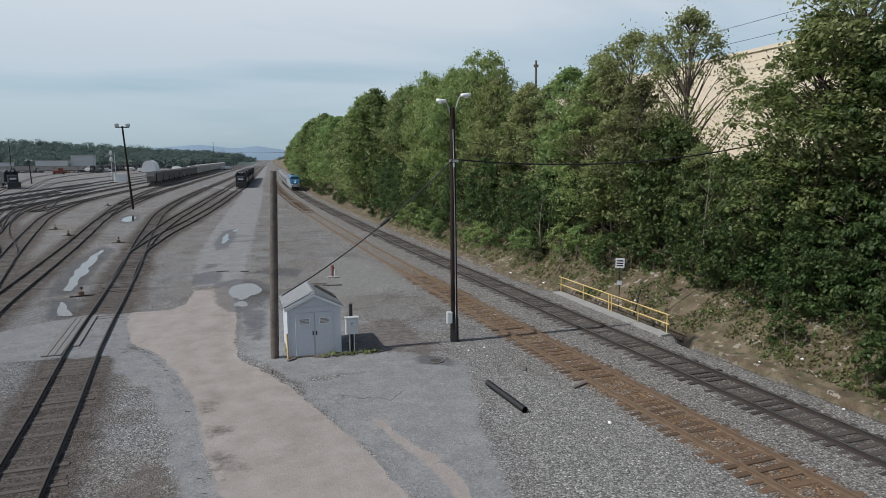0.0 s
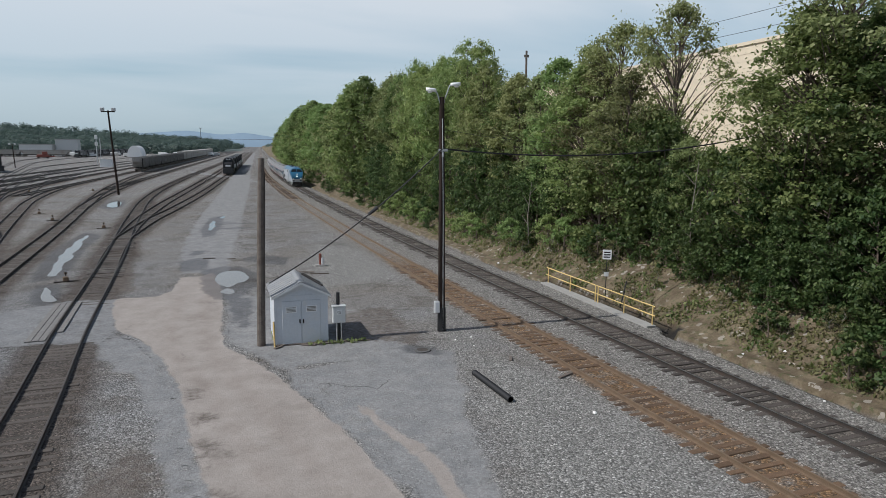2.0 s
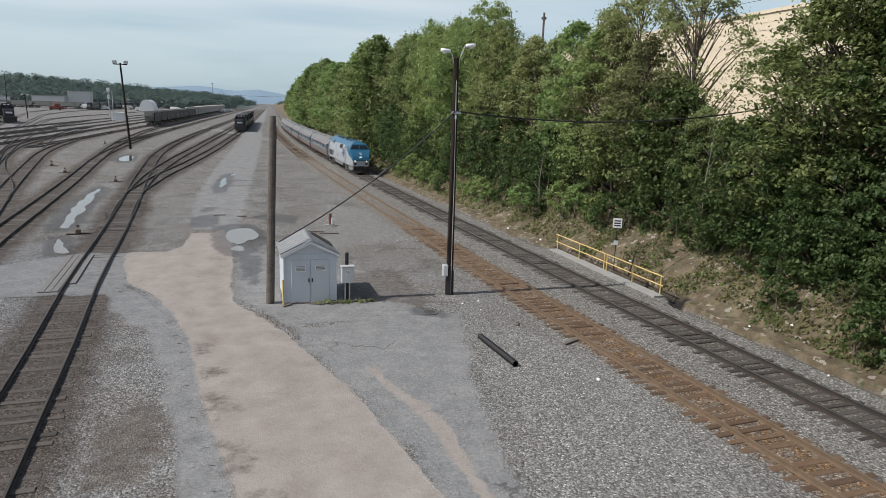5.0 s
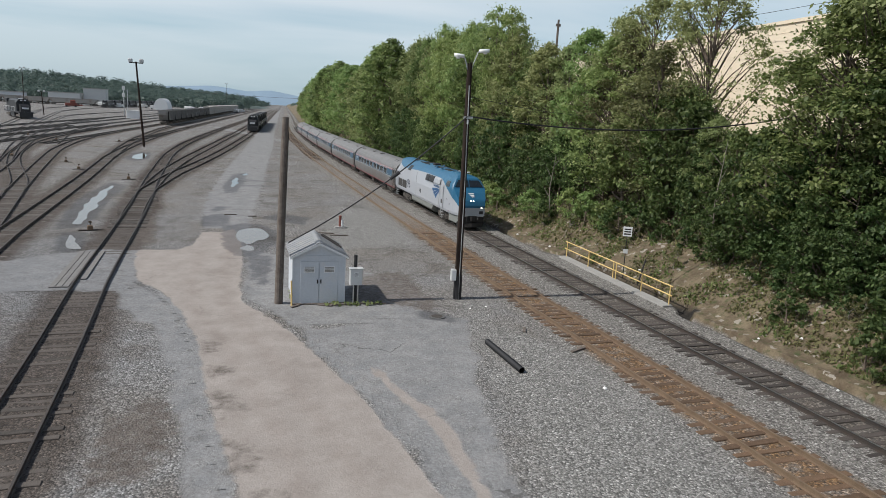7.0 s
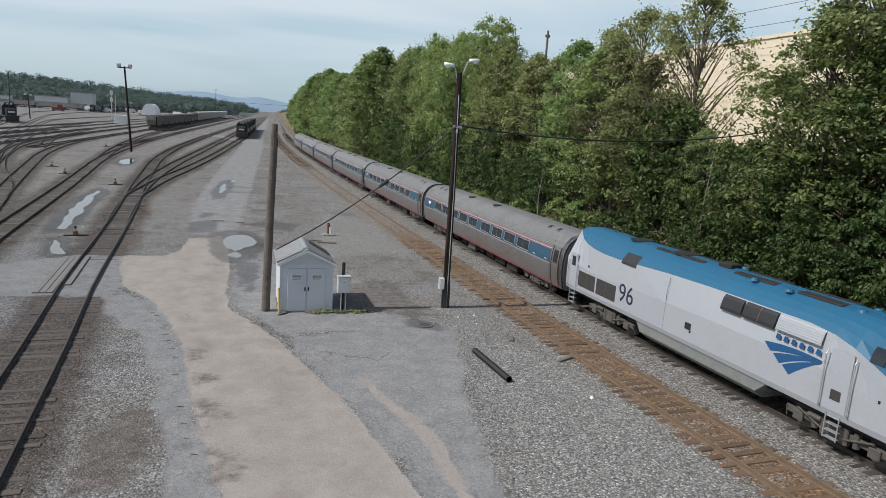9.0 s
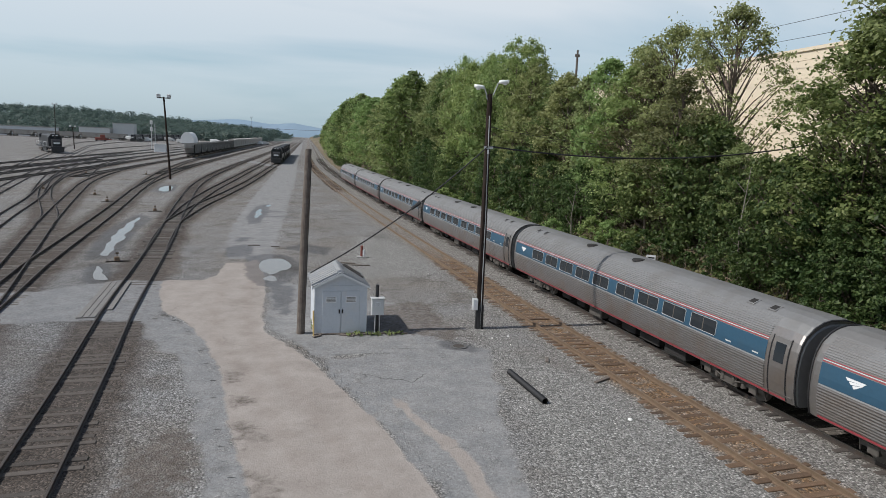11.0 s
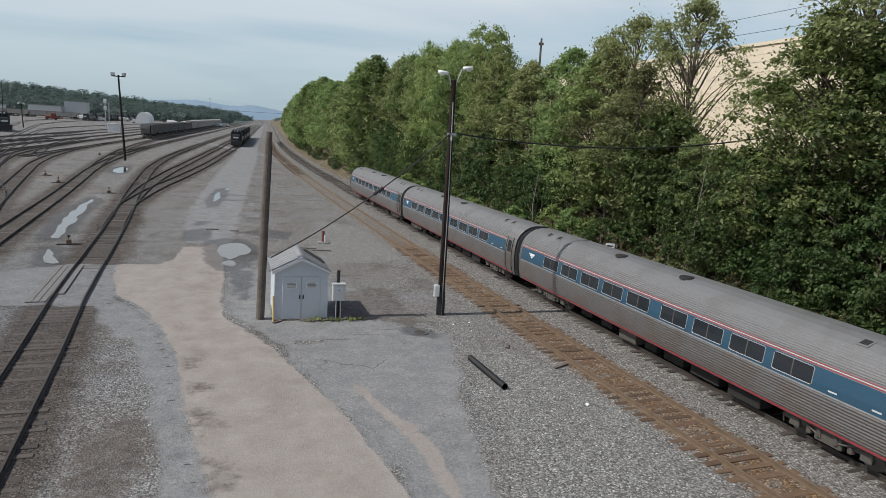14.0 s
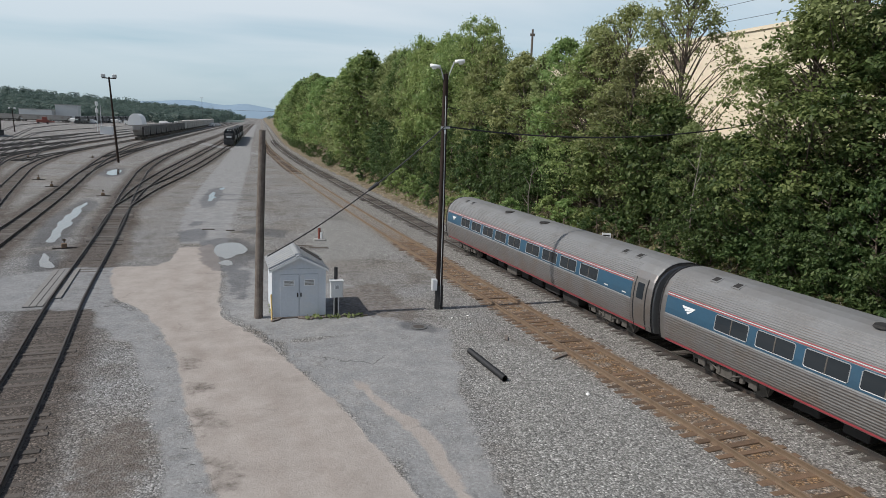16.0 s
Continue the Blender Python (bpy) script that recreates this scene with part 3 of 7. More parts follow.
def zone_marks(me):
    """Store on the mesh how far each spot belongs to dirt, asphalt, damp or fresh stone."""
    n = len(me.vertices)
    co = np.empty(3 * n)
    me.vertices.foreach_get("co", co)
    co = co.reshape(-1, 3)
    P = co[:, :2]
    near = (np.abs(P[:, 0]) < 90) & (P[:, 1] > -60) & (P[:, 1] < 950)
    for nm, polys, soft in (("dirt", DIRT, 0.9), ("asphalt", ASPHALT, 1.5), ("damp", DAMP, 1.4), ("mud", MUD, 1.8), ("fresh", FRESH, 3.0)):
        val = np.zeros(n)
        for poly in polys:
            val[near] = np.maximum(val[near], np.clip(0.5 + inside_depth(P[near], poly) / soft, 0, 1))
        me.attributes.new(nm, "FLOAT", "POINT").data.foreach_set("value", val)
    e = np.array([x - main_x(max(y, -80)) for x, y in P])
    me.attributes.new("bank", "FLOAT", "POINT").data.foreach_set("value", np.clip((e - 2.85) / 0.7, 0, 1))
    bal = np.clip((3.6 - np.abs(e)) / 1.5, 0, 1)
    bal = np.maximum(bal, np.clip((2.6 - np.abs(e + 4.2)) / 1.5, 0, 1))
    me.attributes.new("ballast", "FLOAT", "POINT").data.foreach_set("value", bal)
    bed = np.full(n, 1e9)
    for line in BRANCHES + YARD[:4]:
        bed[near] = np.minimum(bed[near], line_gap(P[near], line))
    me.attributes.new("bed", "FLOAT", "POINT").data.foreach_set("value", np.clip((2.6 - bed) / 1.6, 0, 1))
    me.attributes.new("cinder", "FLOAT", "POINT").data.foreach_set("value", np.clip((-1.5 - P[:, 0]) / 9, 0, 1) * np.clip((75 - P[:, 1]) / 40, 0.0, 1))
    me.attributes.new("rust", "FLOAT", "POINT").data.foreach_set("value", np.clip((1.35 - np.abs(e + 4.2)) / 0.5, 0, 1) * np.clip((64 - P[:, 1]) / 14, 0.25, 1))
    me.attributes.new("oil", "FLOAT", "POINT").data.foreach_set("value", np.clip((1.15 - np.abs(e)) / 0.5, 0, 1))
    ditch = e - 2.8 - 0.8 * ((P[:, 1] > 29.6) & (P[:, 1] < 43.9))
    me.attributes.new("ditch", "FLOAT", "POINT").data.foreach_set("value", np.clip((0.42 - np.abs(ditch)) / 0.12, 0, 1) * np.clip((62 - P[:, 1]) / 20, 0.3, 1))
    rut = np.full(n, 1e9)
    for line in RUTS:
        rut[near] = np.minimum(rut[near], line_gap(P[near], line))
    me.attributes.new("rut", "FLOAT", "POINT").data.foreach_set("value", np.clip(1 - rut / 0.55, 0, 1))


LEAD = [(-2.6, -20), (-5.05, 0), (-7.05, 16.5), (-8.3, 27), (-9.45, 35.6), (-10.3, 43.5), (-11.5, 55)]
YARD = [
    [(-13.2, 18), (-16.6, 40.8), (-17.7, 47.7), (-18.8, 56.5), (-20.1, 67.4), (-22.4, 85.7), (-26.3, 114), (-30, 143), (-33, 173), (-36.6, 234), (-36.6, 338), (-36, 900), (-36, 3000)],
    [(-22.4, 85.7), (-25, 104), (-28, 132), (-30.2, 176), (-31, 234), (-31, 400), (-31, 3000)],
    [(-14, 28), (-18.2, 44.7), (-21.3, 57), (-25.9, 75.4), (-32.6, 104.5), (-37.2, 126.5), (-40.8, 155), (-42.3, 195), (-42.3, 400), (-42, 3000)],
    [(-23.4, 65.5), (-26.3, 76), (-30.3, 87), (-34.6, 98.5), (-40.5, 118), (-46.8, 150), (-49.3, 200), (-50, 260), (-50, 3000)],
    [(-24, 50), (-29.8, 74), (-34.6, 95), (-40.9, 118.5), (-53.4, 169), (-64, 225), (-69, 289), (-70.5, 340), (-70.5, 3000)],
    [(-34.6, 95), (-47.5, 139), (-62, 197), (-78, 265), (-86, 310), (-88, 360), (-88, 3000)],
    [(-30, 55), (-43, 107), (-51.3, 140), (-67.2, 204), (-91.5, 304), (-105, 360), (-115, 430), (-122.5, 510), (-122.5, 3000)],
    [(-41, 136), (-50, 180), (-55, 232), (-56, 290), (-56, 3000)],
    [(-54, 181), (-60, 215), (-63, 265), (-63, 3000)],
    [(-330, 566), (-128, 546)],
    [(-45, 93), (-58.2, 146), (-73.3, 205), (-98, 300), (-128, 420), (-142, 520), (-142, 3000)],
]
BRANCHES = [LEAD + [(-13.0, 68), (-14.8, 82), (-16.9, 101), (-18.8, 120), (-20.0, 140), (-20.7, 165), (-20.8, 223), (-19.6, 375), (-19, 900), (-19, 3000)],
            [(-11.2, 52), (-12.7, 64), (-13.8, 76), (-14.8, 92), (-15.2, 114), (-15.0, 137), (-14.6, 187), (-14.1, 279), (-14, 900), (-14, 3000)],
            [(-13.6, 74), (-13.4, 90), (-12.4, 108), (-11.2, 140), (-10.3, 190), (-9.9, 240), (-9.6, 500), (-9.6, 3000)]]


def line_gap(P, line):
    """Metres from each point to a path."""
    best = np.full(len(P), 1e9)
    for a, b in zip(line, line[1:]):
        d = np.array(b, float) - a
        w = P - np.array(a, float)
        t = np.clip((w @ d) / (d @ d), 0, 1)
        best = np.minimum(best, np.hypot(*(w - t[:, None] * d).T))
    return best


def build_ground():
    s = Shape()
    es = spread([(-3600, -400, 8), (-400, -120, 8), (-120, -60, 14), (-60, -24, 60), (-24, 0, 104), (0, 2.2, 8), (2.2, 3.9, 15), (3.9, 12, 26), (12, 30, 18), (30, 90, 8), (90, 600, 6), (600, 3600, 5)])
    ys = spread([(-1200, -60, 8), (-60, 4, 20), (4, 60, 210), (60, 120, 80), (120, 200, 40), (200, 400, 30), (400, 1200, 14), (1200, 4600, 8)])
    n = len(es)
    for y in ys:
        for e in es:
            x = toe_x(max(y, -80)) + e - 3.6
            s.v.append((x, y, land(x, max(y, -80))))
    for j in range(len(ys) - 1):
        for i in range(n - 1):
            s.f.append((j * n + i, j * n + i + 1, (j + 1) * n + i + 1, (j + 1) * n + i))
            s.m.append(0)
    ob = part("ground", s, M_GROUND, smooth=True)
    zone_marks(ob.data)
    tagged(ob, "grey gravel yard with ballast shoulder and soil bank", "ground", kind="structure")


build_ground()


def sheet(name, poly, step, z, label, category):
    """A thin layer on the ground, of cells that lie inside an outline."""
    xs, ys = [p[0] for p in poly], [p[1] for p in poly]
    gx, gy = np.arange(min(xs) - 1, max(xs) + 1, step), np.arange(max(min(ys), -30) - 1, min(max(ys), 250) + 1, step)
    X, Y = np.meshgrid(gx, gy)
    ok = inside_depth(np.column_stack([X.ravel(), Y.ravel()]), poly).reshape(X.shape) > -0.5
    s, idx = Shape(), {}

    def vert(j, i):
        if (j, i) not in idx:
            idx[j, i] = len(s.v)
            s.v.append((gx[i], gy[j], land(gx[i], gy[j]) + z))
        return idx[j, i]
    for j in range(len(gy) - 1):
        for i in range(len(gx) - 1):
            if ok[j, i] and ok[j + 1, i] and ok[j, i + 1] and ok[j + 1, i + 1]:
                s.f.append((vert(j, i), vert(j, i + 1), vert(j + 1, i + 1), vert(j + 1, i))); s.m.append(0)
    ob = part(name, s, M_GROUND, smooth=True)
    zone_marks(ob.data)
    return tagged(ob, label, category, kind="structure")


sheet("road", DIRT[0], 0.25, 0.016, "pale packed dirt road crossing the yard", "dirt road")
sheet("service_road", ASPHALT[0], 0.7, 0.008, "worn asphalt service road with broken edges", "service road")
sheet("crossing", ASPHALT[2], 0.5, 0.010, "grey asphalt crossing over the yard lead", "level crossing")


def patch(name, outline, z, mat, label, category, kind="structure", wobble=0.25, step=0.5, seed=1, fine=0.5):
    """A thin sheet on the ground with a ragged edge, from an outline of a few corners."""
    pts = []
    for _ in range(2):
        outline = [q for (ax, ay), (bx, by) in zip(outline, outline[1:] + outline[:1]) for q in ((ax * 0.75 + bx * 0.25, ay * 0.75 + by * 0.25), (ax * 0.25 + bx * 0.75, ay * 0.25 + by * 0.75))]
    for (ax, ay), (bx, by) in zip(outline, outline[1:] + outline[:1]):
        n = max(1, int(math.hypot(bx - ax, by - ay) / step))
        for k in range(n):
            t = k / n
            x, y = ax + (bx - ax) * t, ay + (by - ay) * t
            x += wobble * noise.noise(Vector((x * 0.9, y * 0.3, seed))) + wobble * fine * noise.noise(Vector((x * 3.1, y * 0.9, seed)))
            y += 2 * wobble * noise.noise(Vector((x * 0.9, y * 0.3, seed + 9))) + 2 * wobble * fine * noise.noise(Vector((x * 3.1, y * 0.9, seed + 9)))
            pts.append((x, y))
    bm = bmesh.new()
    bm.faces.new([bm.verts.new((x, y, z)) for x, y in pts])
    bmesh.ops.triangulate(bm, faces=bm.faces[:])
    me = bpy.data.meshes.new(name)
    bm.normal_update()
    for f in bm.faces:
        if f.normal.z < 0:
            f.normal_flip()
    bm.to_mesh(me)
    bm.free()
    me.materials.append(mat)
    return tagged(new(name, me), label, category, kind=kind)


# ---- tracks ----
GAUGE = 0.7525


def resample(ctrl, step):
    """Smooth path through control points (Catmull-Rom), at about even steps."""
    p = [Vector((*c, 0)) for c in ctrl]
    p = [p[0] * 2 - p[1]] + p + [p[-1] * 2 - p[-2]]
    out = []
    for i in range(1, len(p) - 2):
        n = max(1, int((p[i + 1] - p[i]).length / (step if p[i].y < 300 else 60)))
        for k in range(n):
            t = k / n
            a, b, c, d = p[i - 1], p[i], p[i + 1], p[i + 2]
            out.append(0.5 * ((2 * b) + (c - a) * t + (2 * a - 5 * b + 4 * c - d) * t * t + (3 * b - a - 3 * c + d) * t ** 3))
    return out + [p[-2]]


RAIL = [(-0.07, -0.17), (-0.07, -0.155), (-0.012, -0.14), (-0.012, -0.045), (-0.037, -0.035), (-0.037, -0.004), (-0.03, 0), (0.03, 0), (0.037, -0.004), (0.037, -0.035), (0.012, -0.045), (0.012, -0.14), (0.07, -0.155), (0.07, -0.17)]

RAIL_FAR = [(-0.05, -0.17), (-0.037, 0), (0.037, 0), (0.05, -0.17)]


def side_of(path, i):
    d = (path[min(i + 1, len(path) - 1)] - path[max(i - 1, 0)]).normalized()
    return Vector((d.y, -d.x, 0)), d


TIE_SHAPE = Shape().box(-1.3, 1.3, -0.115, 0.115, -0.12, 0.0, bevel=0.015)


def track(label, ctrl, rail_mats, tie_mat, step=3.0, ties=(0, 0), far_ties=None, z=0.10, tie_z=-0.03, seed=0, skip=lambda y: False, group=""):
    """A railway track: two rails on ties; single ties for the stretch ties=(y0, y1), joined ones beyond to far_ties."""
    rng = random.Random(seed)
    t = thing("railway_track", label, "railway track", group=group, kind="structure")
    path = resample(ctrl, step)
    prof, head = (RAIL, (5, 6, 7)) if ties[1] else (RAIL_FAR, (1,))
    for sgn in (-1, 1):
        secs = []
        for i, p in enumerate(path):
            n, d = side_of(path, i)
            secs.append([p + n * (sgn * GAUGE + a) + Vector((0, 0, z + b)) for a, b in prof])
        part("rail", Shape().loft(secs, slots=lambda i, k: 1 if k in head else 0), rail_mats, t, smooth=False)
    fine = resample(ctrl, 0.5)
    me = TIE_SHAPE.mesh("tie", tie_mat)
    rest = Shape()
    for i, p in enumerate(fine):
        if skip(p.y):
            continue
        n, d = side_of(fine, i)
        ang = math.atan2(n.y, n.x) + rng.uniform(-0.035, 0.035)
        off = p + n * rng.uniform(-0.1, 0.1)
        m = Matrix.Translation((off.x, off.y, tie_z + rng.uniform(-0.05, 0.012))) @ Matrix.Rotation(ang, 4, "Z") @ Matrix.Diagonal((rng.uniform(0.97, 1.03), rng.uniform(0.85, 1.15), 1, 1))
        if ties[0] <= p.y <= ties[1]:
            part("tie", me, None, t, m=m)
        elif far_ties and p.y < far_ties and p.y > -40:
            rest.add([m @ Vector(v) for v in ((-1.3, -0.115, 0), (1.3, -0.115, 0), (1.3, 0.115, 0), (-1.3, 0.115, 0), (-1.3, -0.115, -0.12), (1.3, -0.115, -0.12), (1.3, 0.115, -0.12), (-1.3, 0.115, -0.12))],
                     [(0, 1, 2, 3), (0, 4, 5, 1), (1, 5, 6, 2), (2, 6, 7, 3), (3, 7, 4, 0)])
    if rest.v:
        tagged(part("ties", rest, tie_mat, t), kind="stuff")
    return t


def main_pts(off, a, b, n):
    return [(main_x(y) + off, y) for y in np.linspace(a, b, n)]


def build_tracks():
    track("main track with polished rails on dark ties", main_pts(0, -170, 300, 60) + [(main_x(300), 900), (main_x(300), 3000)], [M_RAIL, M_SHINE], M_TIE, ties=(8, 105), far_ties=300, seed=1, tie_z=-0.046)
    track("rusty siding with brown rails and stained ties", main_pts(-4.2, -60, 300, 45) + [(main_x(300) - 4.2, 900), (main_x(300) - 4.2, 3000)], [M_RUST, M_RUST], M_TIE_RUST, ties=(8, 52), far_ties=300, seed=2, tie_z=-0.048,
          skip=lambda y: 52 < y < 118)
    track("yard lead with dark rails on weathered ties", BRANCHES[0], [M_RAIL, M_RAIL], M_TIE_OLD, ties=(8, 75), far_ties=260, seed=3, tie_z=-0.05,
          skip=lambda y: 34.5 < y < 42.5)
    track("yard track branching off the lead", BRANCHES[1], [M_RAIL, M_RAIL], M_TIE_YARD, far_ties=260, seed=4, tie_z=-0.055)
    track("yard track with parked locomotives", BRANCHES[2], [M_RAIL, M_RAIL], M_TIE_YARD, far_ties=260, seed=5, tie_z=-0.055)
    for i, c in enumerate(YARD):
        track("yard track with dark rails on old ties", c, [M_RAIL, M_RAIL], M_TIE_YARD, far_ties=180, tie_z=-0.068, seed=10 + i, group="yard tracks")


def build_surfaces():
    wide = [[(-3.45, 50.7), (-2.9, 51.9), (-2.0, 52.2), (-1.3, 50.4), (-1.15, 48.4), (-1.5, 47.6), (-2.0, 46.1), (-2.75, 46.5), (-3.2, 48.6)], [(-2.64, 44.3), (-2.36, 45.6), (-1.85, 45.2), (-1.8, 43.9)]]
    for k, o in enumerate(wide):
        patch("puddle", o, lie(o), M_WATER, "shallow rain puddle reflecting the sky", "puddle", kind="", wobble=0.5, fine=0.45, step=0.15, seed=3 + k)
    slim = [[(-17.8, 77.5), (-16.9, 72.4), (-16.2, 66), (-15.1, 58.5), (-14.4, 52.5), (-15.0, 52.3), (-15.7, 57), (-17.0, 64.8), (-17.5, 70.7)],
            [(-14.15, 49), (-13.7, 48.5), (-12.5, 45.2), (-12.2, 43.8), (-13.0, 44.2), (-13.6, 46)],
            [(-24.0, 118), (-22.9, 122.6), (-21.3, 114.7), (-21.2, 109), (-22.8, 111.4)],
            [(-6.2, 81.5), (-5.95, 88), (-5.5, 87.5), (-5.35, 79), (-5.8, 77.6)], [(-5.3, 91), (-4.9, 94.5), (-4.5, 91.5)]]
    for k, o in enumerate(slim):
        patch("puddle", o, lie(o), M_WATER, "narrow rain puddle in the gravel", "puddle", kind="", wobble=0.35, fine=0.3, step=0.3, seed=5 + k)


def lie(outline):
    """Height of standing water inside an outline."""
    return max(land(x, y) for x, y in outline) + 0.016


build_surfaces()
build_tracks()


# ---- the train ----
LOCO_LEN, CAR_LEN = 21.0, 25.7


def wheelset(parent, x, r=0.46, name="wheelset"):
    s = Shape()
    for sg in (-1, 1):
        y0, y1 = sg * 0.70, sg * 0.83
        s.tube([(0, y0, 0), (0, y1, 0)], r, 20)
        s.tube([(0, y0 - sg * 0.03, 0), (0, y0, 0)], r + 0.03, 20)
        s.tube([(0, y1, 0), (0, y1 + sg * 0.14, 0)], 0.12, 10)
    s.tube([(0, -0.75, 0), (0, 0.75, 0)], 0.08, 8)
    return part(name, s, M_TRUCK, parent, m=pose(x, 0, r))


def truck(parent, x, base=2.6):
    s = Shape()
    for sg in (-1, 1):
        y = sg * 1.0
        s.box(x - base / 2 - 0.55, x + base / 2 + 0.55, min(y, y + sg * 0.12), max(y, y + sg * 0.12), 0.42, 0.66, bevel=0.03)
        s.box(x - 0.5, x + 0.5, min(y, y + sg * 0.22), max(y, y + sg * 0.22), 0.25, 0.8, bevel=0.04)
        for k in (-1, 1):
            s.box(x + k * base / 2 - 0.2, x + k * base / 2 + 0.2, min(y, y + sg * 0.2), max(y, y + sg * 0.2), 0.3, 0.62, bevel=0.03)
            s.tube([(x + k * 0.75, y + sg * 0.1, 0.3), (x + k * 0.75, y + sg * 0.1, 0.8)], 0.11, 8)
            s.tube([(x + k * base / 2, y + sg * 0.22, 0.75), (x + k * 0.3, y + sg * 0.22, 0.4)], 0.035, 6)
        for k in (-0.3, 0.3):
            s.tube([(x + k, y + sg * 0.2, 0.36), (x + k, y + sg * 0.2, 0.72)], 0.09, 8)
        s.tube([(x - 0.95, y + sg * 0.2, 0.7), (x - 0.45, y + sg * 0.2, 0.7)], 0.10, 8)
        s.tube([(x - base / 2 - 0.5, y + sg * 0.15, 0.6), (x - base / 2 - 0.56, y, 0.2)], 0.03, 5)
        s.tube([(x + base / 2 + 0.5, y + sg * 0.15, 0.6), (x + base / 2 + 0.56, y, 0.2)], 0.03, 5)
    s.box(x - 0.35, x + 0.35, -1.0, 1.0, 0.45, 0.75)
    part("truck_frame", s, M_TRUCK, parent)
    return [wheelset(parent, x + k * base / 2) for k in (-1, 1)]


def text_mesh(txt, size):
    cu = bpy.data.curves.new("text", "FONT")
    cu.body, cu.size, cu.extrude, cu.align_x = txt, size, 0.004, "CENTER"
    tmp = bpy.data.objects.new("text", cu)
    scene.collection.objects.link(tmp)
    me = bpy.data.meshes.new_from_object(tmp.evaluated_get(bpy.context.evaluated_depsgraph_get()))
    bpy.data.objects.remove(tmp)
    return me


def lerp_tab(tab, v):
    for (a, p), (b, q) in zip(tab, tab[1:]):
        if v <= b:
            return p + (q - p) * max(0, v - a) / (b - a)
    return tab[-1][1]


def skin(side, x0, x1, z0, z1, out, sg, taper=None, steps=4):
    """A curved plate that follows a side profile; gives its shape."""
    s = Shape()
    zs = [z0 + (z1 - z0) * k / steps for k in range(steps + 1)]
    secs = []
    for z in zs:
        f = (z - z0) / (z1 - z0)
        a, b = (x0, x1) if taper is None else (x0 + taper[0] * f, x1 + taper[1] * f)
        secs.append([(a, sg * (side(a, z) - 0.012), z), (a, sg * (side(a, z) + out), z), (b, sg * (side(b, z) + out), z), (b, sg * (side(b, z) - 0.012), z)])
    return s.loft(secs)


LOCO_SIDE = [(0.8, 1.42), (1.05, 1.46), (1.25, 1.52), (3.15, 1.52), (3.5, 1.42), (3.85, 1.14), (4.12, 0.8), (4.3, 0.4)]
LOCO_W = [(-10.5, 0.97), (-10.2, 1.0), (7.0, 1.0), (8.2, 0.985), (9.1, 0.93), (10.2, 0.79), (10.5, 0.72)]
LOCO_TOP = [(-10.5, 4.22), (-10.1, 4.3), (6.6, 4.26), (8.0, 4.14), (8.6, 4.0), (8.72, 3.86), (9.1, 3.27), (9.22, 3.17), (9.7, 2.86), (10.2, 2.44), (10.36, 2.26), (10.5, 1.9)]
LOCO_BLUE = [(-10.5, 4.12), (-10.0, 3.95), (-9.3, 3.68), (-8, 3.5), (-6.7, 3.44), (-5, 3.5), (-3, 3.6), (0, 3.66), (4.6, 3.66), (5.6, 3.58), (6.4, 3.4), (7.2, 3.12), (8.2, 2.76), (9.3, 2.3), (10, 2.02), (10.5, 1.72)]


def loco_y(x, z):
    return lerp_tab(LOCO_SIDE, z) * lerp_tab(LOCO_W, x)


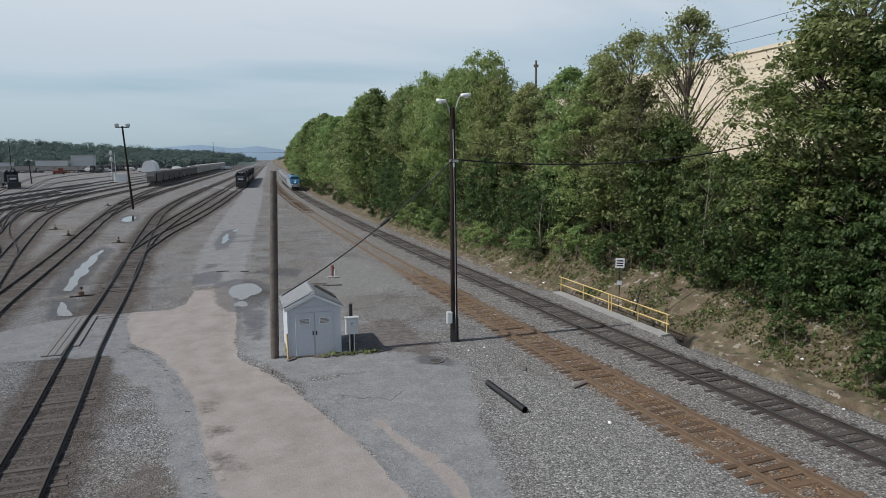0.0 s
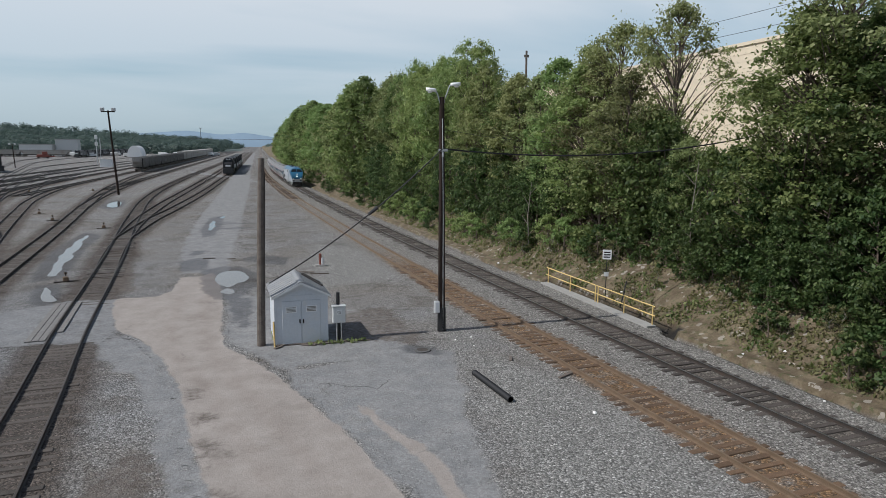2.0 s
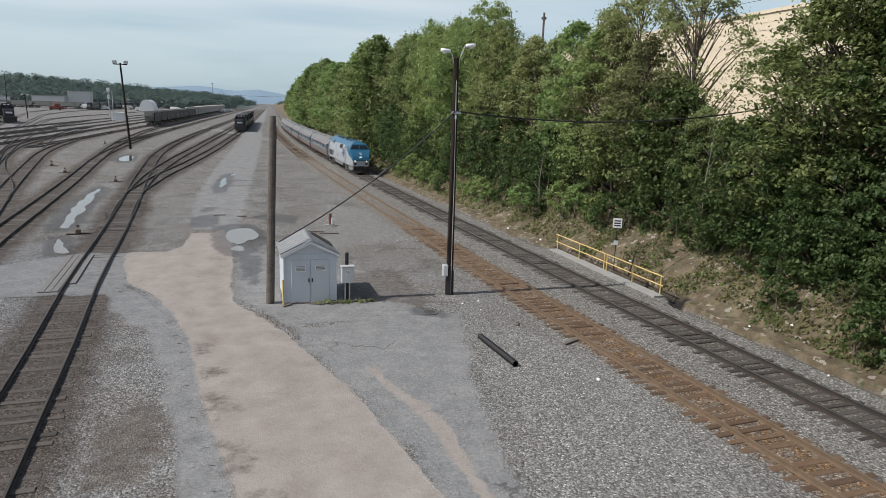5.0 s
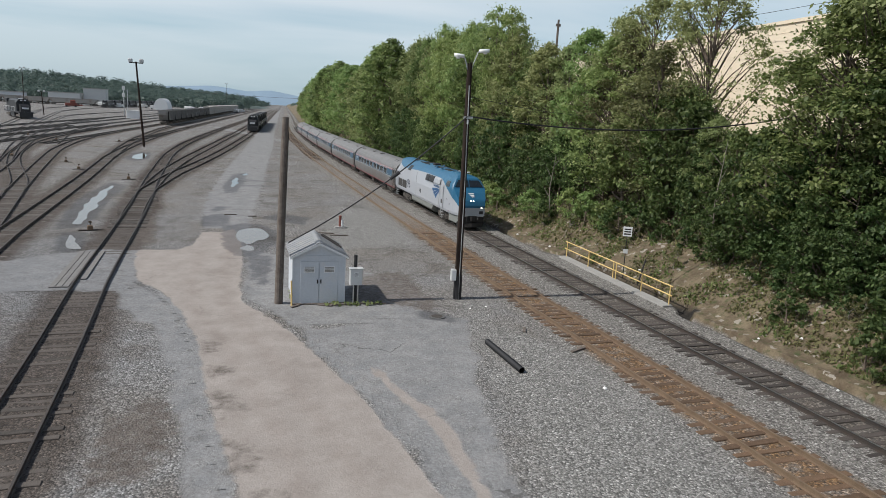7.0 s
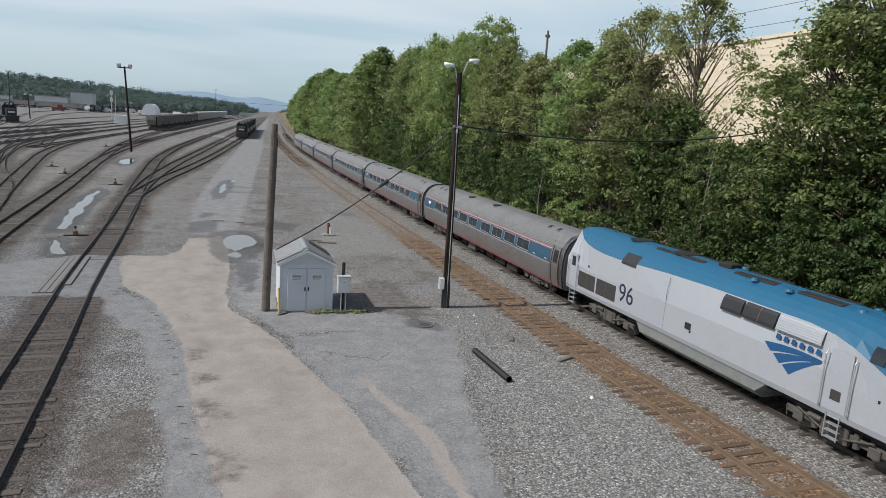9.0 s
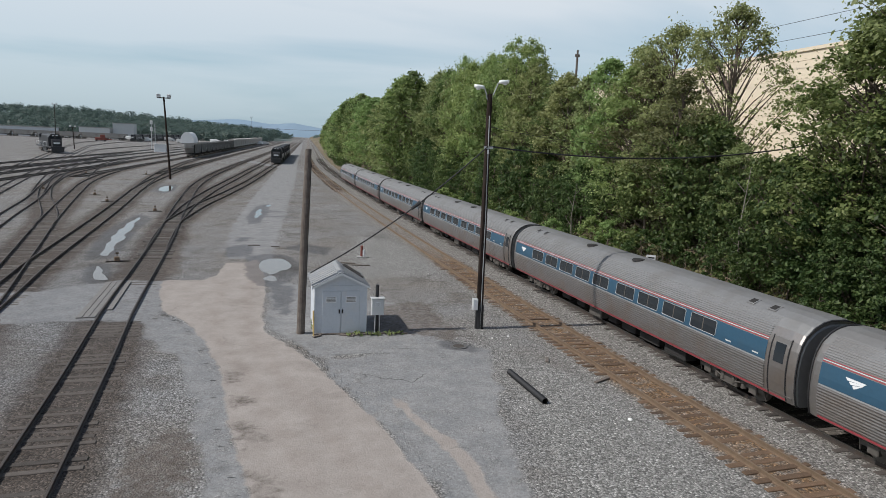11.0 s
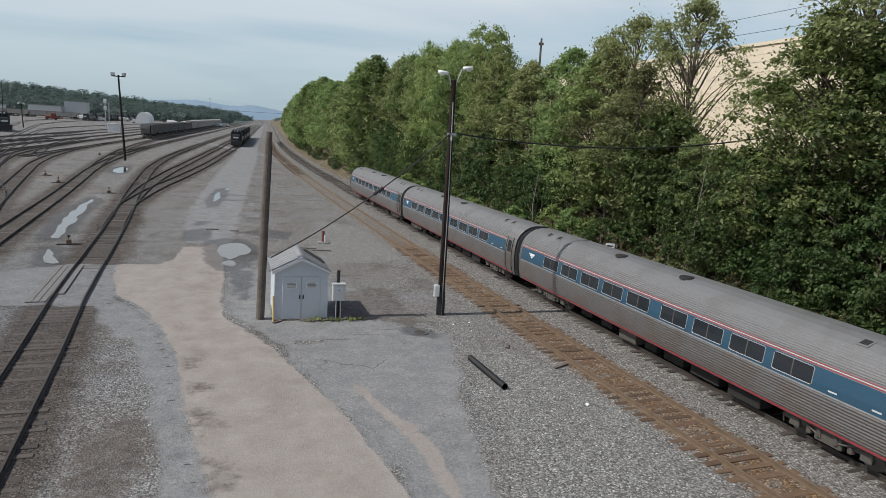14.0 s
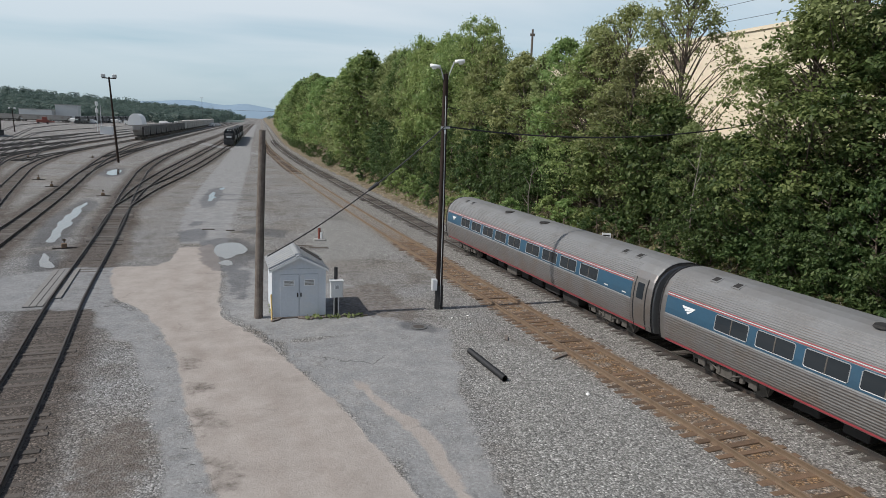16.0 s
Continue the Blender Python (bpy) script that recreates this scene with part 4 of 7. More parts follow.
def build_loco():
    t = thing("locomotive", "silver passenger diesel locomotive with blue roof and nose, headlights lit", "locomotive")
    h = LOCO_LEN / 2
    secs = []
    for x in (-10.5, -10.35, -10.0, -9.6, -9.0, -8.2, -7.2, -6, -4.5, -2.5, 0, 2.5, 4.6, 5.6, 6.4, 7.2, 7.7, 8.0, 8.3, 8.6, 8.72, 9.1, 9.22, 9.7, 10.2, 10.36, 10.5):
        top, zb = lerp_tab(LOCO_TOP, x), lerp_tab(LOCO_BLUE, x)
        zb = min(zb, top - 0.06)
        zs = [1.05, 1.25, (1.25 + zb) / 2, zb, zb + (top - zb) * 0.35, zb + (top - zb) * 0.68, zb + (top - zb) * 0.9, top]
        pts = [(x, loco_y(x, z), z) for z in zs]
        y = pts[-1][1]
        pts += [(x, y * 0.55, top + 0.05 * (x < 8)), (x, y * 0.15, top + 0.06 * (x < 8))]
        secs.append(pts + [(px, -py, pz) for px, py, pz in reversed(pts)])
    n = 20
    s = Shape().loft(secs, slots=lambda i, k: 2 if k == 19 else (1 if 3 <= k <= 15 else 0), caps=False)
    e = len(s.v) - n
    for k in range(9):
        s.f.append((e + k, e + k + 1, e + 18 - k, e + 19 - k)); s.m.append(0 if k < 3 else 1)
    s.f.append(tuple(range(n - 1, -1, -1))); s.m.append(0)
    part("body", s, [M_LOCO, M_BLUE, M_UNDER], t)
    # raked windscreen in two panes, on the slope from roof to nose
    for sg in (-1, 1):
        p = [(9.08, sg * 0.06, 3.31), (9.08, sg * 1.22, 3.31), (8.75, sg * 0.9, 3.82), (8.75, sg * 0.06, 3.82)]
        v = p + [(x + 0.035, y, z + 0.035) for x, y, z in p]
        w = part("windscreen", Shape().add(v, [(4, 5, 6, 7), (0, 1, 5, 4), (1, 2, 6, 5), (2, 3, 7, 6), (3, 0, 4, 7)]), M_GLASS, t, "dark raked windscreen")
        part("wiper", Shape().tube([(9.14, sg * 0.45, 3.33), (8.94, sg * 0.7, 3.65)], 0.012, 4), M_BLACK, w)
    for sg in (-1, 1):
        def plate(nm, x0, x1, z0, z1, mat, out=0.012, label="", parent=None, taper=None):
            return part(nm, skin(loco_y, x0, x1, z0, z1, out, sg, taper), mat, parent or t, label)
        plate("sill_stripe", -10.3, 8.3, 1.19, 1.25, M_RED, 0.01, "thin red stripe along the sill")
        plate("side_window", 6.95, 7.5, 3.2, 3.66, M_GLASS, 0.016, "dark cab side window", taper=(0.0, 0.0))
        plate("side_window", 7.56, 8.15, 3.2, 3.66, M_GLASS, 0.016, "dark cab side window", taper=(0.0, -0.35))
        for x0, x1, z0, z1 in ((-9.2, -7.65, 1.42, 2.2), (-7.5, -5.85, 1.42, 2.2), (-5.75, -4.65, 3.36, 3.86), (0.85, 1.85, 3.06, 3.62), (1.95, 3.4, 3.06, 3.62)):
            g = part("grille", skin(loco_y, x0, x1, z0, z1, 0.015 if z0 < 2 else 0.008, sg, None, 1 if z0 < 2 else 5), M_GRILLE if z0 < 2 else M_BLACK, t, "dark louvred grille")
            for k in range(1, 2 if x1 - x0 > 1.2 else 1):
                plate("grille_bar", (x0 + x1) / 2 - 0.02, (x0 + x1) / 2 + 0.02, z0, z1, M_TRUCK, 0.024, parent=g)
        v = plate("vent", 3.48, 5.3, 3.1, 3.6, M_LOCO, 0.012, "pale louvred vent panel")
        for k in range(6):
            plate("slat", 3.5, 5.28, 3.12 + 0.08 * k, 3.16 + 0.08 * k, M_LOCO, 0.026, parent=v)
        for x, z in ((-0.62, 1.62), (7.55, 2.1), (8.35, 1.75), (-8.4, 2.55)):
            plate("lift_socket", x, x + 0.09, z, z + 0.09, M_UNDER, 0.014)
        d = plate("cab_door", 5.72, 6.5, 1.28, 3.2, M_LOCO, 0.018, "pale cab door with grab rails")
        plate("door_window", 5.92, 6.28, 1.62, 1.95, M_GRILLE, 0.026, parent=d)
        for x in (5.62, 6.62):
            part("grab_rail", Shape().tube([(x, sg * 1.53, 1.25), (x, sg * 1.62, 1.35), (x, sg * 1.62, 3.0), (x, sg * 1.53, 3.1)], 0.025, 6), M_STEEL, d)
        d2 = plate("rear_door", -10.1, -9.4, 1.28, 3.0, M_LOCO, 0.018, "pale rear side door")
        plate("door_window", -9.92, -9.58, 2.35, 2.85, M_GLASS, 0.026, parent=d2)
        for x in (-10.2, -9.3):
            part("grab_rail", Shape().tube([(x, sg * 1.53, 1.3), (x, sg * 1.6, 1.4), (x, sg * 1.6, 2.5), (x, sg * 1.53, 2.6)], 0.022, 6), M_STEEL, d2)
        for x in (6.1, -9.75):
            st = Shape()
            for k in range(4):
                st.box(x - 0.22, x + 0.22, min(sg * 1.32, sg * 1.5), max(sg * 1.32, sg * 1.5), 0.36 + k * 0.23, 0.385 + k * 0.23)
            for k in (-1, 1):
                st.tube([(x + k * 0.24, sg * 1.49, 0.33), (x + k * 0.24, sg * 1.49, 1.2)], 0.02, 6)
            part("step", st, M_STEEL, t)
        plate("hatch_plate", -0.9, -0.55, 1.72, 2.0, M_BLACK, 0.014)
        plate("panel_joint", -2.25, -2.23, 1.25, 3.5, M_SKIRT, 0.005)
        # livery: three curved blades that meet at a point ahead, below a row of bars
        tip = Vector((5.45, 2.66))
        for k, (up, cu, lo, cl) in enumerate((((3.12, 2.56), (4.25, 2.78), (3.42, 2.30), (4.35, 2.56)), ((3.55, 2.26), (4.35, 2.54), (3.86, 2.00), (4.50, 2.38)), ((3.98, 2.0), (4.55, 2.34), (4.30, 1.76), (4.75, 2.18)))):
            end = tip - Vector((0.02 * k, 0.035 * k))
            rows = []
            for f in np.linspace(0, 1, 10):
                row = []
                for p0, p1, low in ((up, cu, 0.0), (lo, cl, 0.03)):
                    q = Vector(p0) * (1 - f) ** 2 + Vector(p1) * 2 * f * (1 - f) + (end - Vector((0, low))) * f * f
                    row.append((q.x, sg * 1.526, q.y))
                rows.append(row)
            part("livery_blade", Shape().loft(rows, close=False), M_LIVERY, t)
        for k in range(6):
            x = 3.55 + k * 0.32
            plate("name_bar", x, x + 0.21, 2.80, 2.98, M_LIVERY, 0.006, taper=(0.05, -0.03))
        me = text_mesh("96", 1.2)
        me.materials.append(M_NUMBER)
        part("unit_number", me, None, t, m=pose(-5.02 if sg < 0 else -4.72, sg * 1.522, 1.62, 90, 0, 180 if sg > 0 else 0))
    for x0, x1 in ((-4.6, -1.5), (0.2, 2.2), (3.2, 5.0)):
        part("roof_hatch", Shape().box(x0, x1, -0.5, 0.5, 4.26, 4.33, bevel=0.03), M_UNDER, t)
    for x in (-6.3, -3.1):
        part("roof_fan", Shape().tube([(x, 0, 4.3), (x, 0, 4.37)], 0.55, 18), M_UNDER, t, "dark round cooling fan")
    for x, y in ((-8.6, 0.0), (5.6, 0.35), (5.6, -0.35), (3.0, -0.62), (1.4, -0.62), (-0.4, 0.66)):
        part("roof_cap", Shape().tube([(x, y, 4.26), (x, y, 4.36)], [0.16, 0.12], 10), M_BLUE, t)
    part("roof_rib", Shape().box(-10.0, 6.6, -0.06, 0.06, 4.3, 4.36), M_BLUE, t)
    part("exhaust", Shape().box(-0.9, -0.2, -0.3, 0.3, 4.3, 4.5, bevel=0.04), M_UNDER, t)
    for sg in (-1, 1):
        part("horn", Shape().tube([(6.4, sg * 0.25, 4.42), (6.8, sg * 0.25, 4.45)], [0.03, 0.07], 8), M_STEEL, t)
    part("antenna", Shape().box(6.9, 7.1, 0.4, 0.6, 4.32, 4.42), M_WHITE, t)
    part("lamp_housing", Shape().loft([[(h - 0.42, -0.3, 2.16), (h - 0.42, 0.3, 2.16), (h - 0.42, 0.3, 2.5), (h - 0.42, -0.3, 2.5)], [(h - 0.16, -0.24, 2.16), (h - 0.16, 0.24, 2.16), (h - 0.2, 0.24, 2.36), (h - 0.2, -0.24, 2.36)]]), M_BLUE, t, "blue headlight housing")
    for sg in (-1, 1):
        part("headlight", Shape().tube([(h - 0.3, sg * 0.11, 2.27), (h - 0.13, sg * 0.11, 2.25)], 0.075, 12), M_LAMPON, t, "lit round headlight")
        part("ditch_light", Shape().tube([(h - 0.15, sg * 0.8, 1.72), (h + 0.02, sg * 0.8, 1.72)], 0.075, 12), M_LAMPON, t, "lit ditch light")
        part("lamp_rim", Shape().tube([(h - 0.15, sg * 0.8, 1.72), (h + 0.008, sg * 0.8, 1.72)], 0.115, 14), M_UNDER, t)
        part("marker_box", Shape().box(h - 0.12, h + 0.02, sg * 0.78 - 0.17, sg * 0.78 + 0.17, 1.2, 1.46), M_BLACK, t)
        part("marker_lamp", Shape().tube([(h - 0.4, sg * 0.92, 2.2), (h - 0.2, sg * 0.9, 2.14)], 0.05, 10), M_UNDER, t)
        part("front_rail", Shape().tube([(h + 0.04, sg * 0.3, 1.12), (h + 0.16, sg * 0.45, 1.05), (h + 0.16, sg * 0.95, 1.05), (h, sg * 1.08, 1.1)], 0.022, 6), M_STEEL, t)
        for z in (0.5, 0.78):
            part("corner_step", Shape().box(h - 0.55, h - 0.1, sg * 1.02 - 0.1, sg * 1.02 + 0.1, z, z + 0.05), M_UNDER, t)
    # white emblem on the nose
    for k in range(3):
        x, z = h - 0.72 + 0.13 * k, 2.81 - 0.115 * k
        part("emblem", Shape().add([(x + 0.03, -0.26 + 0.09 * k, z + 0.05), (x + 0.03, 0.26, z + 0.05), (x + 0.11, 0.24 - 0.03 * k, z - 0.015), (x + 0.11, -0.16 + 0.09 * k, z - 0.015)], [(0, 1, 2, 3)]), M_WHITE, t)
    cp = Shape().box(h - 0.2, h + 0.45, -0.14, 0.14, 0.75, 1.0, bevel=0.03).box(h + 0.3, h + 0.52, -0.2, 0.2, 0.7, 1.05, bevel=0.03)
    part("coupler", cp, M_UNDER, t)
    for sg in (-1, 1):
        part("air_hose", Shape().tube([(h, sg * 0.45, 1.0), (h + 0.25, sg * 0.5, 0.75), (h + 0.2, sg * 0.5, 0.45)], 0.03, 6), M_BLACK, t)
        part("side_skirt", Shape().add([(8.0, sg * 1.40, 1.06), (8.3, sg * 1.35, 0.45), (10.1, sg * 1.05, 0.35), (10.4, sg * 1.0, 1.06), (8.0, sg * 1.34, 1.06), (8.3, sg * 1.29, 0.45), (10.1, sg * 0.99, 0.35), (10.4, sg * 0.94, 1.06)], [(0, 1, 2, 3), (7, 6, 5, 4), (0, 4, 5, 1), (1, 5, 6, 2), (2, 6, 7, 3)]), M_SKIRT, t, "dark grey nose skirt")
    part("buffer_beam", Shape().box(h - 0.25, h - 0.02, -1.0, 1.0, 0.55, 1.06), M_UNDER, t)
    part("pilot", Shape().loft([[(h - 0.5, -1.2, 0.12), (h + 0.0, -0.95, 0.12), (h + 0.2, 0, 0.12), (h + 0.0, 0.95, 0.12), (h - 0.5, 1.2, 0.12)], [(h - 0.5, -1.2, 0.5), (h - 0.12, -0.95, 0.5), (h + 0.02, 0, 0.5), (h - 0.12, 0.95, 0.5), (h - 0.5, 1.2, 0.5)]]), M_UNDER, t, "dark snow pilot below the coupler")
    part("fuel_tank", Shape().loft([[(x, -1.42, 1.05), (x + dx, -1.38, 0.6), (x + dx, -1.0, 0.32), (x + dx, 1.0, 0.32), (x + dx, 1.38, 0.6), (x, 1.42, 1.05)] for x, dx in ((-4.2, 0.3), (3.4, -0.5))]), M_SKIRT, t, "grey fuel tank below the sill")
    part("underframe", Shape().box(-10.2, 8.2, -1.2, 1.2, 0.85, 1.06), M_UNDER, t)
    # the nose is short: draw in all that lies ahead of the cab
    for o in t.children_recursive:
        for v in o.data.vertices:
            if v.co.x > 7:
                v.co.x = 7 + (v.co.x - 7) * 0.78
    w = truck(t, -6.6, 2.75) + truck(t, 6.0, 2.75)
    return t, w


CAR_SIDE = [(0.66, 1.28), (0.74, 1.42), (1.2, 1.545), (1.75, 1.60), (2.2, 1.595), (2.65, 1.545), (2.95, 1.46), (3.25, 1.3), (3.55, 0.98), (3.72, 0.65), (3.8, 0.3)]


def car_y(x, z):
    return lerp_tab(CAR_SIDE, z)


def car_section(x, grow=1.0):
    pts = [(x, y * grow, 0.66 + (z - 0.66) * grow) for z, y in CAR_SIDE]
    return pts + [(x, -y, z) for x, y, z in reversed(pts)]


def flute(x0, x1, z, wide, out, sg):
    """One rounded rib of a corrugated side, from x0 to x1 at height z."""
    prof = [(0.0, 0.0), (0.22, 0.8), (0.5, 1.0), (0.78, 0.8), (1.0, 0.0)]
    secs = [[(x, sg * (car_y(x, z + wide * a) + out * b - 0.002), z + wide * a) for a, b in prof] for x in (x0, x1)]
    return Shape().loft(secs, close=False)


def build_coach():
    t = thing("passenger_coach", "stainless steel passenger coach with blue window band and red pinstripes", "railway coach", group="coaches of the train")
    h = CAR_LEN / 2 - 0.3
    xs = [-h, -h + 0.12, -h + 0.5] + list(np.linspace(-h + 2, h - 2, 10)) + [h - 0.5, h - 0.12, h]
    secs = [car_section(x, 0.975 if abs(x) == h else (0.99 if abs(x) == h - 0.12 else 1.0)) for x in xs]
    n = len(CAR_SIDE)

    def slot(i, k):
        kk = min(k, 2 * n - 2 - k)
        if k == 2 * n - 1:
            return 2
        return 1 if kk >= 7 else 0
    part("body", Shape().loft(secs, slots=slot), [M_STAINLESS, M_ROOFCAR, M_UNDER], t)
    for sg in (-1, 1):
        def strip(nm, x0, x1, z0, z1, mat, out=0.012, parent=None, label="", steps=1):
            return part(nm, skin(car_y, x0, x1, z0, z1, out, sg, None, steps), mat, parent or t, label)
        strip("window_band", -h + 0.35, h - 1.4, 1.96, 2.68, M_BAND, 0.010, None, "blue band at window height", 3)
        strip("pinstripe", -h + 0.35, h - 1.4, 2.71, 2.737, M_RED, 0.014, None, "thin red stripe")
        strip("pinstripe", -h + 0.35, h - 1.4, 2.757, 2.777, M_GREYBOX, 0.014, None, "thin pale stripe")
        strip("pinstripe", -h + 0.35, h - 1.4, 2.80, 2.822, M_RED, 0.014, None, "thin red stripe")
        strip("pinstripe", -h + 0.35, h - 1.4, 1.90, 1.945, M_STEEL, 0.014, None, "thin bright stripe")
        strip("sill_stripe", -h + 0.35, h - 0.4, 0.75, 0.83, M_RED, 0.012)
        for k in range(10):
            part("flute", flute(-h + 0.35, h - 1.4, 0.86 + k * 0.104, 0.078, 0.036, sg), M_STAINLESS, t)
        for k in range(9):
            part("roof_flute", flute(-h + 0.35, h - 1.4, 2.87 + k * 0.075, 0.056, 0.022, sg), M_ROOFCAR, t)
        for k in range(9):
            x = -h + 3.15 + k * 1.98 + (0.42 if k > 4 else 0)
            w = strip("window", x, x + 1.56, 2.06, 2.62, M_GLASS, 0.018, None, "", 2)
            strip("mullion", x + 0.755, x + 0.805, 2.06, 2.62, M_TRUCK, 0.026, w, "", 2)
            ring = [(x - 0.02, 2.1), (x + 0.03, 2.045), (x + 1.53, 2.045), (x + 1.58, 2.1), (x + 1.58, 2.58), (x + 1.53, 2.635), (x + 0.03, 2.635), (x - 0.02, 2.58), (x - 0.02, 2.1)]
            part("window_frame", Shape().tube([(a, sg * (car_y(a, b) + 0.014), b) for a, b in ring], 0.018, 5), M_STEEL, w)
        d = strip("door", h - 1.17, h - 0.42, 0.75, 2.95, M_STAINLESS, 0.012, None, "stainless vestibule door", 4)
        strip("door_window", h - 1.02, h - 0.56, 2.06, 2.76, M_GLASS, 0.02, d, "", 2)
        for x in (h - 1.21, h - 0.38):
            part("door_seal", Shape().tube([(x, sg * (car_y(x, z) + 0.005), z) for z in (0.75, 1.2, 1.75, 2.2, 2.65, 2.98)], 0.025, 5), M_BLACK, t)
        strip("kick_plate", h - 1.17, h - 0.1, 0.7, 0.95, M_STAINLESS, 0.03)
        for k in range(3):
            v = [(-h + 1.3 + 0.14 * k, 2.5 - 0.1 * k), (-h + 2.05 - 0.05 * k, 2.5 - 0.05 * k), (-h + 1.98 - 0.06 * k, 2.445 - 0.055 * k), (-h + 1.38 + 0.14 * k, 2.41 - 0.1 * k)]
            part("emblem", Shape().add([(x, sg * (car_y(x, z) + 0.018), z) for x, z in v], [(0, 1, 2, 3)]), M_WHITE, t)
        strip("number_bar", h - 3.5, h - 3.2, 2.06, 2.11, M_GREYBOX, 0.016)
        strip("number_bar", h - 2.05, h - 1.75, 2.06, 2.11, M_GREYBOX, 0.016)
    for sg in (-1, 1):
        x0, x1 = sorted((sg * (h - 0.02), sg * (h + 0.29)))
        part("diaphragm", Shape().box(x0, x1, -0.62, 0.62, 1.0, 3.2, bevel=0.05), M_TRUCK, t, "dark grey gangway diaphragm")
        part("end_panel", Shape().loft([car_section(sg * (h + 0.005), 0.94), car_section(sg * (h + 0.05), 0.92)]), M_ROOFCAR, t)
        part("end_rim", Shape().tube([(sg * (h + 0.02), y, z) for _, y, z in car_section(0, 0.985)], 0.03, 6), M_BLACK, t)
        part("coupler", Shape().box(min(sg * h, sg * (h + 0.3)), max(sg * h, sg * (h + 0.3)), -0.13, 0.13, 0.75, 1.0, bevel=0.03), M_UNDER, t)
        for k in (0.9, 2.0):
            for q in (-0.72,):
                m = pose(sg * (h - 1.2 - k), q, 3.665, -math.copysign(22, q))
                hp = part("roof_hatch", Shape().box(-0.2, 0.2, -0.2, 0.2, -0.03, 0.045, bevel=0.015), M_ROOFCAR, t, "grey framed roof hatch", m)
                part("hatch_glass", Shape().box(-0.14, 0.14, -0.14, 0.14, 0.045, 0.052), M_UNDER, hp)
    rng = random.Random(7)
    for x in (-3.8, 0.9):
        part("roof_vent", Shape().tube([(x, -0.45, 3.74), (x, -0.45, 3.82)], [0.34, 0.3], 14), M_UNDER, t)
    part("underframe", Shape().box(-h + 0.3, h - 0.3, -1.1, 1.1, 0.58, 0.68), M_UNDER, t)
    x = -6.2
    while x < 5.6:
        w = rng.uniform(0.7, 1.7)
        for sg in (-1, 1):
            y0, y1 = sorted((sg * 0.45, sg * rng.uniform(0.85, 1.2)))
            part("equipment_box", Shape().box(x, x + w, y0, y1, rng.uniform(0.12, 0.3), 0.6, bevel=0.04), rng.choice((M_UNDER, M_UNDER, M_UNDER, M_TRUCK)), t)
        x += w + rng.uniform(0.25, 0.9)
    w = truck(t, -9.0) + truck(t, 9.0)
    return t, w


# place of the train's front along the line (y of the front) at given seconds
TRAIN = [(0, 199.0), (1, 177.5), (2, 156.0), (3, 134.6), (4, 113.2), (5, 92.0), (6, 71.7), (7, 51.2), (8, 31.0), (9, 11.0), (10, -8.6), (11, -28.1), (12, -47.4), (13, -66.6), (14, -86.1), (15, -105.6), (16, -125.25)]


def front_y(t):
    ts, ys = zip(*TRAIN)
    i = max(0, min(len(ts) - 2, int(t)))
    a = ys[i - 1] if i else 2 * ys[0] - ys[1]
    b, c = ys[i], ys[i + 1]
    d = ys[i + 2] if i + 2 < len(ys) else 2 * c - b
    f = t - i
    return 0.5 * (2 * b + (c - a) * f + (2 * a - 5 * b + 4 * c - d) * f * f + (3 * b - a - 3 * c + d) * f ** 3)


def on_track(y):
    return Vector((main_x(y), y, 0.10))


def car_pose(mid, half):
    a, b = on_track(mid - half), on_track(mid + half)
    d = a - b
    c = (a + b) / 2
    return pose(c.x, c.y, c.z, 0, 0, math.degrees(math.atan2(d.y, d.x)))


loco, loco_wheels = build_loco()
coach, coach_wheels = build_coach()
CONSIST = [(loco, LOCO_LEN / 2 + 0.6, 6.2)]
start = LOCO_LEN + 0.35
for k in range(6):
    c = coach if k == 0 else copy_thing(coach, Matrix())
    CONSIST.append((c, start + 0.3 + CAR_LEN * (k + 0.5), 9.07))


def motions():
    times = [0.5 * k for k in range(33)]
    ticks = [k / FPS for k in range(16 * FPS + 1)]
    for ob, back, half in CONSIST:
        walk(ob, [(t, car_pose(front_y(t) + back * 0.996, half)) for t in times])
        for w in ob.children:
            if w.name.startswith("wheelset"):
                x, _, r = w.location
                walk(w, [(t, pose(x, 0, r, 0, math.degrees((front_y(0) - front_y(t)) * 1.004 / r), 0)) for t in ticks])


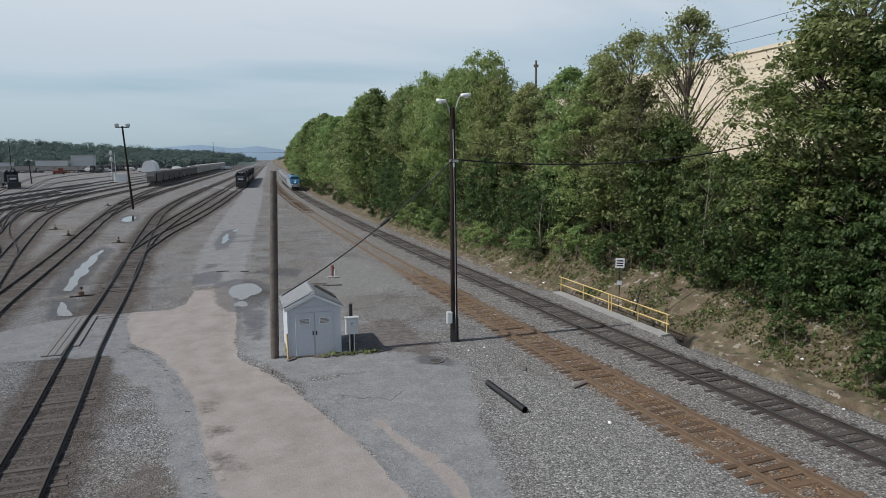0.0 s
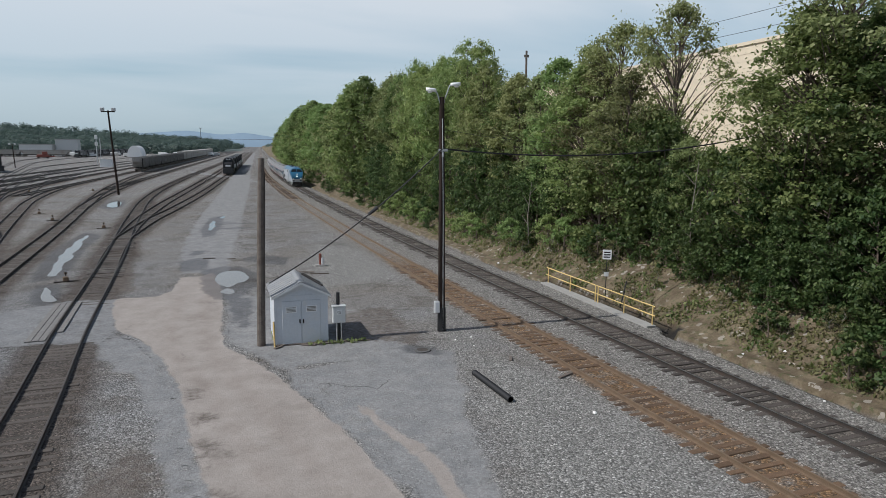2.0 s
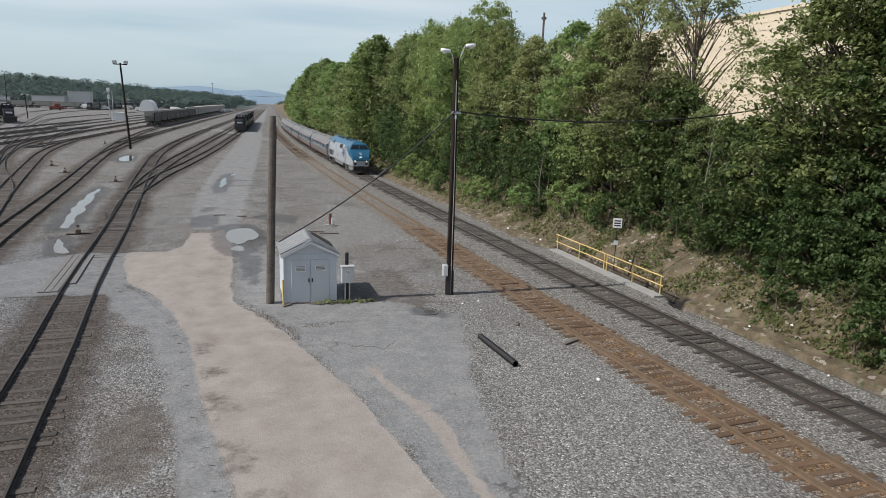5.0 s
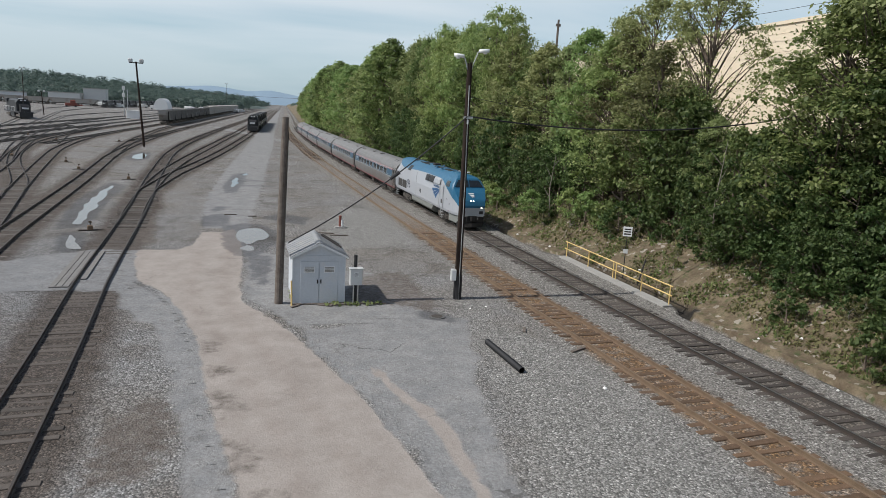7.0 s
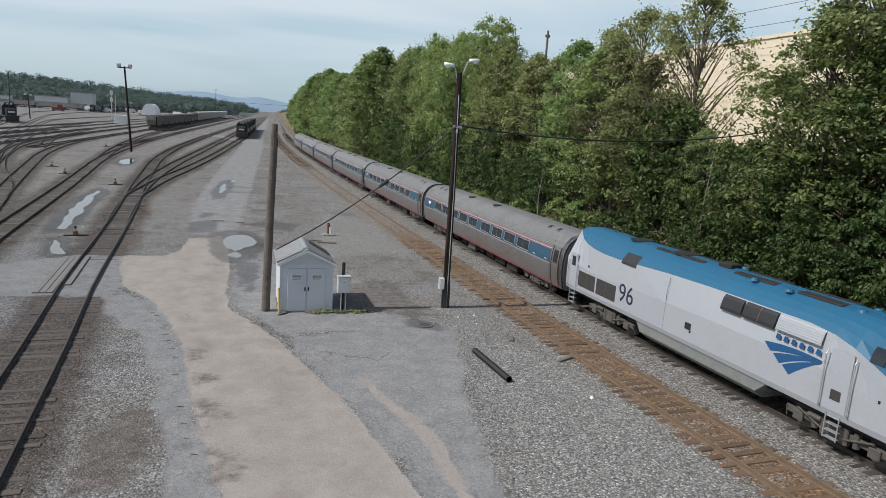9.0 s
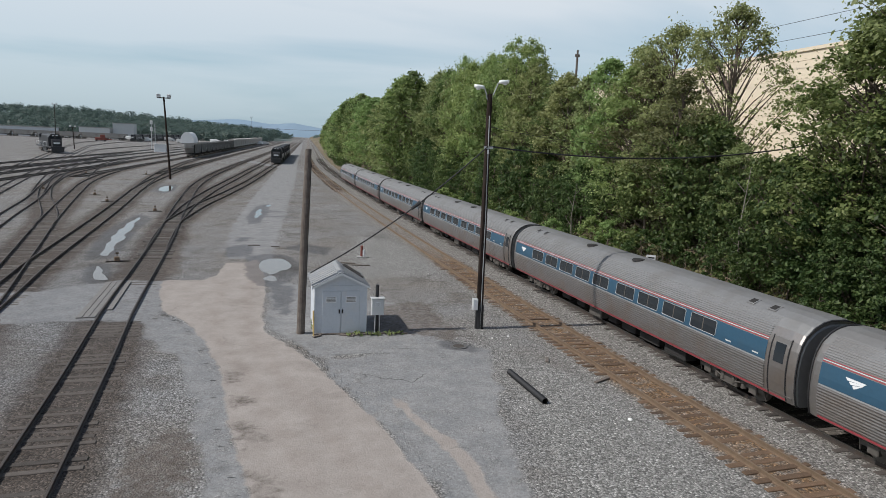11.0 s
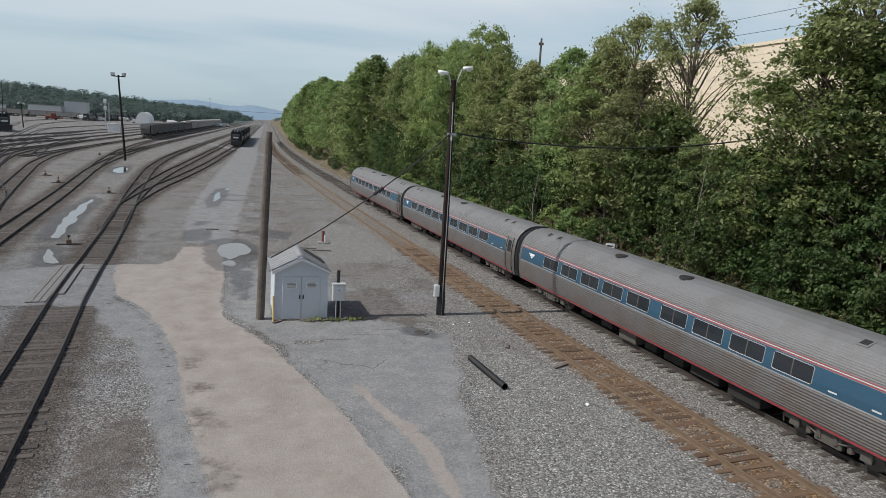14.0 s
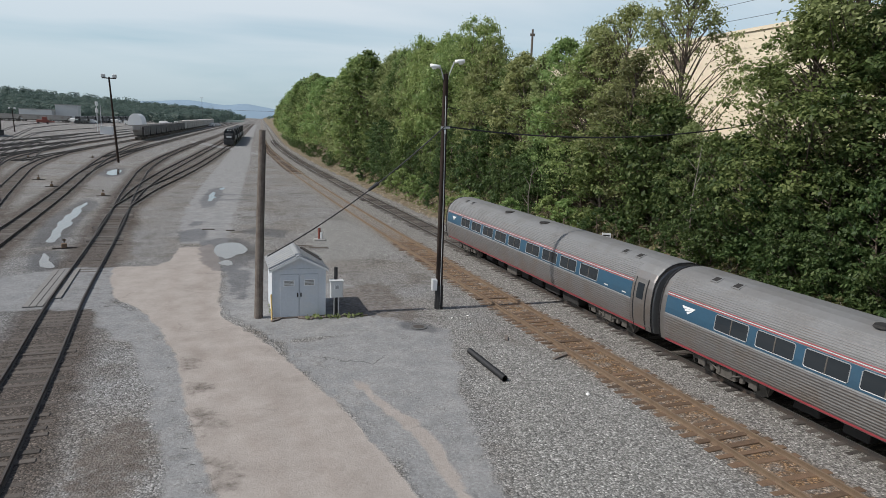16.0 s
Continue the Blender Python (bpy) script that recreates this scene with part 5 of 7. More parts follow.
# ---- shed, poles and small things beside the road ----
def build_shed():
    # front faces the bridge; body 2.45 wide, 3.1 deep
    t = thing("shed", "small pale grey metal shed with gable roof and double doors", "shed", pose(1.57, 33.35, -0.06, 0, 0, 3.5))
    w, d, e, r = 1.225, 1.55, 2.38, 2.98
    body = Shape()
    prof = [(-w, 0), (w, 0), (w, e), (0, r - 0.05), (-w, e)]
    body.loft([[(x, y, z) for x, z in prof] for y in (d, -d)])
    part("wall", body, M_SIDING, t)
    for sg in (-1, 1):
        s = Shape()
        ew, oe = w + 0.16, e - 0.08
        a, b = (0, r), (sg * ew, oe)
        for y0, y1 in ((-d - 0.16, d + 0.16),):
            v = [(a[0], y0, a[1]), (b[0], y0, b[1]), (b[0], y1, b[1]), (a[0], y1, a[1])]
            v += [(x, y, z + 0.05) for x, y, z in v]
            s.add(v, [(0, 1, 2, 3), (7, 6, 5, 4), (0, 4, 5, 1), (1, 5, 6, 2), (2, 6, 7, 3), (3, 7, 4, 0)])
        roof = part("roof_slope", s, M_ROOFSHED, t)
        for k in range(9):
            y = -d - 0.1 + k * (2 * d + 0.2) / 8
            part("seam", Shape().tube([(0, y, r + 0.055), (sg * ew, y, oe + 0.055)], 0.022, 5), M_ROOFSHED, roof)
    part("ridge_cap", Shape().loft([[(-0.16, y, r - 0.01), (-0.14, y, r + 0.04), (0, y, r + 0.085), (0.14, y, r + 0.04), (0.16, y, r - 0.01)] for y in (-d - 0.17, d + 0.17)]), M_ROOFSHED, t)
    part("gable_trim", Shape().add([(-w - 0.16, -d - 0.175, e - 0.14), (0, -d - 0.175, r - 0.06), (w + 0.16, -d - 0.175, e - 0.14), (w + 0.16, -d - 0.175, e - 0.04), (0, -d - 0.175, r + 0.05), (-w - 0.16, -d - 0.175, e - 0.04)], [(0, 1, 4, 5), (1, 2, 3, 4)]), M_WHITE, t)
    for k in range(13):
        x = -w + 0.12 + k * (2 * w - 0.24) / 12
        top = e + (r - e) * (1 - abs(x) / w) - 0.1
        if top - e > 0.03:
            part("gable_rib", Shape().box(x - 0.012, x + 0.012, -d - 0.015, -d, e + 0.01, top), M_SIDING, t)
    part("lintel", Shape().box(-w, w, -d - 0.03, -d, e - 0.06, e + 0.0), M_SIDING, t)
    for sg in (-1, 1):
        x0, x1 = sorted((sg * 0.02, sg * 0.9))
        dr = part("door", Shape().box(x0, x1, -d - 0.045, -d - 0.003, 0.04, 2.12, bevel=0.01), M_SIDING, t, "pale grey flat door")
        vx0, vx1 = sorted((sg * 0.22, sg * 0.74))
        v = part("vent", Shape().box(vx0, vx1, -d - 0.06, -d - 0.045, 1.55, 1.86), M_WHITE, dr, "white louvred vent")
        for k in range(4):
            part("louvre", Shape().box(vx0 + 0.04, vx1 - 0.04, -d - 0.075, -d - 0.06, 1.59 + k * 0.065, 1.625 + k * 0.065), M_HOPPER, v)
        part("handle", Shape().box(min(sg * 0.05, sg * 0.11), max(sg * 0.05, sg * 0.11), -d - 0.08, -d - 0.045, 1.02, 1.22, bevel=0.01), M_UNDER, dr)
        part("corner_trim", Shape().box(sg * w - 0.04, sg * w + 0.04, -d - 0.03, -d + 0.02, 0, e - 0.07), M_SIDING, t)
    part("threshold", Shape().box(-w - 0.05, w + 0.05, -d - 0.14, -d, -0.04, 0.045, bevel=0.01), M_POLE2, t)
    # dark pipes lying on the far roof slope
    for k, (a, b) in enumerate((((0.35, 1.0), (1.25, -0.1)), ((0.45, 1.3), (1.2, 0.5)))):
        pts = [(x, y, r - (r - e + 0.08) * x / (w + 0.16) + 0.12) for x, y in (a, b)]
        tagged(part("roof_strap", Shape().tube(pts, 0.045, 6), M_UNDER, t))


def build_lamp_pole():
    t = thing("street_lamp", "tall dark wooden pole with two curved lamp arms", "lamp pole", pose(8.79, 32.48, -0.08))
    lean = (-0.07, 0.0)
    part("pole", Shape().tube([(0, 0, -0.3), (lean[0] * 0.5, 0, 6), (lean[0], 0, 11.85)], [0.19, 0.165, 0.125], 12), M_POLE, t)
    part("base_sleeve", Shape().tube([(0, 0, -0.1), (0, 0, 1.25)], [0.23, 0.215], 12), M_BLACK, t, "black sleeve round the foot")
    for sg, tip, z in ((-1, 0.36, 12.12), (1, 0.50, 12.42)):
        arm = part("lamp_arm", Shape().tube([(lean[0], 0, 11.2), (lean[0] + sg * 0.1, 0, 11.55), (lean[0] + sg * 0.2, 0, 11.9), (lean[0] + sg * tip * 0.8, 0, z), (lean[0] + sg * tip, 0, z + 0.02)], 0.03, 7), M_STEEL, t, "curved pale arm")
        x = lean[0] + sg * (tip + 0.16)
        head = Shape().loft([[(x + sg * a, b * math.cos(q), z + 0.03 + c + 0.09 * math.sin(q)) for q in np.linspace(0, 2 * math.pi, 10, endpoint=False)] for a, b, c in ((-0.22, 0.05, 0), (-0.1, 0.12, 0.02), (0.12, 0.14, 0.04), (0.28, 0.04, 0.05))])
        lh = part("lamp_head", head, M_LENS, t, "white cobra-head luminaire", smooth=True)
        part("lens", Shape().tube([(x + sg * 0.08, 0, z - 0.02), (x + sg * 0.08, 0, z - 0.09)], [0.13, 0.08], 10), M_LENS, lh)
    part("conduit", Shape().tube([(0.02, -0.2, 0.0), (0.0, -0.17, 6), (lean[0], -0.14, 10.8)], 0.025, 6), M_STEEL, t)
    b = part("meter_box", Shape().box(-0.42, -0.16, -0.24, 0.04, 1.02, 1.6, bevel=0.02), M_GREYBOX, t, "small pale grey box on the pole")
    part("box_door", Shape().box(-0.40, -0.18, -0.255, -0.24, 1.06, 1.56), M_WHITE, b)
    part("crossbolt", Shape().box(-0.25, 0.2, -0.16, -0.1, 9.2, 9.32), M_STEEL, t)
    tagged(part("insulator", Shape().tube([(-0.05, -0.17, 8.95), (-0.05, -0.17, 9.15)], 0.05, 8), M_WHITE, t))


def build_left_pole():
    t = thing("utility_pole", "weathered wooden utility pole beside the shed", "utility pole", pose(-0.24, 31.96, -0.08))
    part("pole", Shape().tube([(0, 0, -0.3), (0.12, 0, 4.4), (0.28, 0, 8.85)], [0.20, 0.18, 0.145], 12), M_POLE2, t)
    part("ground_wire", Shape().tube([(0.19, -0.05, 0.0), (0.3, -0.04, 4.4), (0.42, -0.03, 8.2)], 0.015, 5), M_UNDER, t)
    part("guy_guard", Shape().tube([(0.62, -0.5, 0.0), (0.6, -0.25, 1.2)], 0.04, 8), M_YELLOW, t, "yellow plastic guard at the foot")


def cable(name, pts, r, mat, label, sag=0.0):
    a, b = Vector(pts[0]), Vector(pts[-1])
    path = [a + (b - a) * f + Vector((0, 0, -4 * sag * f * (1 - f))) for f in np.linspace(0, 1, 17)]
    return tagged(part(name, Shape().tube(path, r, 6), mat), label, "cable")


def build_small_things():
    cable("service_cable", [(8.72, 32.3, 9.25), (0.2, 31.8, 2.95)], 0.032, M_BLACK, "black service cable drooping from the lamp pole to the shed", sag=0.42)
    tagged(part("splice", Shape().tube([(5.42, 32.1, 6.42), (4.98, 32.08, 6.08)], [0.10, 0.08], 8), M_BLACK), "black splice case hanging on the service cable", "splice case")
    cable("overhead_cable", [(8.75, 32.4, 9.25), (29.5, 34.5, 10.3)], 0.042, M_BLACK, "black overhead cable crossing the tracks to the woods", sag=0.75)
    cable("overhead_cable", [(8.75, 32.4, 10.2), (24.5, 46, 9.8)], 0.012, M_BLACK, "thin overhead wire crossing towards the woods", sag=0.3)
    cable("overhead_cable", [(-40, 330, 12.5), (40, 300, 13)], 0.06, M_BLACK, "far black cable spanning the tracks", sag=0.8)
    # telephone box on a post
    t = thing("control_cabinet", "pale grey control cabinet on a black post beside the shed", "control cabinet", pose(3.42, 31.75, -0.06, 0, 0, 3))
    part("post", Shape().tube([(0, 0.12, 0), (0, 0.12, 2.42)], 0.085, 10), M_BLACK, t)
    b = part("body", Shape().box(-0.31, 0.31, -0.2, 0.12, 0.98, 1.78, bevel=0.02), M_GREYBOX, t)
    part("door", Shape().box(-0.28, 0.28, -0.222, -0.2, 1.02, 1.74, bevel=0.008), M_GREYBOX, t)
    part("notice", Shape().box(-0.12, 0.12, -0.23, -0.222, 1.4, 1.62), M_WHITE, t, "white paper notice")
    for k in range(4):
        part("notice_line", Shape().box(-0.09, 0.09, -0.234, -0.23, 1.43 + k * 0.045, 1.445 + k * 0.045), M_UNDER, t)
    part("roof", Shape().box(-0.34, 0.34, -0.25, 0.15, 1.78, 1.82, bevel=0.01), M_GREYBOX, t)
    for x in (-0.1, 0.12):
        part("conduit", Shape().tube([(x, -0.05, 0), (x, -0.05, 1.0)], 0.03, 6), M_STEEL, t)
    # red and white stand with base
    t = thing("switch_stand", "short red and white marker post on a concrete slab", "marker post", pose(4.4, 53.1, -0.05))
    part("slab", Shape().box(-0.45, 0.45, -0.28, 0.28, -0.02, 0.08, bevel=0.03), M_CONC, t)
    part("post", Shape().tube([(-0.05, 0, 0.05), (-0.05, 0, 0.95)], 0.115, 10), M_SIGNRED, t)
    part("cap", Shape().tube([(0.1, -0.06, 0.1), (0.1, -0.06, 0.62)], 0.10, 8), M_WHITE, t)
    # the pipe on the ground
    t = thing("pipe", "black plastic pipe lying on the gravel", "pipe", pose(8.53, 23.9, 0.06, 0, 0, -83.2))
    s = Shape()
    n = 14
    for rr, flip in ((0.125, 1), (0.105, -1)):
        ring = [[(x, rr * math.cos(q), rr * math.sin(q)) for q in np.linspace(0, 2 * math.pi, n, endpoint=False)] for x in (-1.62, 1.62)]
        s.loft(ring, caps=False)
    for e, o in ((0, 0), (1, n)):
        for k in range(n):
            a, b = o + k, o + (k + 1) % n
            s.f.append((a, b, b + 2 * n, a + 2 * n)); s.m.append(0)
    part("wall", s, M_BLACK, t, smooth=True)
    # drain cover
    t = thing("drain_cover", "dark iron cover in a damp ring", "drain cover", pose(7.05, 29.45, -0.05))
    part("ring", Shape().tube([(0, 0, -0.02), (0, 0, 0.004)], 0.40, 24), M_DARKWET, t)
    part("lid", Shape().tube([(0, 0, -0.02), (0, 0, 0.008)], 0.27, 24), M_TIE_OLD, t)
    # switch stands in the yard
    for x, y in ((-13.2, 50.5), (-17.3, 82.5), (-25, 92), (-29, 101), (-38, 108), (-44, 148), (-33, 150), (-53, 160)):
        t = thing("switch_machine", "low rusty switch stand beside the track", "switch stand", pose(x, y, -0.06, 0, 0, 15), group="switch stands")
        part("base", Shape().box(-0.75, 0.75, -0.1, 0.1, -0.02, 0.06, bevel=0.02), M_TIE, t)
        part("housing", Shape().box(-0.2, 0.16, -0.14, 0.14, 0.06, 0.36, bevel=0.05), M_RUST, t)
        part("mast", Shape().tube([(0, 0, 0.4), (0, 0, 0.66)], 0.03, 6), M_UNDER, t)
        part("target", Shape().box(-0.1, 0.1, -0.01, 0.01, 0.52, 0.66), M_RUST, t)
    # crossing planks beside the lead's rails
    for x, y, a, L in ((-11.1, 39.2, 5.5, 8.4), (-10.05, 40.0, 6.0, 6.8)):
        t = thing("crossing_panel", "long grey timber crossing panel beside the rail", "crossing panel", pose(x, y, 0.0, 0, 0, a))
        for k in range(3 if L > 8 else 1):
            part("plank", Shape().box(-0.46 + 0.3 * k, -0.18 + 0.3 * k, -L / 2, L / 2, -0.07, 0.0, bevel=0.012), M_PLANK, t)
    # litter and rocks
    rng = random.Random(11)
    rock = Shape()
    rock.loft([[(0.11 * s * math.cos(q) * (1 + 0.2 * math.sin(3 * q)), 0.08 * s * math.sin(q), z) for q in np.linspace(0, 2 * math.pi, 7, endpoint=False)] for s, z in ((0.8, -0.03), (1, 0.02), (0.5, 0.07))])
    me = rock.mesh("stone", M_LITTER)
    for k, (x, y, sc) in enumerate([(11.3, 20.6, 1.6), (20.2, 27.2, 1.3), (20.6, 22.6, 1.4), (21.3, 25.2, 1.2), (20.1, 31.5, 1.3), (22.5, 24, 1.5), (20.3, 19.5, 1.2), (19.4, 46, 2), (18.6, 51, 2), (21, 40, 1.4), (21.5, 36.5, 1.6), (9.6, 29.5, 0.8), (9.0, 30.6, 0.9), (9.9, 30.9, 1.0)]):
        tagged(part("litter", me, None, m=pose(x, y, land(x, y) + 0.03, 0, 0, rng.uniform(0, 180)) @ Matrix.Diagonal((sc * 0.6, sc * 0.6, sc * 0.5, 1))), "small white scrap on the ground", "litter", "scraps on the ground")


def build_walkway():
    # concrete culvert edge with a yellow handrail
    a, b = Vector((19.15, 42.6, 0)), Vector((19.95, 30.4, 0))
    d = (b - a).normalized()
    t = thing("walkway", "concrete culvert headwall along the ditch", "headwall", kind="structure")
    n = Vector((-d.y, d.x, 0))
    s = Shape()
    q = [a - n * 0.45, b - n * 0.45, b + n * 0.12, a + n * 0.12]
    v = [(p.x, p.y, -0.5) for p in q] + [(p.x, p.y, 0.03) for p in q]
    s.add(v, [(3, 2, 1, 0), (4, 5, 6, 7), (0, 1, 5, 4), (1, 2, 6, 5), (2, 3, 7, 6), (3, 0, 4, 7)])
    part("slab", s, M_CONC, t)
    t = thing("handrail", "yellow pipe handrail on the concrete headwall", "handrail")
    L = (b - a).length
    for f in (0.02, 0.27, 0.52, 0.545, 0.77, 0.985):
        p = a + (b - a) * f
        part("post", Shape().tube([(p.x, p.y, 0.0), (p.x, p.y, 1.05)], 0.035, 8), M_YELLOW, t)
    for z in (0.55, 1.05):
        for f0, f1 in ((0, 0.53), (0.535, 1.0)):
            p, q = a + (b - a) * f0, a + (b - a) * f1
            part("rail", Shape().tube([(p.x, p.y, z), (q.x, q.y, z)], 0.035, 8), M_YELLOW, t)
    # sign on a post behind it
    x, y = 20.6, 36.9
    z = land(x, y)
    t = thing("track_sign", "white square sign with dark lettering on a thin post", "sign", pose(x, y, z, 0, 0, -25))
    part("post", Shape().tube([(0, 0, -0.1), (0, 0, 2.9 - z)], 0.03, 6), M_UNDER, t)
    bd = part("board", Shape().box(-0.27, 0.27, -0.05, -0.03, 2.52 - z, 3.12 - z, bevel=0.0), M_WHITE, t)
    for k in range(3):
        part("letter_bar", Shape().box(-0.2, 0.2, -0.056, -0.05, 2.62 - z + 0.15 * k, 2.70 - z + 0.15 * k), M_UNDER, bd)
    part("plate", Shape().box(-0.14, 0.14, -0.05, -0.03, 1.45 - z, 1.72 - z), M_GREYBOX, t)
    t = thing("leaning_bar", "dark iron bar leaning on the bank", "iron bar", pose(21.0, 35.2, land(21.0, 35.2)))
    part("bar", Shape().tube([(-0.5, -0.3, -0.2), (0.1, 0.1, 1.3)], 0.05, 6), M_UNDER, t)


build_shed()
build_lamp_pole()
build_left_pole()
build_small_things()
build_walkway()


def build_debris():
    rng = random.Random(21)
    for x, y, L, a in ((2.9, 31.55, 1.5, 5), (1.95, 31.45, 0.7, -20), (4.3, 31.65, 1.3, -4), (0.55, 31.35, 0.5, 40), (12.0, 24.5, 0.9, 30), (10.6, 27.2, 0.6, 70), (2.6, 50.6, 2.2, -14), (4.0, 49.6, 1.4, -6), (-4.4, 58.5, 1.0, 4), (-2.6, 57.8, 0.7, 2)):
        t = tagged(part("board", Shape().box(-L / 2, L / 2, -0.07, 0.07, 0, 0.06, bevel=0.01), M_POLE2, m=pose(x, y, land(x, y) + 0.02, 0, 0, a)), "weathered board lying on the gravel", "board", "loose boards")
    g = [(2.0 + 2.6 * rng.random(), 31.35 + 0.3 * rng.random(), 0.02, 0.1) for k in range(34)] + [(0.3 + 0.5 * rng.random(), 32.4 + 2 * rng.random(), 0.02, 0.12) for k in range(26)]
    tagged(part("weeds", leaf_mesh("weeds", g, 3, 0.16, M_LEAF2, rng, droop=-0.5), None), "small green weeds round the shed", "weeds", kind="stuff")


# ---- yard ----
def yard_light(x, y, h, lean, label):
    t = thing("yard_light", label, "light pole", pose(x, y, -0.1))
    part("pole", Shape().tube([(0, 0, 0), (lean, 0, h)], [0.22, 0.15], 8), M_POLE, t)
    part("crossarm", Shape().box(lean - 1.2, lean + 1.2, -0.08, 0.08, h - 0.3, h - 0.12), M_POLE, t)
    for sg in (-1, 1):
        part("floodlight", Shape().box(lean + sg * 0.95 - 0.36, lean + sg * 0.95 + 0.36, -0.3, 0.22, h - 0.1, h + 0.5, bevel=0.1), M_STEEL, t)


def build_hood_loco(x, y, rz, name, label, grow=1.12):
    """Black road-switcher: long hood, cab and short nose on a walkway."""
    t = thing(name, label, "locomotive", pose(x, y, 0.10, 0, 0, rz), group="parked locomotives")
    h = 10.5
    part("frame", Shape().box(-h, h, -1.5, 1.5, 1.25, 1.55, bevel=0.05), M_NSBLACK, t)
    part("long_hood", Shape().loft([[(xx, -0.95, 1.5), (xx, -0.95, 4.1), (xx, -0.6, 4.45), (xx, 0.6, 4.45), (xx, 0.95, 4.1), (xx, 0.95, 1.5)] for xx in (-h + 0.9, 5.0)]), M_NSBLACK, t)
    part("radiator", Shape().box(-h + 1.2, -h + 4.2, -1.35, 1.35, 3.6, 4.5, bevel=0.1), M_NSBLACK, t)
    part("cab", Shape().loft([[(xx, -1.5, 1.5), (xx, -1.5, 3.7), (xx, -0.9, 4.55), (xx, 0.9, 4.55), (xx, 1.5, 3.7), (xx, 1.5, 1.5)] for xx in (5.0, 7.4)]), M_NSBLACK, t)
    part("short_hood", Shape().loft([[(xx, -0.95, 1.5), (xx, -0.95, zz), (xx, 0.95, zz), (xx, 0.95, 1.5)] for xx, zz in ((7.4, 3.3), (9.2, 3.1), (9.5, 2.8))]), M_NSBLACK, t)
    for sg in (-1, 1):
        part("cab_window", Shape().box(7.38, 7.43, min(sg * 0.2, sg * 1.2), max(sg * 0.2, sg * 1.2), 3.45, 4.0), M_GLASS, t)
        part("number_panel", Shape().box(7.4, 7.45, min(sg * 0.15, sg * 0.6), max(sg * 0.15, sg * 0.6), 4.1, 4.35), M_WHITE, t)
        hr = Shape()
        for k in range(8):
            xx = -h + 0.4 + k * 2.1
            hr.tube([(xx, sg * 1.45, 1.5), (xx, sg * 1.45, 2.55)], 0.03, 5)
        hr.tube([(-h + 0.4, sg * 1.45, 2.55), (5, sg * 1.45, 2.55)], 0.03, 5)
        part("handrail", hr, M_WHITE, t)
        for k in (0, 1, 2):
            part("step", Shape().box(h - 0.9, h - 0.3, min(sg * 1.2, sg * 1.5), max(sg * 1.2, sg * 1.5), 0.45 + 0.35 * k, 0.5 + 0.35 * k), M_WHITE, t)
    part("nose_stripe", Shape().box(9.5, 9.53, -0.7, 0.7, 2.2, 2.6), M_WHITE, t, "white nose stripe")
    part("pilot", Shape().box(h - 0.15, h + 0.05, -1.4, 1.4, 0.25, 1.3, bevel=0.03), M_NSBLACK, t)
    part("fuel_tank", Shape().box(-2.4, 2.6, -1.3, 1.3, 0.35, 1.25, bevel=0.15), M_NSBLACK, t)
    for xx in (-6.6, 6.6):
        for sg in (-1, 1):
            part("truck_side", Shape().box(xx - 2.3, xx + 2.3, min(sg * 0.95, sg * 1.2), max(sg * 0.95, sg * 1.2), 0.35, 0.9, bevel=0.1), M_TRUCK, t)
        for k in (-1, 0, 1):
            wheelset(t, xx + k * 1.7, 0.5)
    t.scale = (grow, grow, grow)
    return t


def build_hopper(m, box=False):
    t = thing("boxcar" if box else "hopper_wagon", "faded tan boxcar standing in a long row" if box else "weathered grey hopper wagon with ribbed sides standing in a row", "boxcar" if box else "hopper wagon", m, group="parked wagons")
    h = 7.6
    mat = M_BOXCAR if box else M_HOPPER
    if box:
        part("body", Shape().loft([[(x, -1.5, 1.1), (x, -1.5, 4.3), (x, 0, 4.6), (x, 1.5, 4.3), (x, 1.5, 1.1)] for x in (-h, h)]), mat, t)
        for sg in (-1, 1):
            part("side_door", Shape().box(-1.5, 1.5, min(sg * 1.5, sg * 1.56), max(sg * 1.5, sg * 1.56), 1.2, 4.2), mat, t)
    else:
        s = Shape()
        s.loft([[(x, -1.5, z), (x, -1.5, 3.7), (x, -1.35, 3.7), (x, -1.2, z + 0.3), (x, 1.2, z + 0.3), (x, 1.35, 3.7), (x, 1.5, 3.7), (x, 1.5, z)] for x, z in ((-h, 2.6), (-h + 1.4, 1.2), (h - 1.4, 1.2), (h, 2.6))])
        part("body", s, mat, t)
        for sg in (-1, 1):
            part("top_rail", Shape().box(-h, h, min(sg * 1.48, sg * 1.6), max(sg * 1.48, sg * 1.6), 3.62, 3.78), mat, t)
            for k in range(12):
                x = -h + 0.5 + k * (2 * h - 1) / 11
                part("rib", Shape().box(x - 0.06, x + 0.06, min(sg * 1.5, sg * 1.6), max(sg * 1.5, sg * 1.6), 1.3 if 1 < k < 10 else 2.5, 3.62), mat, t)
    part("sill", Shape().box(-h - 0.2, h + 0.2, -0.5, 0.5, 0.85, 1.2), M_UNDER, t)
    for sg in (-1, 1):
        part("end_ladder", Shape().box(sg * h - 0.04, sg * h + 0.04, -1.5, -1.1, 0.9, 3.5), M_UNDER, t)
        for q in (-0.9, 0.9):
            wheelset(t, sg * (h - 1.6) + q, 0.42)
        part("truck_frame", Shape().box(sg * (h - 1.6) - 1.3, sg * (h - 1.6) + 1.3, -1.1, 1.1, 0.35, 0.75, bevel=0.05), M_TRUCK, t)
    t.scale = (1.0, 1.15, 1.28)
    return t


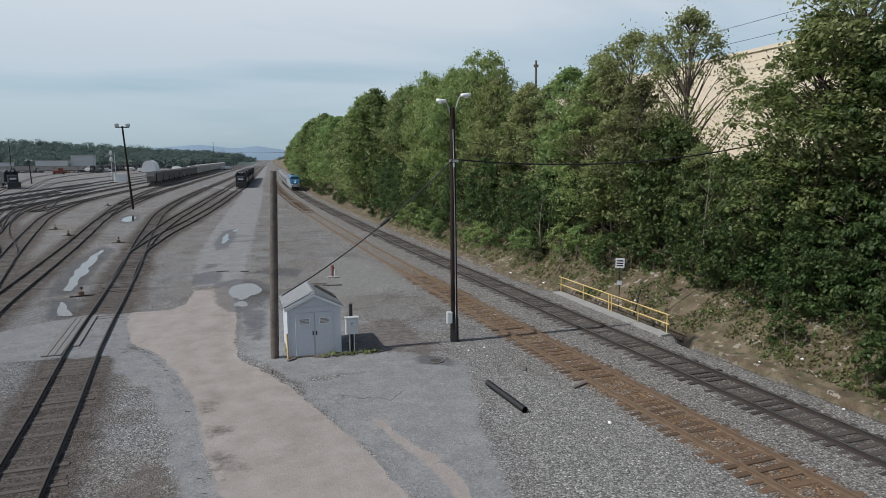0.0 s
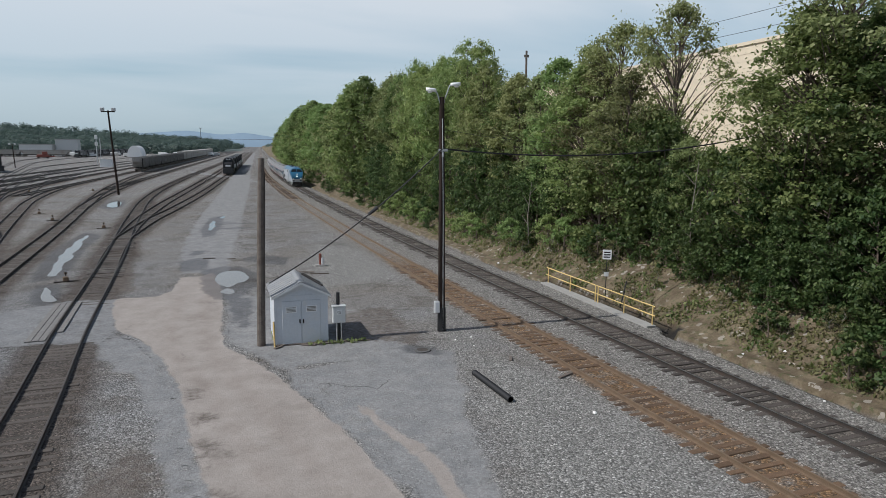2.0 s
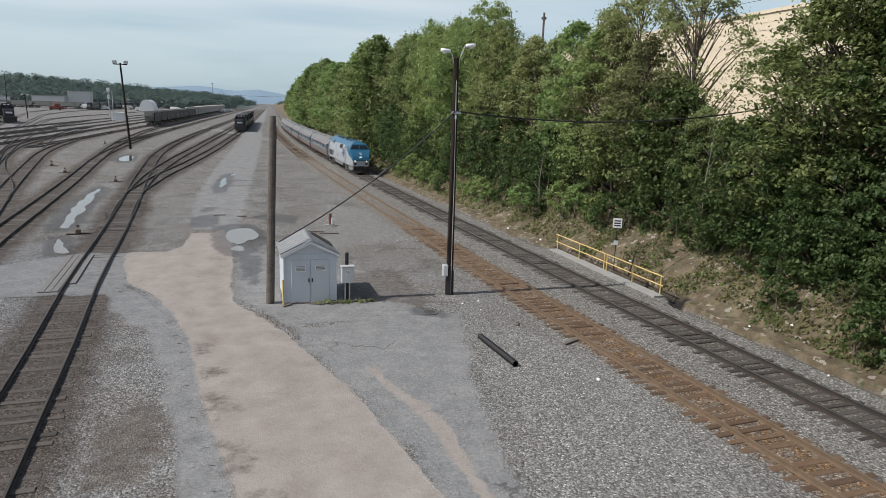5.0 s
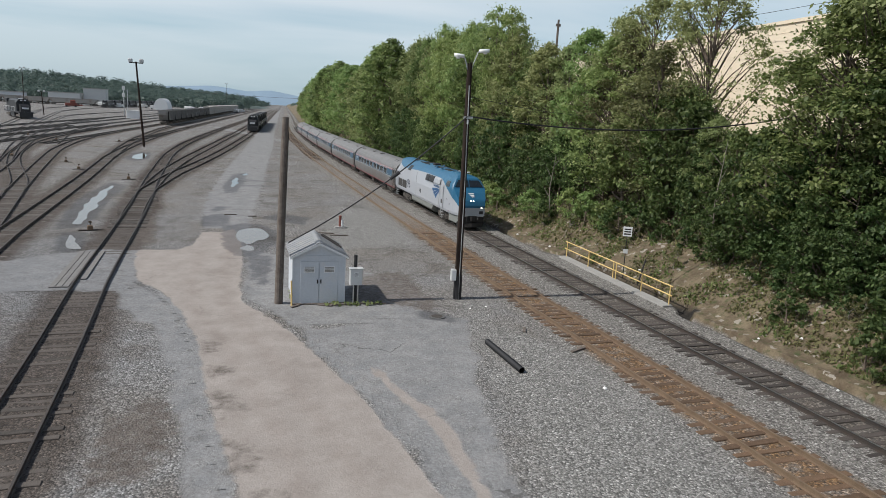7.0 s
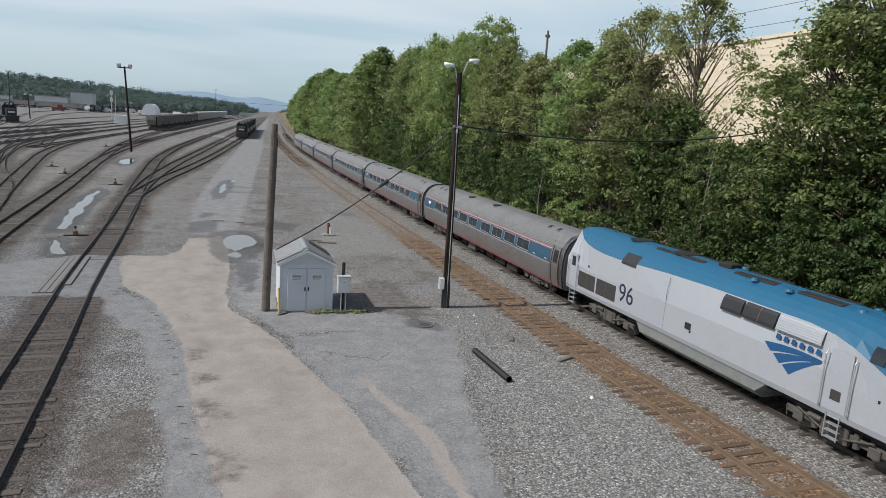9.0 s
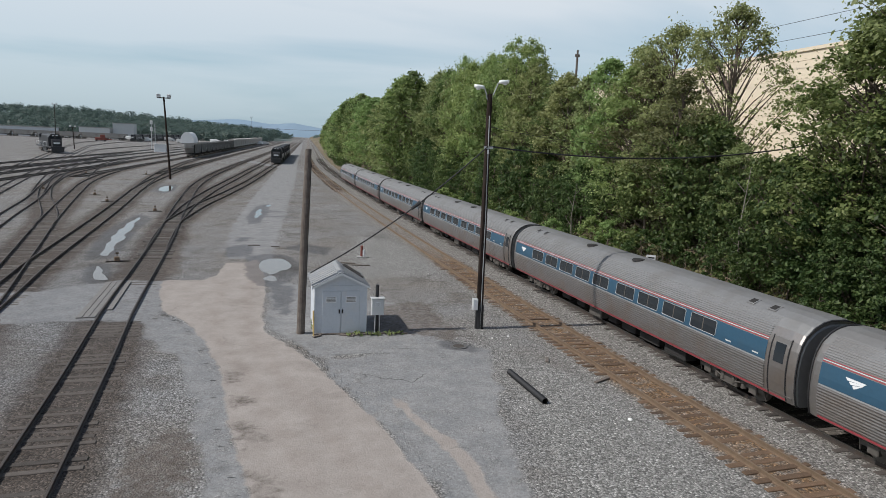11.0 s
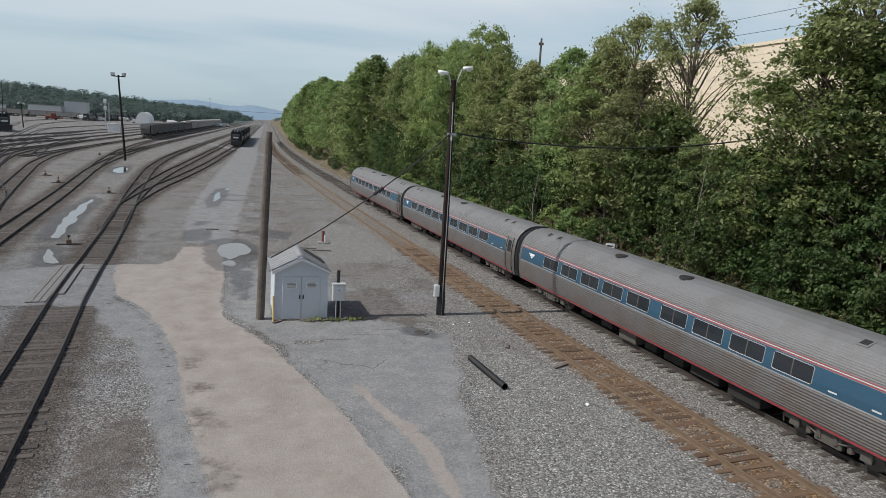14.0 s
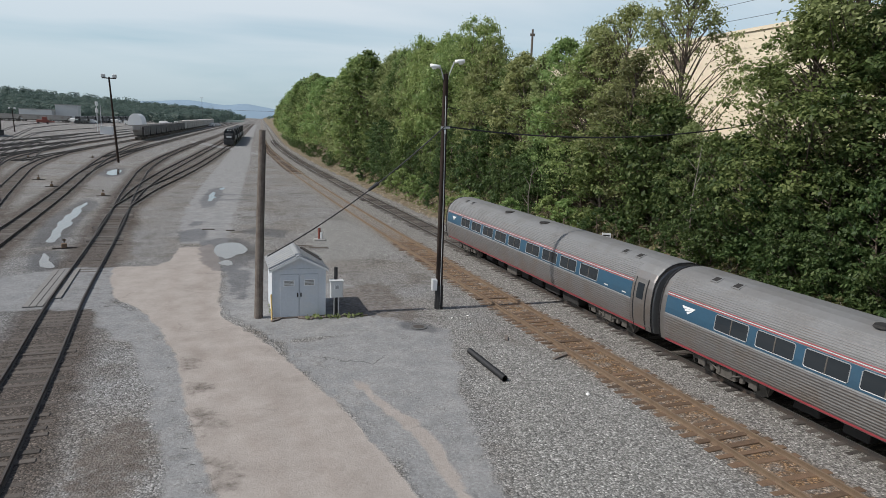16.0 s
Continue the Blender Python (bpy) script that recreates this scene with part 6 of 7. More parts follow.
def build_yard():
    yard_light(-25.96, 137.7, 15.6, -0.9, "tall leaning pole with two floodlights in the yard")
    yard_light(-93.2, 300, 9, -0.4, "far pole with floodlights in the yard")
    yard_light(-140, 420, 21, 0.0, "far dark mast at the edge of the yard")
    yard_light(-60, 760, 27, 0.0, "far dark mast near the end of the yard")
    # signal mast and white equipment box
    t = thing("signal_mast", "slim signal mast with white heads beside the tracks", "signal mast", pose(-72.4, 341.6, -0.1))
    part("mast", Shape().tube([(0, 0, 0), (0, 0, 13.5)], 0.2, 8), M_STEEL, t)
    for z in (9.5, 12.6):
        part("signal_head", Shape().box(-0.6, 0.6, -0.4, 0.4, z - 0.9, z + 0.9, bevel=0.15), M_GREYBOX, t)
    part("ladder", Shape().box(1.4, 1.7, -0.1, 0.1, 0, 12), M_STEEL, t)
    t = thing("equipment_hut", "white concrete equipment hut in the yard", "equipment hut", pose(-61.2, 305, -0.1))
    part("body", Shape().box(-2.4, 2.4, -1.5, 1.5, 0, 3.2, bevel=0.1), M_WHITE, t)
    part("roof", Shape().box(-2.6, 2.6, -1.7, 1.7, 3.2, 3.45, bevel=0.08), M_GREYBOX, t)
    build_hood_loco(-10.0, 226 + 10.5, -90, "diesel_locomotive", "black freight diesel locomotive with white nose stripe")
    for k in (1, 2, 3, 4):
        build_hood_loco(-9.8, 236.5 + 22 * k, -90, "diesel_locomotive", "black freight diesel locomotive coupled in a row")
    build_hood_loco(-88, 258, -62, "diesel_locomotive", "black freight diesel locomotive at the far side of the yard", 1.35)
    stored = build_hood_loco(-122.5, 528, -90, "diesel_locomotive", "black freight diesel locomotive stored in a far row")
    for k in range(1, 9):
        copy_thing(stored, pose(-122.5, 528 + 23.8 * k, 0.10, 0, 0, -90))
    hop = build_hopper(pose(-40.6, 258, 0.1, 0, 0, 90.6))
    for k in range(1, 9):
        copy_thing(hop, pose(-40.6 - 0.17 * k, 258 + 16 * k, 0.1, 0, 0, 90.6))
    for k in range(7):
        copy_thing(hop, pose(-142 - 16 * k, 547.6 + 1.6 * k, 0.1, 0, 0, 174.3))
    bx = build_hopper(pose(-42.2, 403, 0.1, 0, 0, 90.6), True)
    for k in range(1, 18):
        copy_thing(bx, pose(-42.2 - 0.17 * k, 403 + 16 * k, 0.1, 0, 0, 90.6))
    # far buildings and vehicles
    for x, y, w, d, h, mt, lb in ((-181, 640, 24, 14, 8.5, M_GREYBOX, "long pale industrial building"), (-160, 650, 17, 16, 13, M_STEEL, "tall grey industrial building with flat roof"), (-225, 600, 50, 14, 7, M_SIDING, "low pale warehouse beyond the yard")):
        t = thing("warehouse", lb, "warehouse", pose(x, y, -0.1, 0, 0, 5))
        part("wall", Shape().box(-w / 2, w / 2, -d / 2, d / 2, 0, h), mt, t)
        part("roof", Shape().box(-w / 2 - 0.5, w / 2 + 0.5, -d / 2 - 0.5, d / 2 + 0.5, h, h + 0.6), M_CONC, t)
        for k in range(int(w / 7)):
            xx = -w / 2 + 4 + 7 * k
            part("window", Shape().box(xx - 1.2, xx + 1.2, -d / 2 - 0.12, -d / 2, 2.2, 4.2), M_SKIRT, t)
    t = thing("storage_dome", "white rounded storage shed beyond the yard", "storage shed", pose(-91, 560, -0.1))
    part("shell", Shape().loft([[(5 * math.cos(a), y, 8.5 * math.sin(a) ** 0.8) for a in np.linspace(0, math.pi, 12)] for y in (-10, 10)]), M_WHITE, t)
    rng = random.Random(5)
    for k in range(26):
        x = -200 + rng.uniform(0, 165)
        t = thing("parked_vehicle", rng.choice(("white parked truck beyond the yard", "pale parked van beyond the yard")), "vehicle", pose(x, 545 + rng.uniform(0, 80), -0.1, 0, 0, rng.uniform(-20, 20)), group="vehicles beyond the yard")
        mt = rng.choice((M_WHITE, M_GREYBOX, M_STEEL, M_WHITE))
        part("body", Shape().box(-3.2, 3.2, -1.2, 1.2, 0.6, 3.0, bevel=0.2), mt, t)
        part("cab", Shape().box(3.2, 5.0, -1.1, 1.1, 0.6, 2.4, bevel=0.25), mt, t)
        for q in (-2, 4):
            part("wheel", Shape().tube([(q, -1.25, 0.5), (q, 1.25, 0.5)], 0.5, 10), M_BLACK, t)
    t = thing("loader", "red track machine standing in the yard", "track machine", pose(-133, 482, -0.1, 0, 0, 10))
    part("body", Shape().box(-4, 3, -1.4, 1.4, 0.8, 2.6, bevel=0.3), M_SIGNRED, t)
    part("cab", Shape().box(-1, 2, -1.3, 1.3, 2.6, 4.4, bevel=0.3), M_SIGNRED, t)
    part("boom", Shape().box(3, 6, -0.5, 0.5, 1.0, 1.8, bevel=0.2), M_SIGNRED, t)
    for q in (-3, 2):
        part("wheel", Shape().tube([(q, -1.5, 0.6), (q, 1.5, 0.6)], 0.6, 12), M_BLACK, t)


build_yard()


# ---- building above the bank ----
def build_cream_building():
    t = thing("warehouse", "large cream panelled warehouse above the wooded bank", "warehouse")
    x0, y0, y1, z0, z1 = 50, 14, 135, 6, 20.2
    part("wall", Shape().box(x0, x0 + 40, y0, y1, z0, z1), M_CREAM, t)
    for k in range(7):
        z = 8.2 + 1.85 * k
        part("seam", Shape().box(x0 - 0.03, x0, y0, y1, z, z + 0.05), M_CREAM, t)
    part("parapet", Shape().box(x0 - 0.15, x0 + 40.1, y0 - 0.15, y1 + 0.15, z1, z1 + 0.35), M_CREAM, t)


build_cream_building()


def build_high_wires():
    t = thing("utility_pole", "grey utility pole standing above the trees", "utility pole", pose(32.3, 80, land(32.3, 80)))
    part("pole", Shape().tube([(0, 0, 0), (0, 0, 21.2 - land(32.3, 80))], [0.2, 0.13], 8), M_POLE2, t)
    part("crossarm", Shape().box(-0.3, 0.3, -0.06, 0.06, 12.3, 12.6), M_POLE2, t)
    for z, s in ((22.4, 0.3), (21.0, 0.5)):
        cable("power_line", [(46.5, 95, z + 0.5), (46.5, 10, z)], 0.022, M_BLACK, "thin power line strung along the pale building", sag=s)


build_high_wires()


# ---- woods ----
def leaf_mesh(name, clumps, per, size, mat, rng, droop=0.25, fill=0.3, narrow=False, stray=0.55):
    """Leaves as small bent blades (or single narrow ones) in loose sprays round the clump centres (x, y, z, radius)."""
    g = np.random.RandomState(rng.randint(0, 10 ** 6))
    c = np.repeat(np.array(clumps), per, axis=0)
    n = len(c)
    d = g.normal(size=(n, 3))
    d /= np.linalg.norm(d, axis=1)[:, None]
    r = c[:, 3] * (fill + (1 - fill) * np.abs(g.normal(size=n)) * 0.95)
    p = c[:, :3] + d * r[:, None] * np.array([1.12, 1.12, 0.7])
    nrm = d * 0.7 + g.normal(size=(n, 3)) * stray + np.array([0, 0, 0.55])
    nrm /= np.linalg.norm(nrm, axis=1)[:, None]
    a = np.cross(nrm, g.normal(size=(n, 3)))
    a /= np.linalg.norm(a, axis=1)[:, None]
    a[:, 2] -= droop
    b = np.cross(nrm, a)
    s = size * (0.55 + 0.9 * g.rand(n))[:, None]
    q = 3 if narrow else 4
    v = np.empty((n, q, 3))
    v[:, 0] = p - a * s * 0.5
    v[:, 1] = p + b * s * (0.34 if narrow else 0.28) + nrm * s * 0.06
    v[:, 2] = p + a * s * 0.5
    if not narrow:
        v[:, 3] = p - b * s * 0.28 + nrm * s * 0.06
    me = bpy.data.meshes.new(name)
    me.vertices.add(q * n)
    me.vertices.foreach_set("co", v.ravel())
    me.loops.add(q * n)
    me.loops.foreach_set("vertex_index", np.arange(q * n))
    me.polygons.add(n)
    me.polygons.foreach_set("loop_start", np.arange(0, q * n, q))
    me.update(calc_edges=True)
    me.materials.append(mat)
    return me


def build_tree(h, spread_, n_clumps, per, size, leaf, bark, seed, low=0.12, sparse=0.0, label="", category="tree", narrow=False, clump=1.0, rise=1.0):
    """Trunk with limbs, and a crown of leaf sprays carried by them. Stands at the origin."""
    rng = random.Random(seed)
    t = thing("tree", label or "leafy deciduous tree on the bank", category, group="trees on the bank")
    s = Shape()
    r0 = h * 0.011 + 0.05
    bend = [Vector((0, 0, -1.0))]
    for k in range(1, 8):
        f = k / 7
        bend.append(Vector((0.5 * noise.noise(Vector((seed, f * 2, 0))), 0.5 * noise.noise(Vector((seed, f * 2, 7))), 0)) * f * 2 + Vector((0, 0, h * 0.9 * f)))
    s.tube(bend, [r0 * (1 - 0.85 * k / 7) for k in range(8)], 7)
    clumps = []
    tries = 0
    while len(clumps) < n_clumps and tries < 4000:
        tries += 1
        f = rng.random() ** 0.85
        z = h * (low + (1 - low) * f)
        # crown outline: widest low in the middle, uneven
        prof = math.sin(math.pi * min(1, (f * 0.86 + 0.14)) ** 0.9) ** 0.6
        a = rng.uniform(0, 2 * math.pi)
        lim = spread_ * prof * (0.8 + 0.45 * noise.noise(Vector((math.cos(a) * 1.3, math.sin(a) * 1.3, z * 0.25 + seed))))
        r = lim * math.sqrt(rng.uniform(0.42, 1))
        cr = clump * rng.uniform(0.5, 1.15) * (0.66 + 0.5 * (1 - f)) * spread_ / 4.2
        p = Vector((r * math.cos(a), r * math.sin(a), z - cr * 0.4))
        if sparse and noise.noise(p * 0.35 + Vector((seed, 0, 0))) < sparse - 0.6:
            continue
        clumps.append((*p, cr))
        if rng.random() < (0.22 if narrow else 0.55):
            zz = max(0.5, z - r * rng.uniform(0.6, 1.1) * rise)
            k = min(6, int(zz / (h * 0.9) * 7))
            base = bend[k] + (bend[k + 1] - bend[k]) * (zz / (h * 0.9) * 7 - k)
            mid = base.lerp(p, 0.55) + Vector((0, 0, -0.075 * r * (1 if rise == 1 else -1)))
            s.tube([base, mid, p], [r0 * 0.32, r0 * 0.2, 0.012], 3, caps=False)
    # leading shoots that stand out of the crown
    for k in range(int(n_clumps / 5)):
        a, f = rng.uniform(0, 2 * math.pi), rng.uniform(0.5, 1.03)
        z = h * (low + (1 - low) * f)
        rr = spread_ * max(0.0, math.sin(math.pi * min(1, f * 0.86 + 0.14) ** 0.9)) ** 0.6 * rng.uniform(0.75, 1.04)
        p = Vector((rr * math.cos(a), rr * math.sin(a), z + rng.uniform(-0.05, 0.0) * h))
        clumps.append((*p, spread_ * rng.uniform(0.08, 0.16)))
        s.tube([Vector((p.x * 0.6, p.y * 0.6, p.z - 0.8)), p], [0.03, 0.01], 3, caps=False)
    part("trunk", s, bark, t, smooth=True)
    part("crown", leaf_mesh("crown", clumps, per, size, leaf, rng, narrow=narrow), None, t)
    return t


def place(proto, x, y, sc, rz, sx=1.0):
    ob = copy_thing(proto, pose(x, y, land(x, y) - 0.2, 0, 0, rz))
    ob.scale = (sc * sx, sc * sx, sc)
    return ob


# height of the tree tops above the rails along the bank, for the front row and for the row behind it
TOPS = [(0, 17.5), (26, 17.4), (29, 17), (30.5, 15.5), (32, 12.5), (33.2, 10), (36, 9.8), (37.2, 11), (39, 12.2), (42, 13.4), (46, 14.4), (50, 16.6), (53, 17.9), (57, 17.4), (62, 16.9), (68, 17.4), (72, 20.4), (78, 20.5), (88, 20.5), (94, 21.5), (103, 21.6), (121, 21.3), (141, 20.6), (162, 19.8), (206, 22.9), (270, 21.2), (500, 18.4), (700, 17)]
TOPS2 = [(0, 17), (33, 16.8), (36, 15.5), (38, 12), (40, 9.5), (43, 9.5), (47, 11), (53, 14.5), (62, 16.5), (75, 17.5), (85, 19.5), (120, 21), (400, 18), (700, 17)]


def build_woods():
    rng = random.Random(3)
    near = [
        build_tree(15, 4.2, 210, 66, 0.25, M_LEAF, M_BARK, 1, label="dense dark green deciduous tree on the bank", clump=0.8),
        build_tree(15, 4.0, 175, 66, 0.24, M_LEAF2, M_BARK, 2, label="olive green deciduous tree on the bank", sparse=0.4, clump=0.8),
        build_tree(15, 4.4, 210, 66, 0.26, M_LEAF, M_BARK, 3, label="broad leafy tree on the bank", clump=0.8),
        build_tree(15, 4.0, 180, 66, 0.24, M_LEAF3, M_BARK, 5, label="light green leafy tree on the bank", sparse=0.34, clump=0.8),
    ]
    close = [build_tree(15, 4.3, 240, 84, 0.22, M_LEAFDEEP_SHADED, M_BARK, 51, label="dense green deciduous tree close to the line", clump=0.8),
             build_tree(15, 4.2, 230, 84, 0.21, M_LEAF, M_BARK, 52, label="olive green deciduous tree close to the line", clump=0.8)]
    open_tree = build_tree(15, 4.6, 150, 46, 0.21, M_LEAF2, M_BARK, 4, sparse=0.45, low=0.38, rise=1.9, label="open crowned tree with bare limbs showing", clump=0.75)
    thin = build_tree(15, 4.2, 120, 50, 0.27, M_LEAF3, M_BARK, 9, sparse=0.45, low=0.4, label="light green tree with a thin open crown", clump=0.75, narrow=True)
    dry = build_tree(15, 3.8, 130, 56, 0.21, M_LEAFDRY, M_BARK, 8, sparse=0.45, low=0.15, rise=2.2, label="thin brownish tree with sparse leaves", clump=0.8)
    shrub = [build_tree(7, 3.0, 84, 60, 0.24, M_LEAFDEEP_SHADED, M_BARK, 31, low=0.0, label="tall leafy shrub on the slope", category="shrub", clump=0.85),
             build_tree(7, 2.8, 80, 60, 0.23, M_LEAF, M_BARK, 32, low=0.0, sparse=0.3, label="olive leafy shrub on the slope", category="shrub", clump=0.85)]
    far = [build_tree(15, 4.4, 150, 36, 0.50, M_LEAF, M_BARK, 41, low=0.02, label="green tree in the long wood beside the line", narrow=True, clump=0.75),
           build_tree(15, 4.2, 150, 36, 0.49, M_LEAF3, M_BARK, 42, low=0.02, label="light green tree in the long wood beside the line", narrow=True, clump=0.75),
           build_tree(15, 4.2, 146, 36, 0.49, M_LEAF2, M_BARK, 43, low=0.02, label="olive tree in the long wood beside the line", narrow=True, clump=0.75)]
    mid = [build_tree(15, 4.3, 210, 56, 0.35, M_LEAF, M_BARK, 61, low=0.05, label="green tree in the wood beside the line", narrow=True, clump=0.75),
           build_tree(15, 4.1, 205, 56, 0.345, M_LEAF3, M_BARK, 62, low=0.05, label="light green tree in the wood beside the line", narrow=True, clump=0.75),
           build_tree(15, 4.1, 200, 56, 0.345, M_LEAF2, M_BARK, 63, low=0.05, label="olive tree in the wood beside the line", narrow=True, clump=0.75)]
    bush = build_tree(3.0, 1.7, 22, 70, 0.23, M_LEAFDEEP_SHADED, M_BARK, 21, low=0.0, label="low dense bush at the foot of the bank", category="bush")
    bush2 = build_tree(3.0, 1.6, 22, 80, 0.2, M_LEAF3, M_BARK, 22, low=0.0, label="bright green bush at the foot of the bank", category="bush")
    twigs = build_tree(3.2, 1.4, 16, 50, 0.16, M_LEAFDRY, M_BARK_PALE, 23, low=0.1, label="dry brown brush on the slope", category="brush")
    protos = near + close + shrub + far + mid + [bush, bush2, open_tree, thin, dry, twigs]

    def stand(proto, x, y, top, rz, sx):
        sc = (top - 0.9 - land(x, y) + 0.2) / 15
        return place(proto, x, y, sc, rz, sx / max(0.75, sc) if sc < 0.9 else sx)
    # front row along the bank
    y = 12.0
    while y < 120:
        x = toe_x(y) + rng.uniform(6.2, 8.2)
        top = lerp_tab(TOPS, y) + rng.uniform(-0.8, 0.4)
        k = rng.choice((0, 2, 0, 2, 1)) if y < 32 else rng.choice((1, 3, 1, 2, 3, 3) if y < 66 else (0, 3, 2, 3, 3))
        pick = close[rng.choice((0, 1, 1))] if y < 36 else near[k]
        if y > 66:
            pick = mid[rng.choice((1, 2, 1, 2, 0))]
        stand(pick, x, y, top, rng.uniform(0, 360), rng.uniform(0.92, 1.12))
        y += rng.uniform(3.6, 4.8)
    # the open crowned trees in front of the pale building, and thin brown ones
    stand(open_tree, toe_x(42.5) + 9.0, 42.5, 20.2, 40, 1.0)
    stand(open_tree, toe_x(47.5) + 8.0, 47.5, 19.6, 150, 1.0)
    stand(open_tree, toe_x(52) + 8.5, 52.5, 18.8, 265, 1.0)
    stand(dry, toe_x(44) + 6, 43, 15.5, 220, 1.0)
    stand(dry, toe_x(49) + 7, 49, 17.0, 20, 1.0)
    # light thin crowns that rise above the wood
    for y, top, rz in ((71.5, 21.6, 10), (75.5, 22.2, 130), (84, 21.4, 250), (96, 22.4, 60)):
        stand(thin, toe_x(y) + 6.5, y, top, rz, 0.8)
    stand(open_tree, toe_x(27) + 7, 27.5, 19.5, 70, 1.1)
    # row behind
    y = 16.0
    while y < 120:
        x = toe_x(y) + rng.uniform(12, 14.5)
        stand(far[rng.choice((0, 1, 2))], x, y, lerp_tab(TOPS2, y) + rng.uniform(-1.2, 0.3), rng.uniform(0, 360), rng.uniform(1.05, 1.25))
        y += rng.uniform(5.5, 7.5)
    # lower layer that closes the edge of the wood down to the slope
    y = 6.0
    while y < 120:
        e = lerp_tab([(0, 4.4), (22, 4.2), (30, 5.2), (40, 5.4), (50, 5.0), (60, 4.6), (90, 4.0), (200, 3.6)], y) + rng.uniform(-0.3, 0.8)
        x = toe_x(y) + e
        place(shrub[rng.choice((0, 0, 1))], x, y, rng.uniform(0.7, 1.15), rng.uniform(0, 360), rng.uniform(0.85, 1.05))
        if y < 33:
            place(shrub[0], x - rng.uniform(0.2, 1.0), y + rng.uniform(0.6, 1.4), rng.uniform(0.55, 0.8), rng.uniform(0, 360), rng.uniform(0.9, 1.1))
        y += rng.uniform(2.2, 3.2)
    y = 118
    while y < 520:
        for e, dz in ((rng.uniform(3.6, 5.5), 0), (rng.uniform(9, 12), 0)):
            x = toe_x(y) + e
            stand(far[rng.choice((0, 1, 1, 2))], x, y, lerp_tab(TOPS, y) + rng.uniform(-2.2, 0.6), rng.uniform(0, 360), rng.uniform(1.0, 1.3))
        y += rng.uniform(4.5, 7) * (1 if y < 260 else 1.7)
    # bushes and brush at the foot
    y = 14.0
    while y < 330:
        e = lerp_tab([(0, 2.0), (20, 2.2), (26, 3.6), (34, 4.2), (44, 3.6), (50, 2.2), (60, 1.7), (90, 1.5), (400, 1.5)], y) + rng.uniform(-0.4, 0.9)
        b = bush2 if 44 < y < 90 and rng.random() < 0.65 else bush
        place(b, toe_x(y) + e, y, rng.uniform(0.4, 0.95), rng.uniform(0, 360), rng.uniform(0.9, 1.2))
        y += rng.uniform(1.5, 2.6) * (1 if y < 100 else 2.2)
    for k in range(34):
        y = rng.uniform(20, 66)
        place(twigs, toe_x(y) + rng.uniform(1.6, 4.2), y, rng.uniform(0.25, 0.6), rng.uniform(0, 360))
    place(bush, toe_x(20.6) + 0.9, 20.6, 0.75, 30)
    place(bush, toe_x(25.3) + 1.6, 25.4, 0.6, 80)
    # pale sapling stems in front of the wood
    for x, y, h in ((24.2, 33.5, 7.0), (21.3, 51.1, 5.5)):
        t = thing("sapling", "slim pale bare sapling stem at the edge of the wood", "sapling", pose(x, y, land(x, y)), group="saplings")
        part("trunk", Shape().tube([(0, 0, -0.3), (-0.15, 0.1, h * 0.5), (0.1, 0, h)], [0.05, 0.04, 0.015], 7), M_BARK_PALE, t)
        for k in range(4):
            z = h * (0.35 + 0.15 * k)
            part("branch", Shape().tube([(-0.08, 0.05, z), (rng.uniform(-0.9, 0.9), rng.uniform(-0.6, 0.6), z + 0.8)], [0.03, 0.008], 5), M_BARK_PALE, t)
    for p in protos:
        for o in list(p.children_recursive):
            bpy.data.objects.remove(o)
        bpy.data.objects.remove(p)


def build_weeds():
    """Grass tufts and dead stalks on the slope, as one cover."""
    g = np.random.RandomState(4)
    for nm, mat, n, size, lab in (("weeds", M_LEAF, 6500, 0.17, "low green weeds on the bank"), ("dry_grass", M_LEAFDRY, 12000, 0.17, "dry grass and dead stalks on the bank")):
        pts = []
        while len(pts) < n:
            y = 12 + 100 * g.rand() ** 1.6
            e = 0.5 + 5.5 * g.rand()
            x = toe_x(y) + e
            q = noise.noise(Vector((x * 0.5, y * 0.5, 2.0 if nm == "weeds" else 8.0)))
            if q < (0.12 if nm == "weeds" and not 44 < y < 90 else -0.1):
                continue
            pts.append((x, y, land(x, y) + 0.05, 0.12))
        me = leaf_mesh(nm, pts, 2, size, mat, random.Random(2), droop=-0.5)
        tagged(part(nm, me, None), lab, "weeds", kind="stuff")


build_weeds()
build_debris()
build_woods()


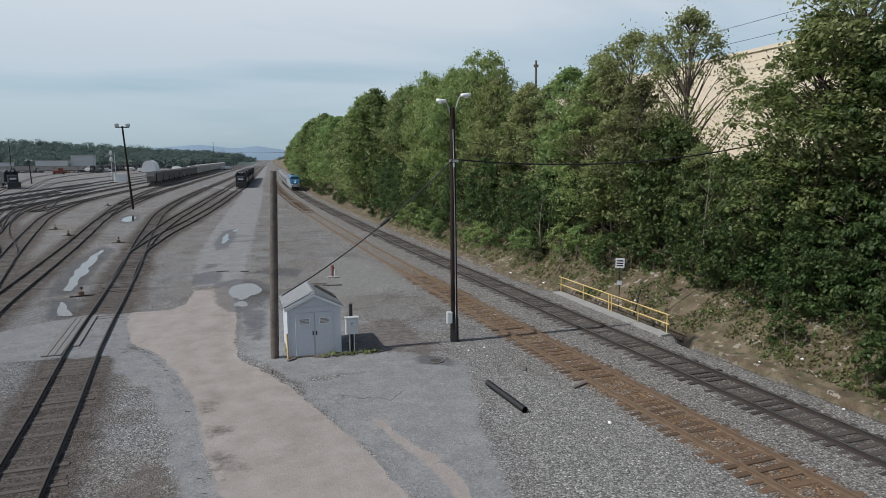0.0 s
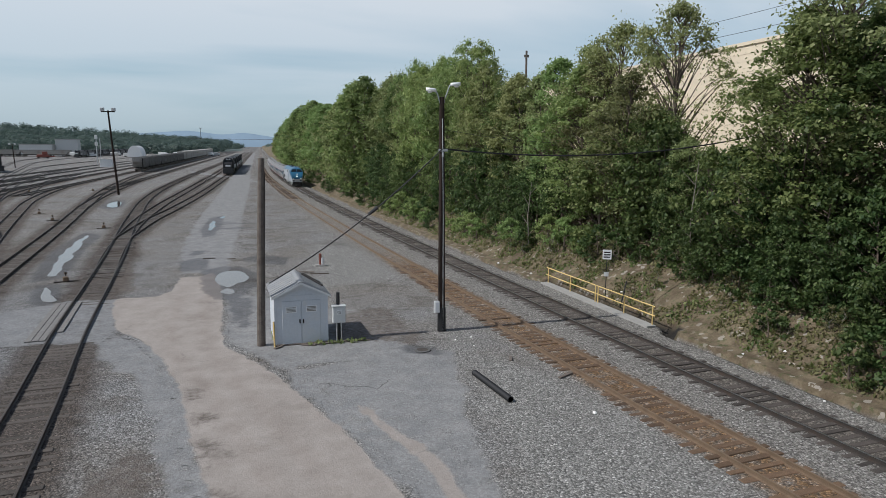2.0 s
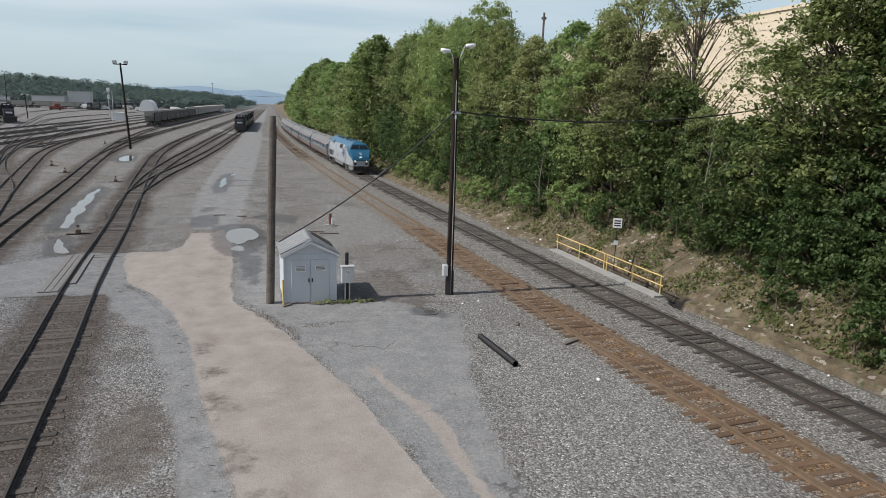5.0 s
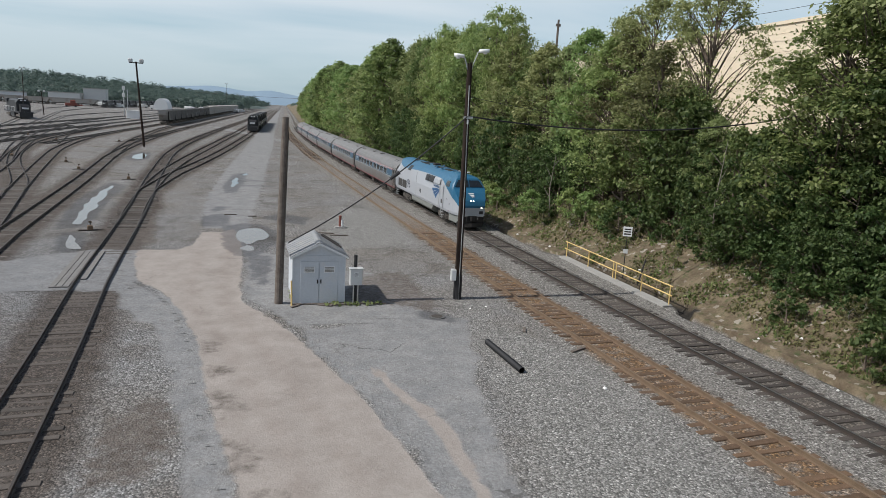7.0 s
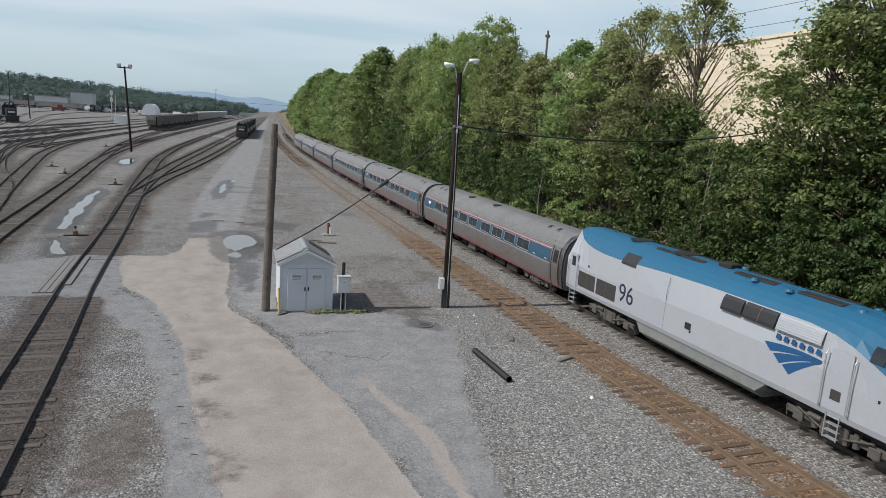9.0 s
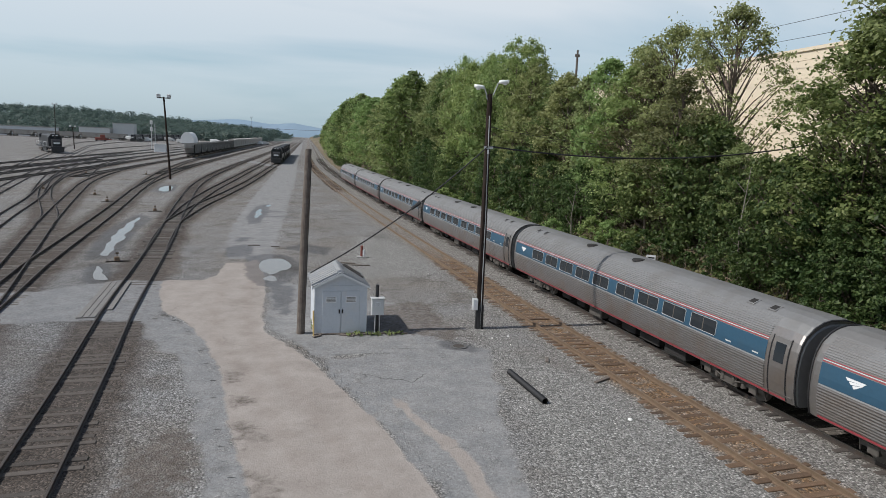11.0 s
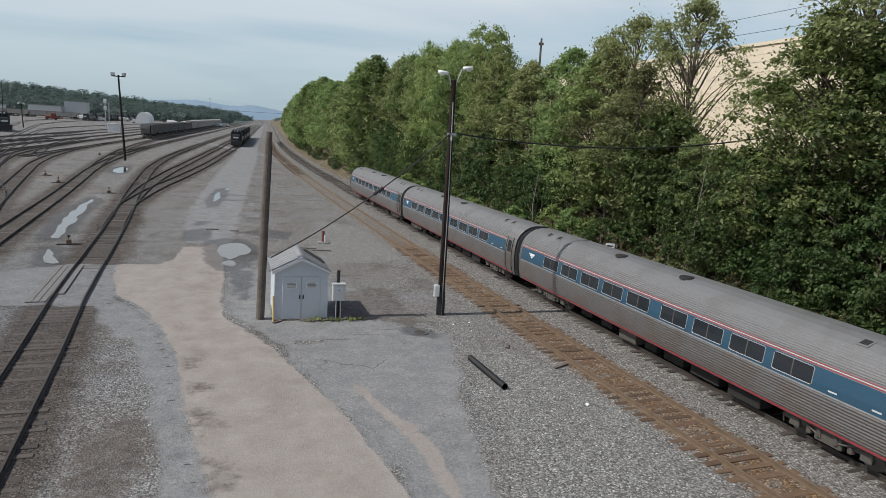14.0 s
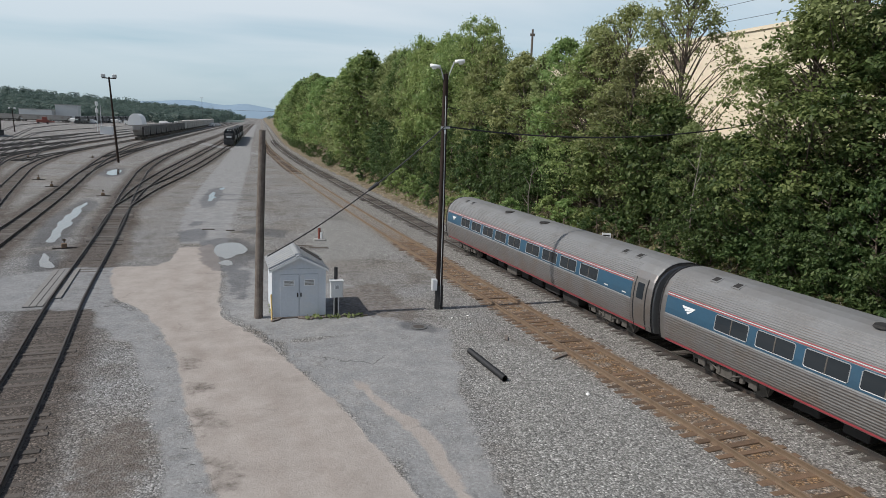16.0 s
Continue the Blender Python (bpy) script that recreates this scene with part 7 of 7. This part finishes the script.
# ---- distance ----
def ridge(name, x0, x1, y, prof, mat, label, depth=400):
    s = Shape()
    xs = np.linspace(x0, x1, 90)
    rows = [[], [], []]
    for x in xs:
        f = (x - x0) / (x1 - x0)
        hh = prof(f, x)
        rows[0].append((x, y - depth * 0.5, -1)); rows[1].append((x, y, hh)); rows[2].append((x, y + depth, -1))
    s.loft(rows, close=False)
    return tagged(part(name, s, mat, smooth=True), label, "hills", kind="structure")


def build_distance():
    ridge("backdrop_ridge", -3200, 1200, 4450, lambda f, x: 66 + 26 * math.exp(-((x + 450) / 220) ** 2) + 18 * math.exp(-((x + 85) / 90) ** 2) + 10 * math.exp(-((x + 1300) / 500) ** 2) - 60 * min(1, max(0, (x - 20) / 400)) + 8 * noise.noise(Vector((x * 0.006, 1, 0))), M_RIDGE_HAZE, "far wooded ridge on the horizon, coloured haze blue")
    ridge("backdrop_hill", -2400, -30, 1180, lambda f, x: max(0, 24 * min(1, max(0, (-x - 40) / 300)) ** 0.7 + 3 * noise.noise(Vector((x * 0.01, 2, 0)))), M_HILL_HAZE, "low wooded hill beyond the yard", depth=500)
    rng = random.Random(9)
    clumps = []
    for k in range(3400):
        x = -rng.uniform(45, 900)
        d = rng.uniform(0, 1)
        y = 720 + 450 * d
        base = (5 + 25 * min(1, max(0, (-x - 20) / 330)) ** 0.8) * d
        clumps.append((x, y, base + rng.uniform(2, 8), rng.uniform(3.5, 7.5)))
    tagged(part("far_woods", leaf_mesh("far_woods", clumps, 44, 3.6, M_FAR_HAZE, rng, droop=0.0, fill=0.75, narrow=True, stray=0.12), None), "distant woods on the low hill, green tinted with haze", "woods", kind="stuff")
    clumps = []
    for k in range(800):
        x = rng.uniform(-520, 60)
        if abs(x + 12) < 34:
            continue
        clumps.append((x, rng.uniform(1500, 2200), rng.uniform(2, 10), rng.uniform(6, 11)))
    tagged(part("far_woods", leaf_mesh("far_woods", clumps, 50, 4.6, M_FAR_HAZE, rng, droop=0.0, fill=0.75, narrow=True, stray=0.12), None), "distant woods at the end of the yard, green tinted with haze", "woods", kind="stuff")


build_distance()

motions()
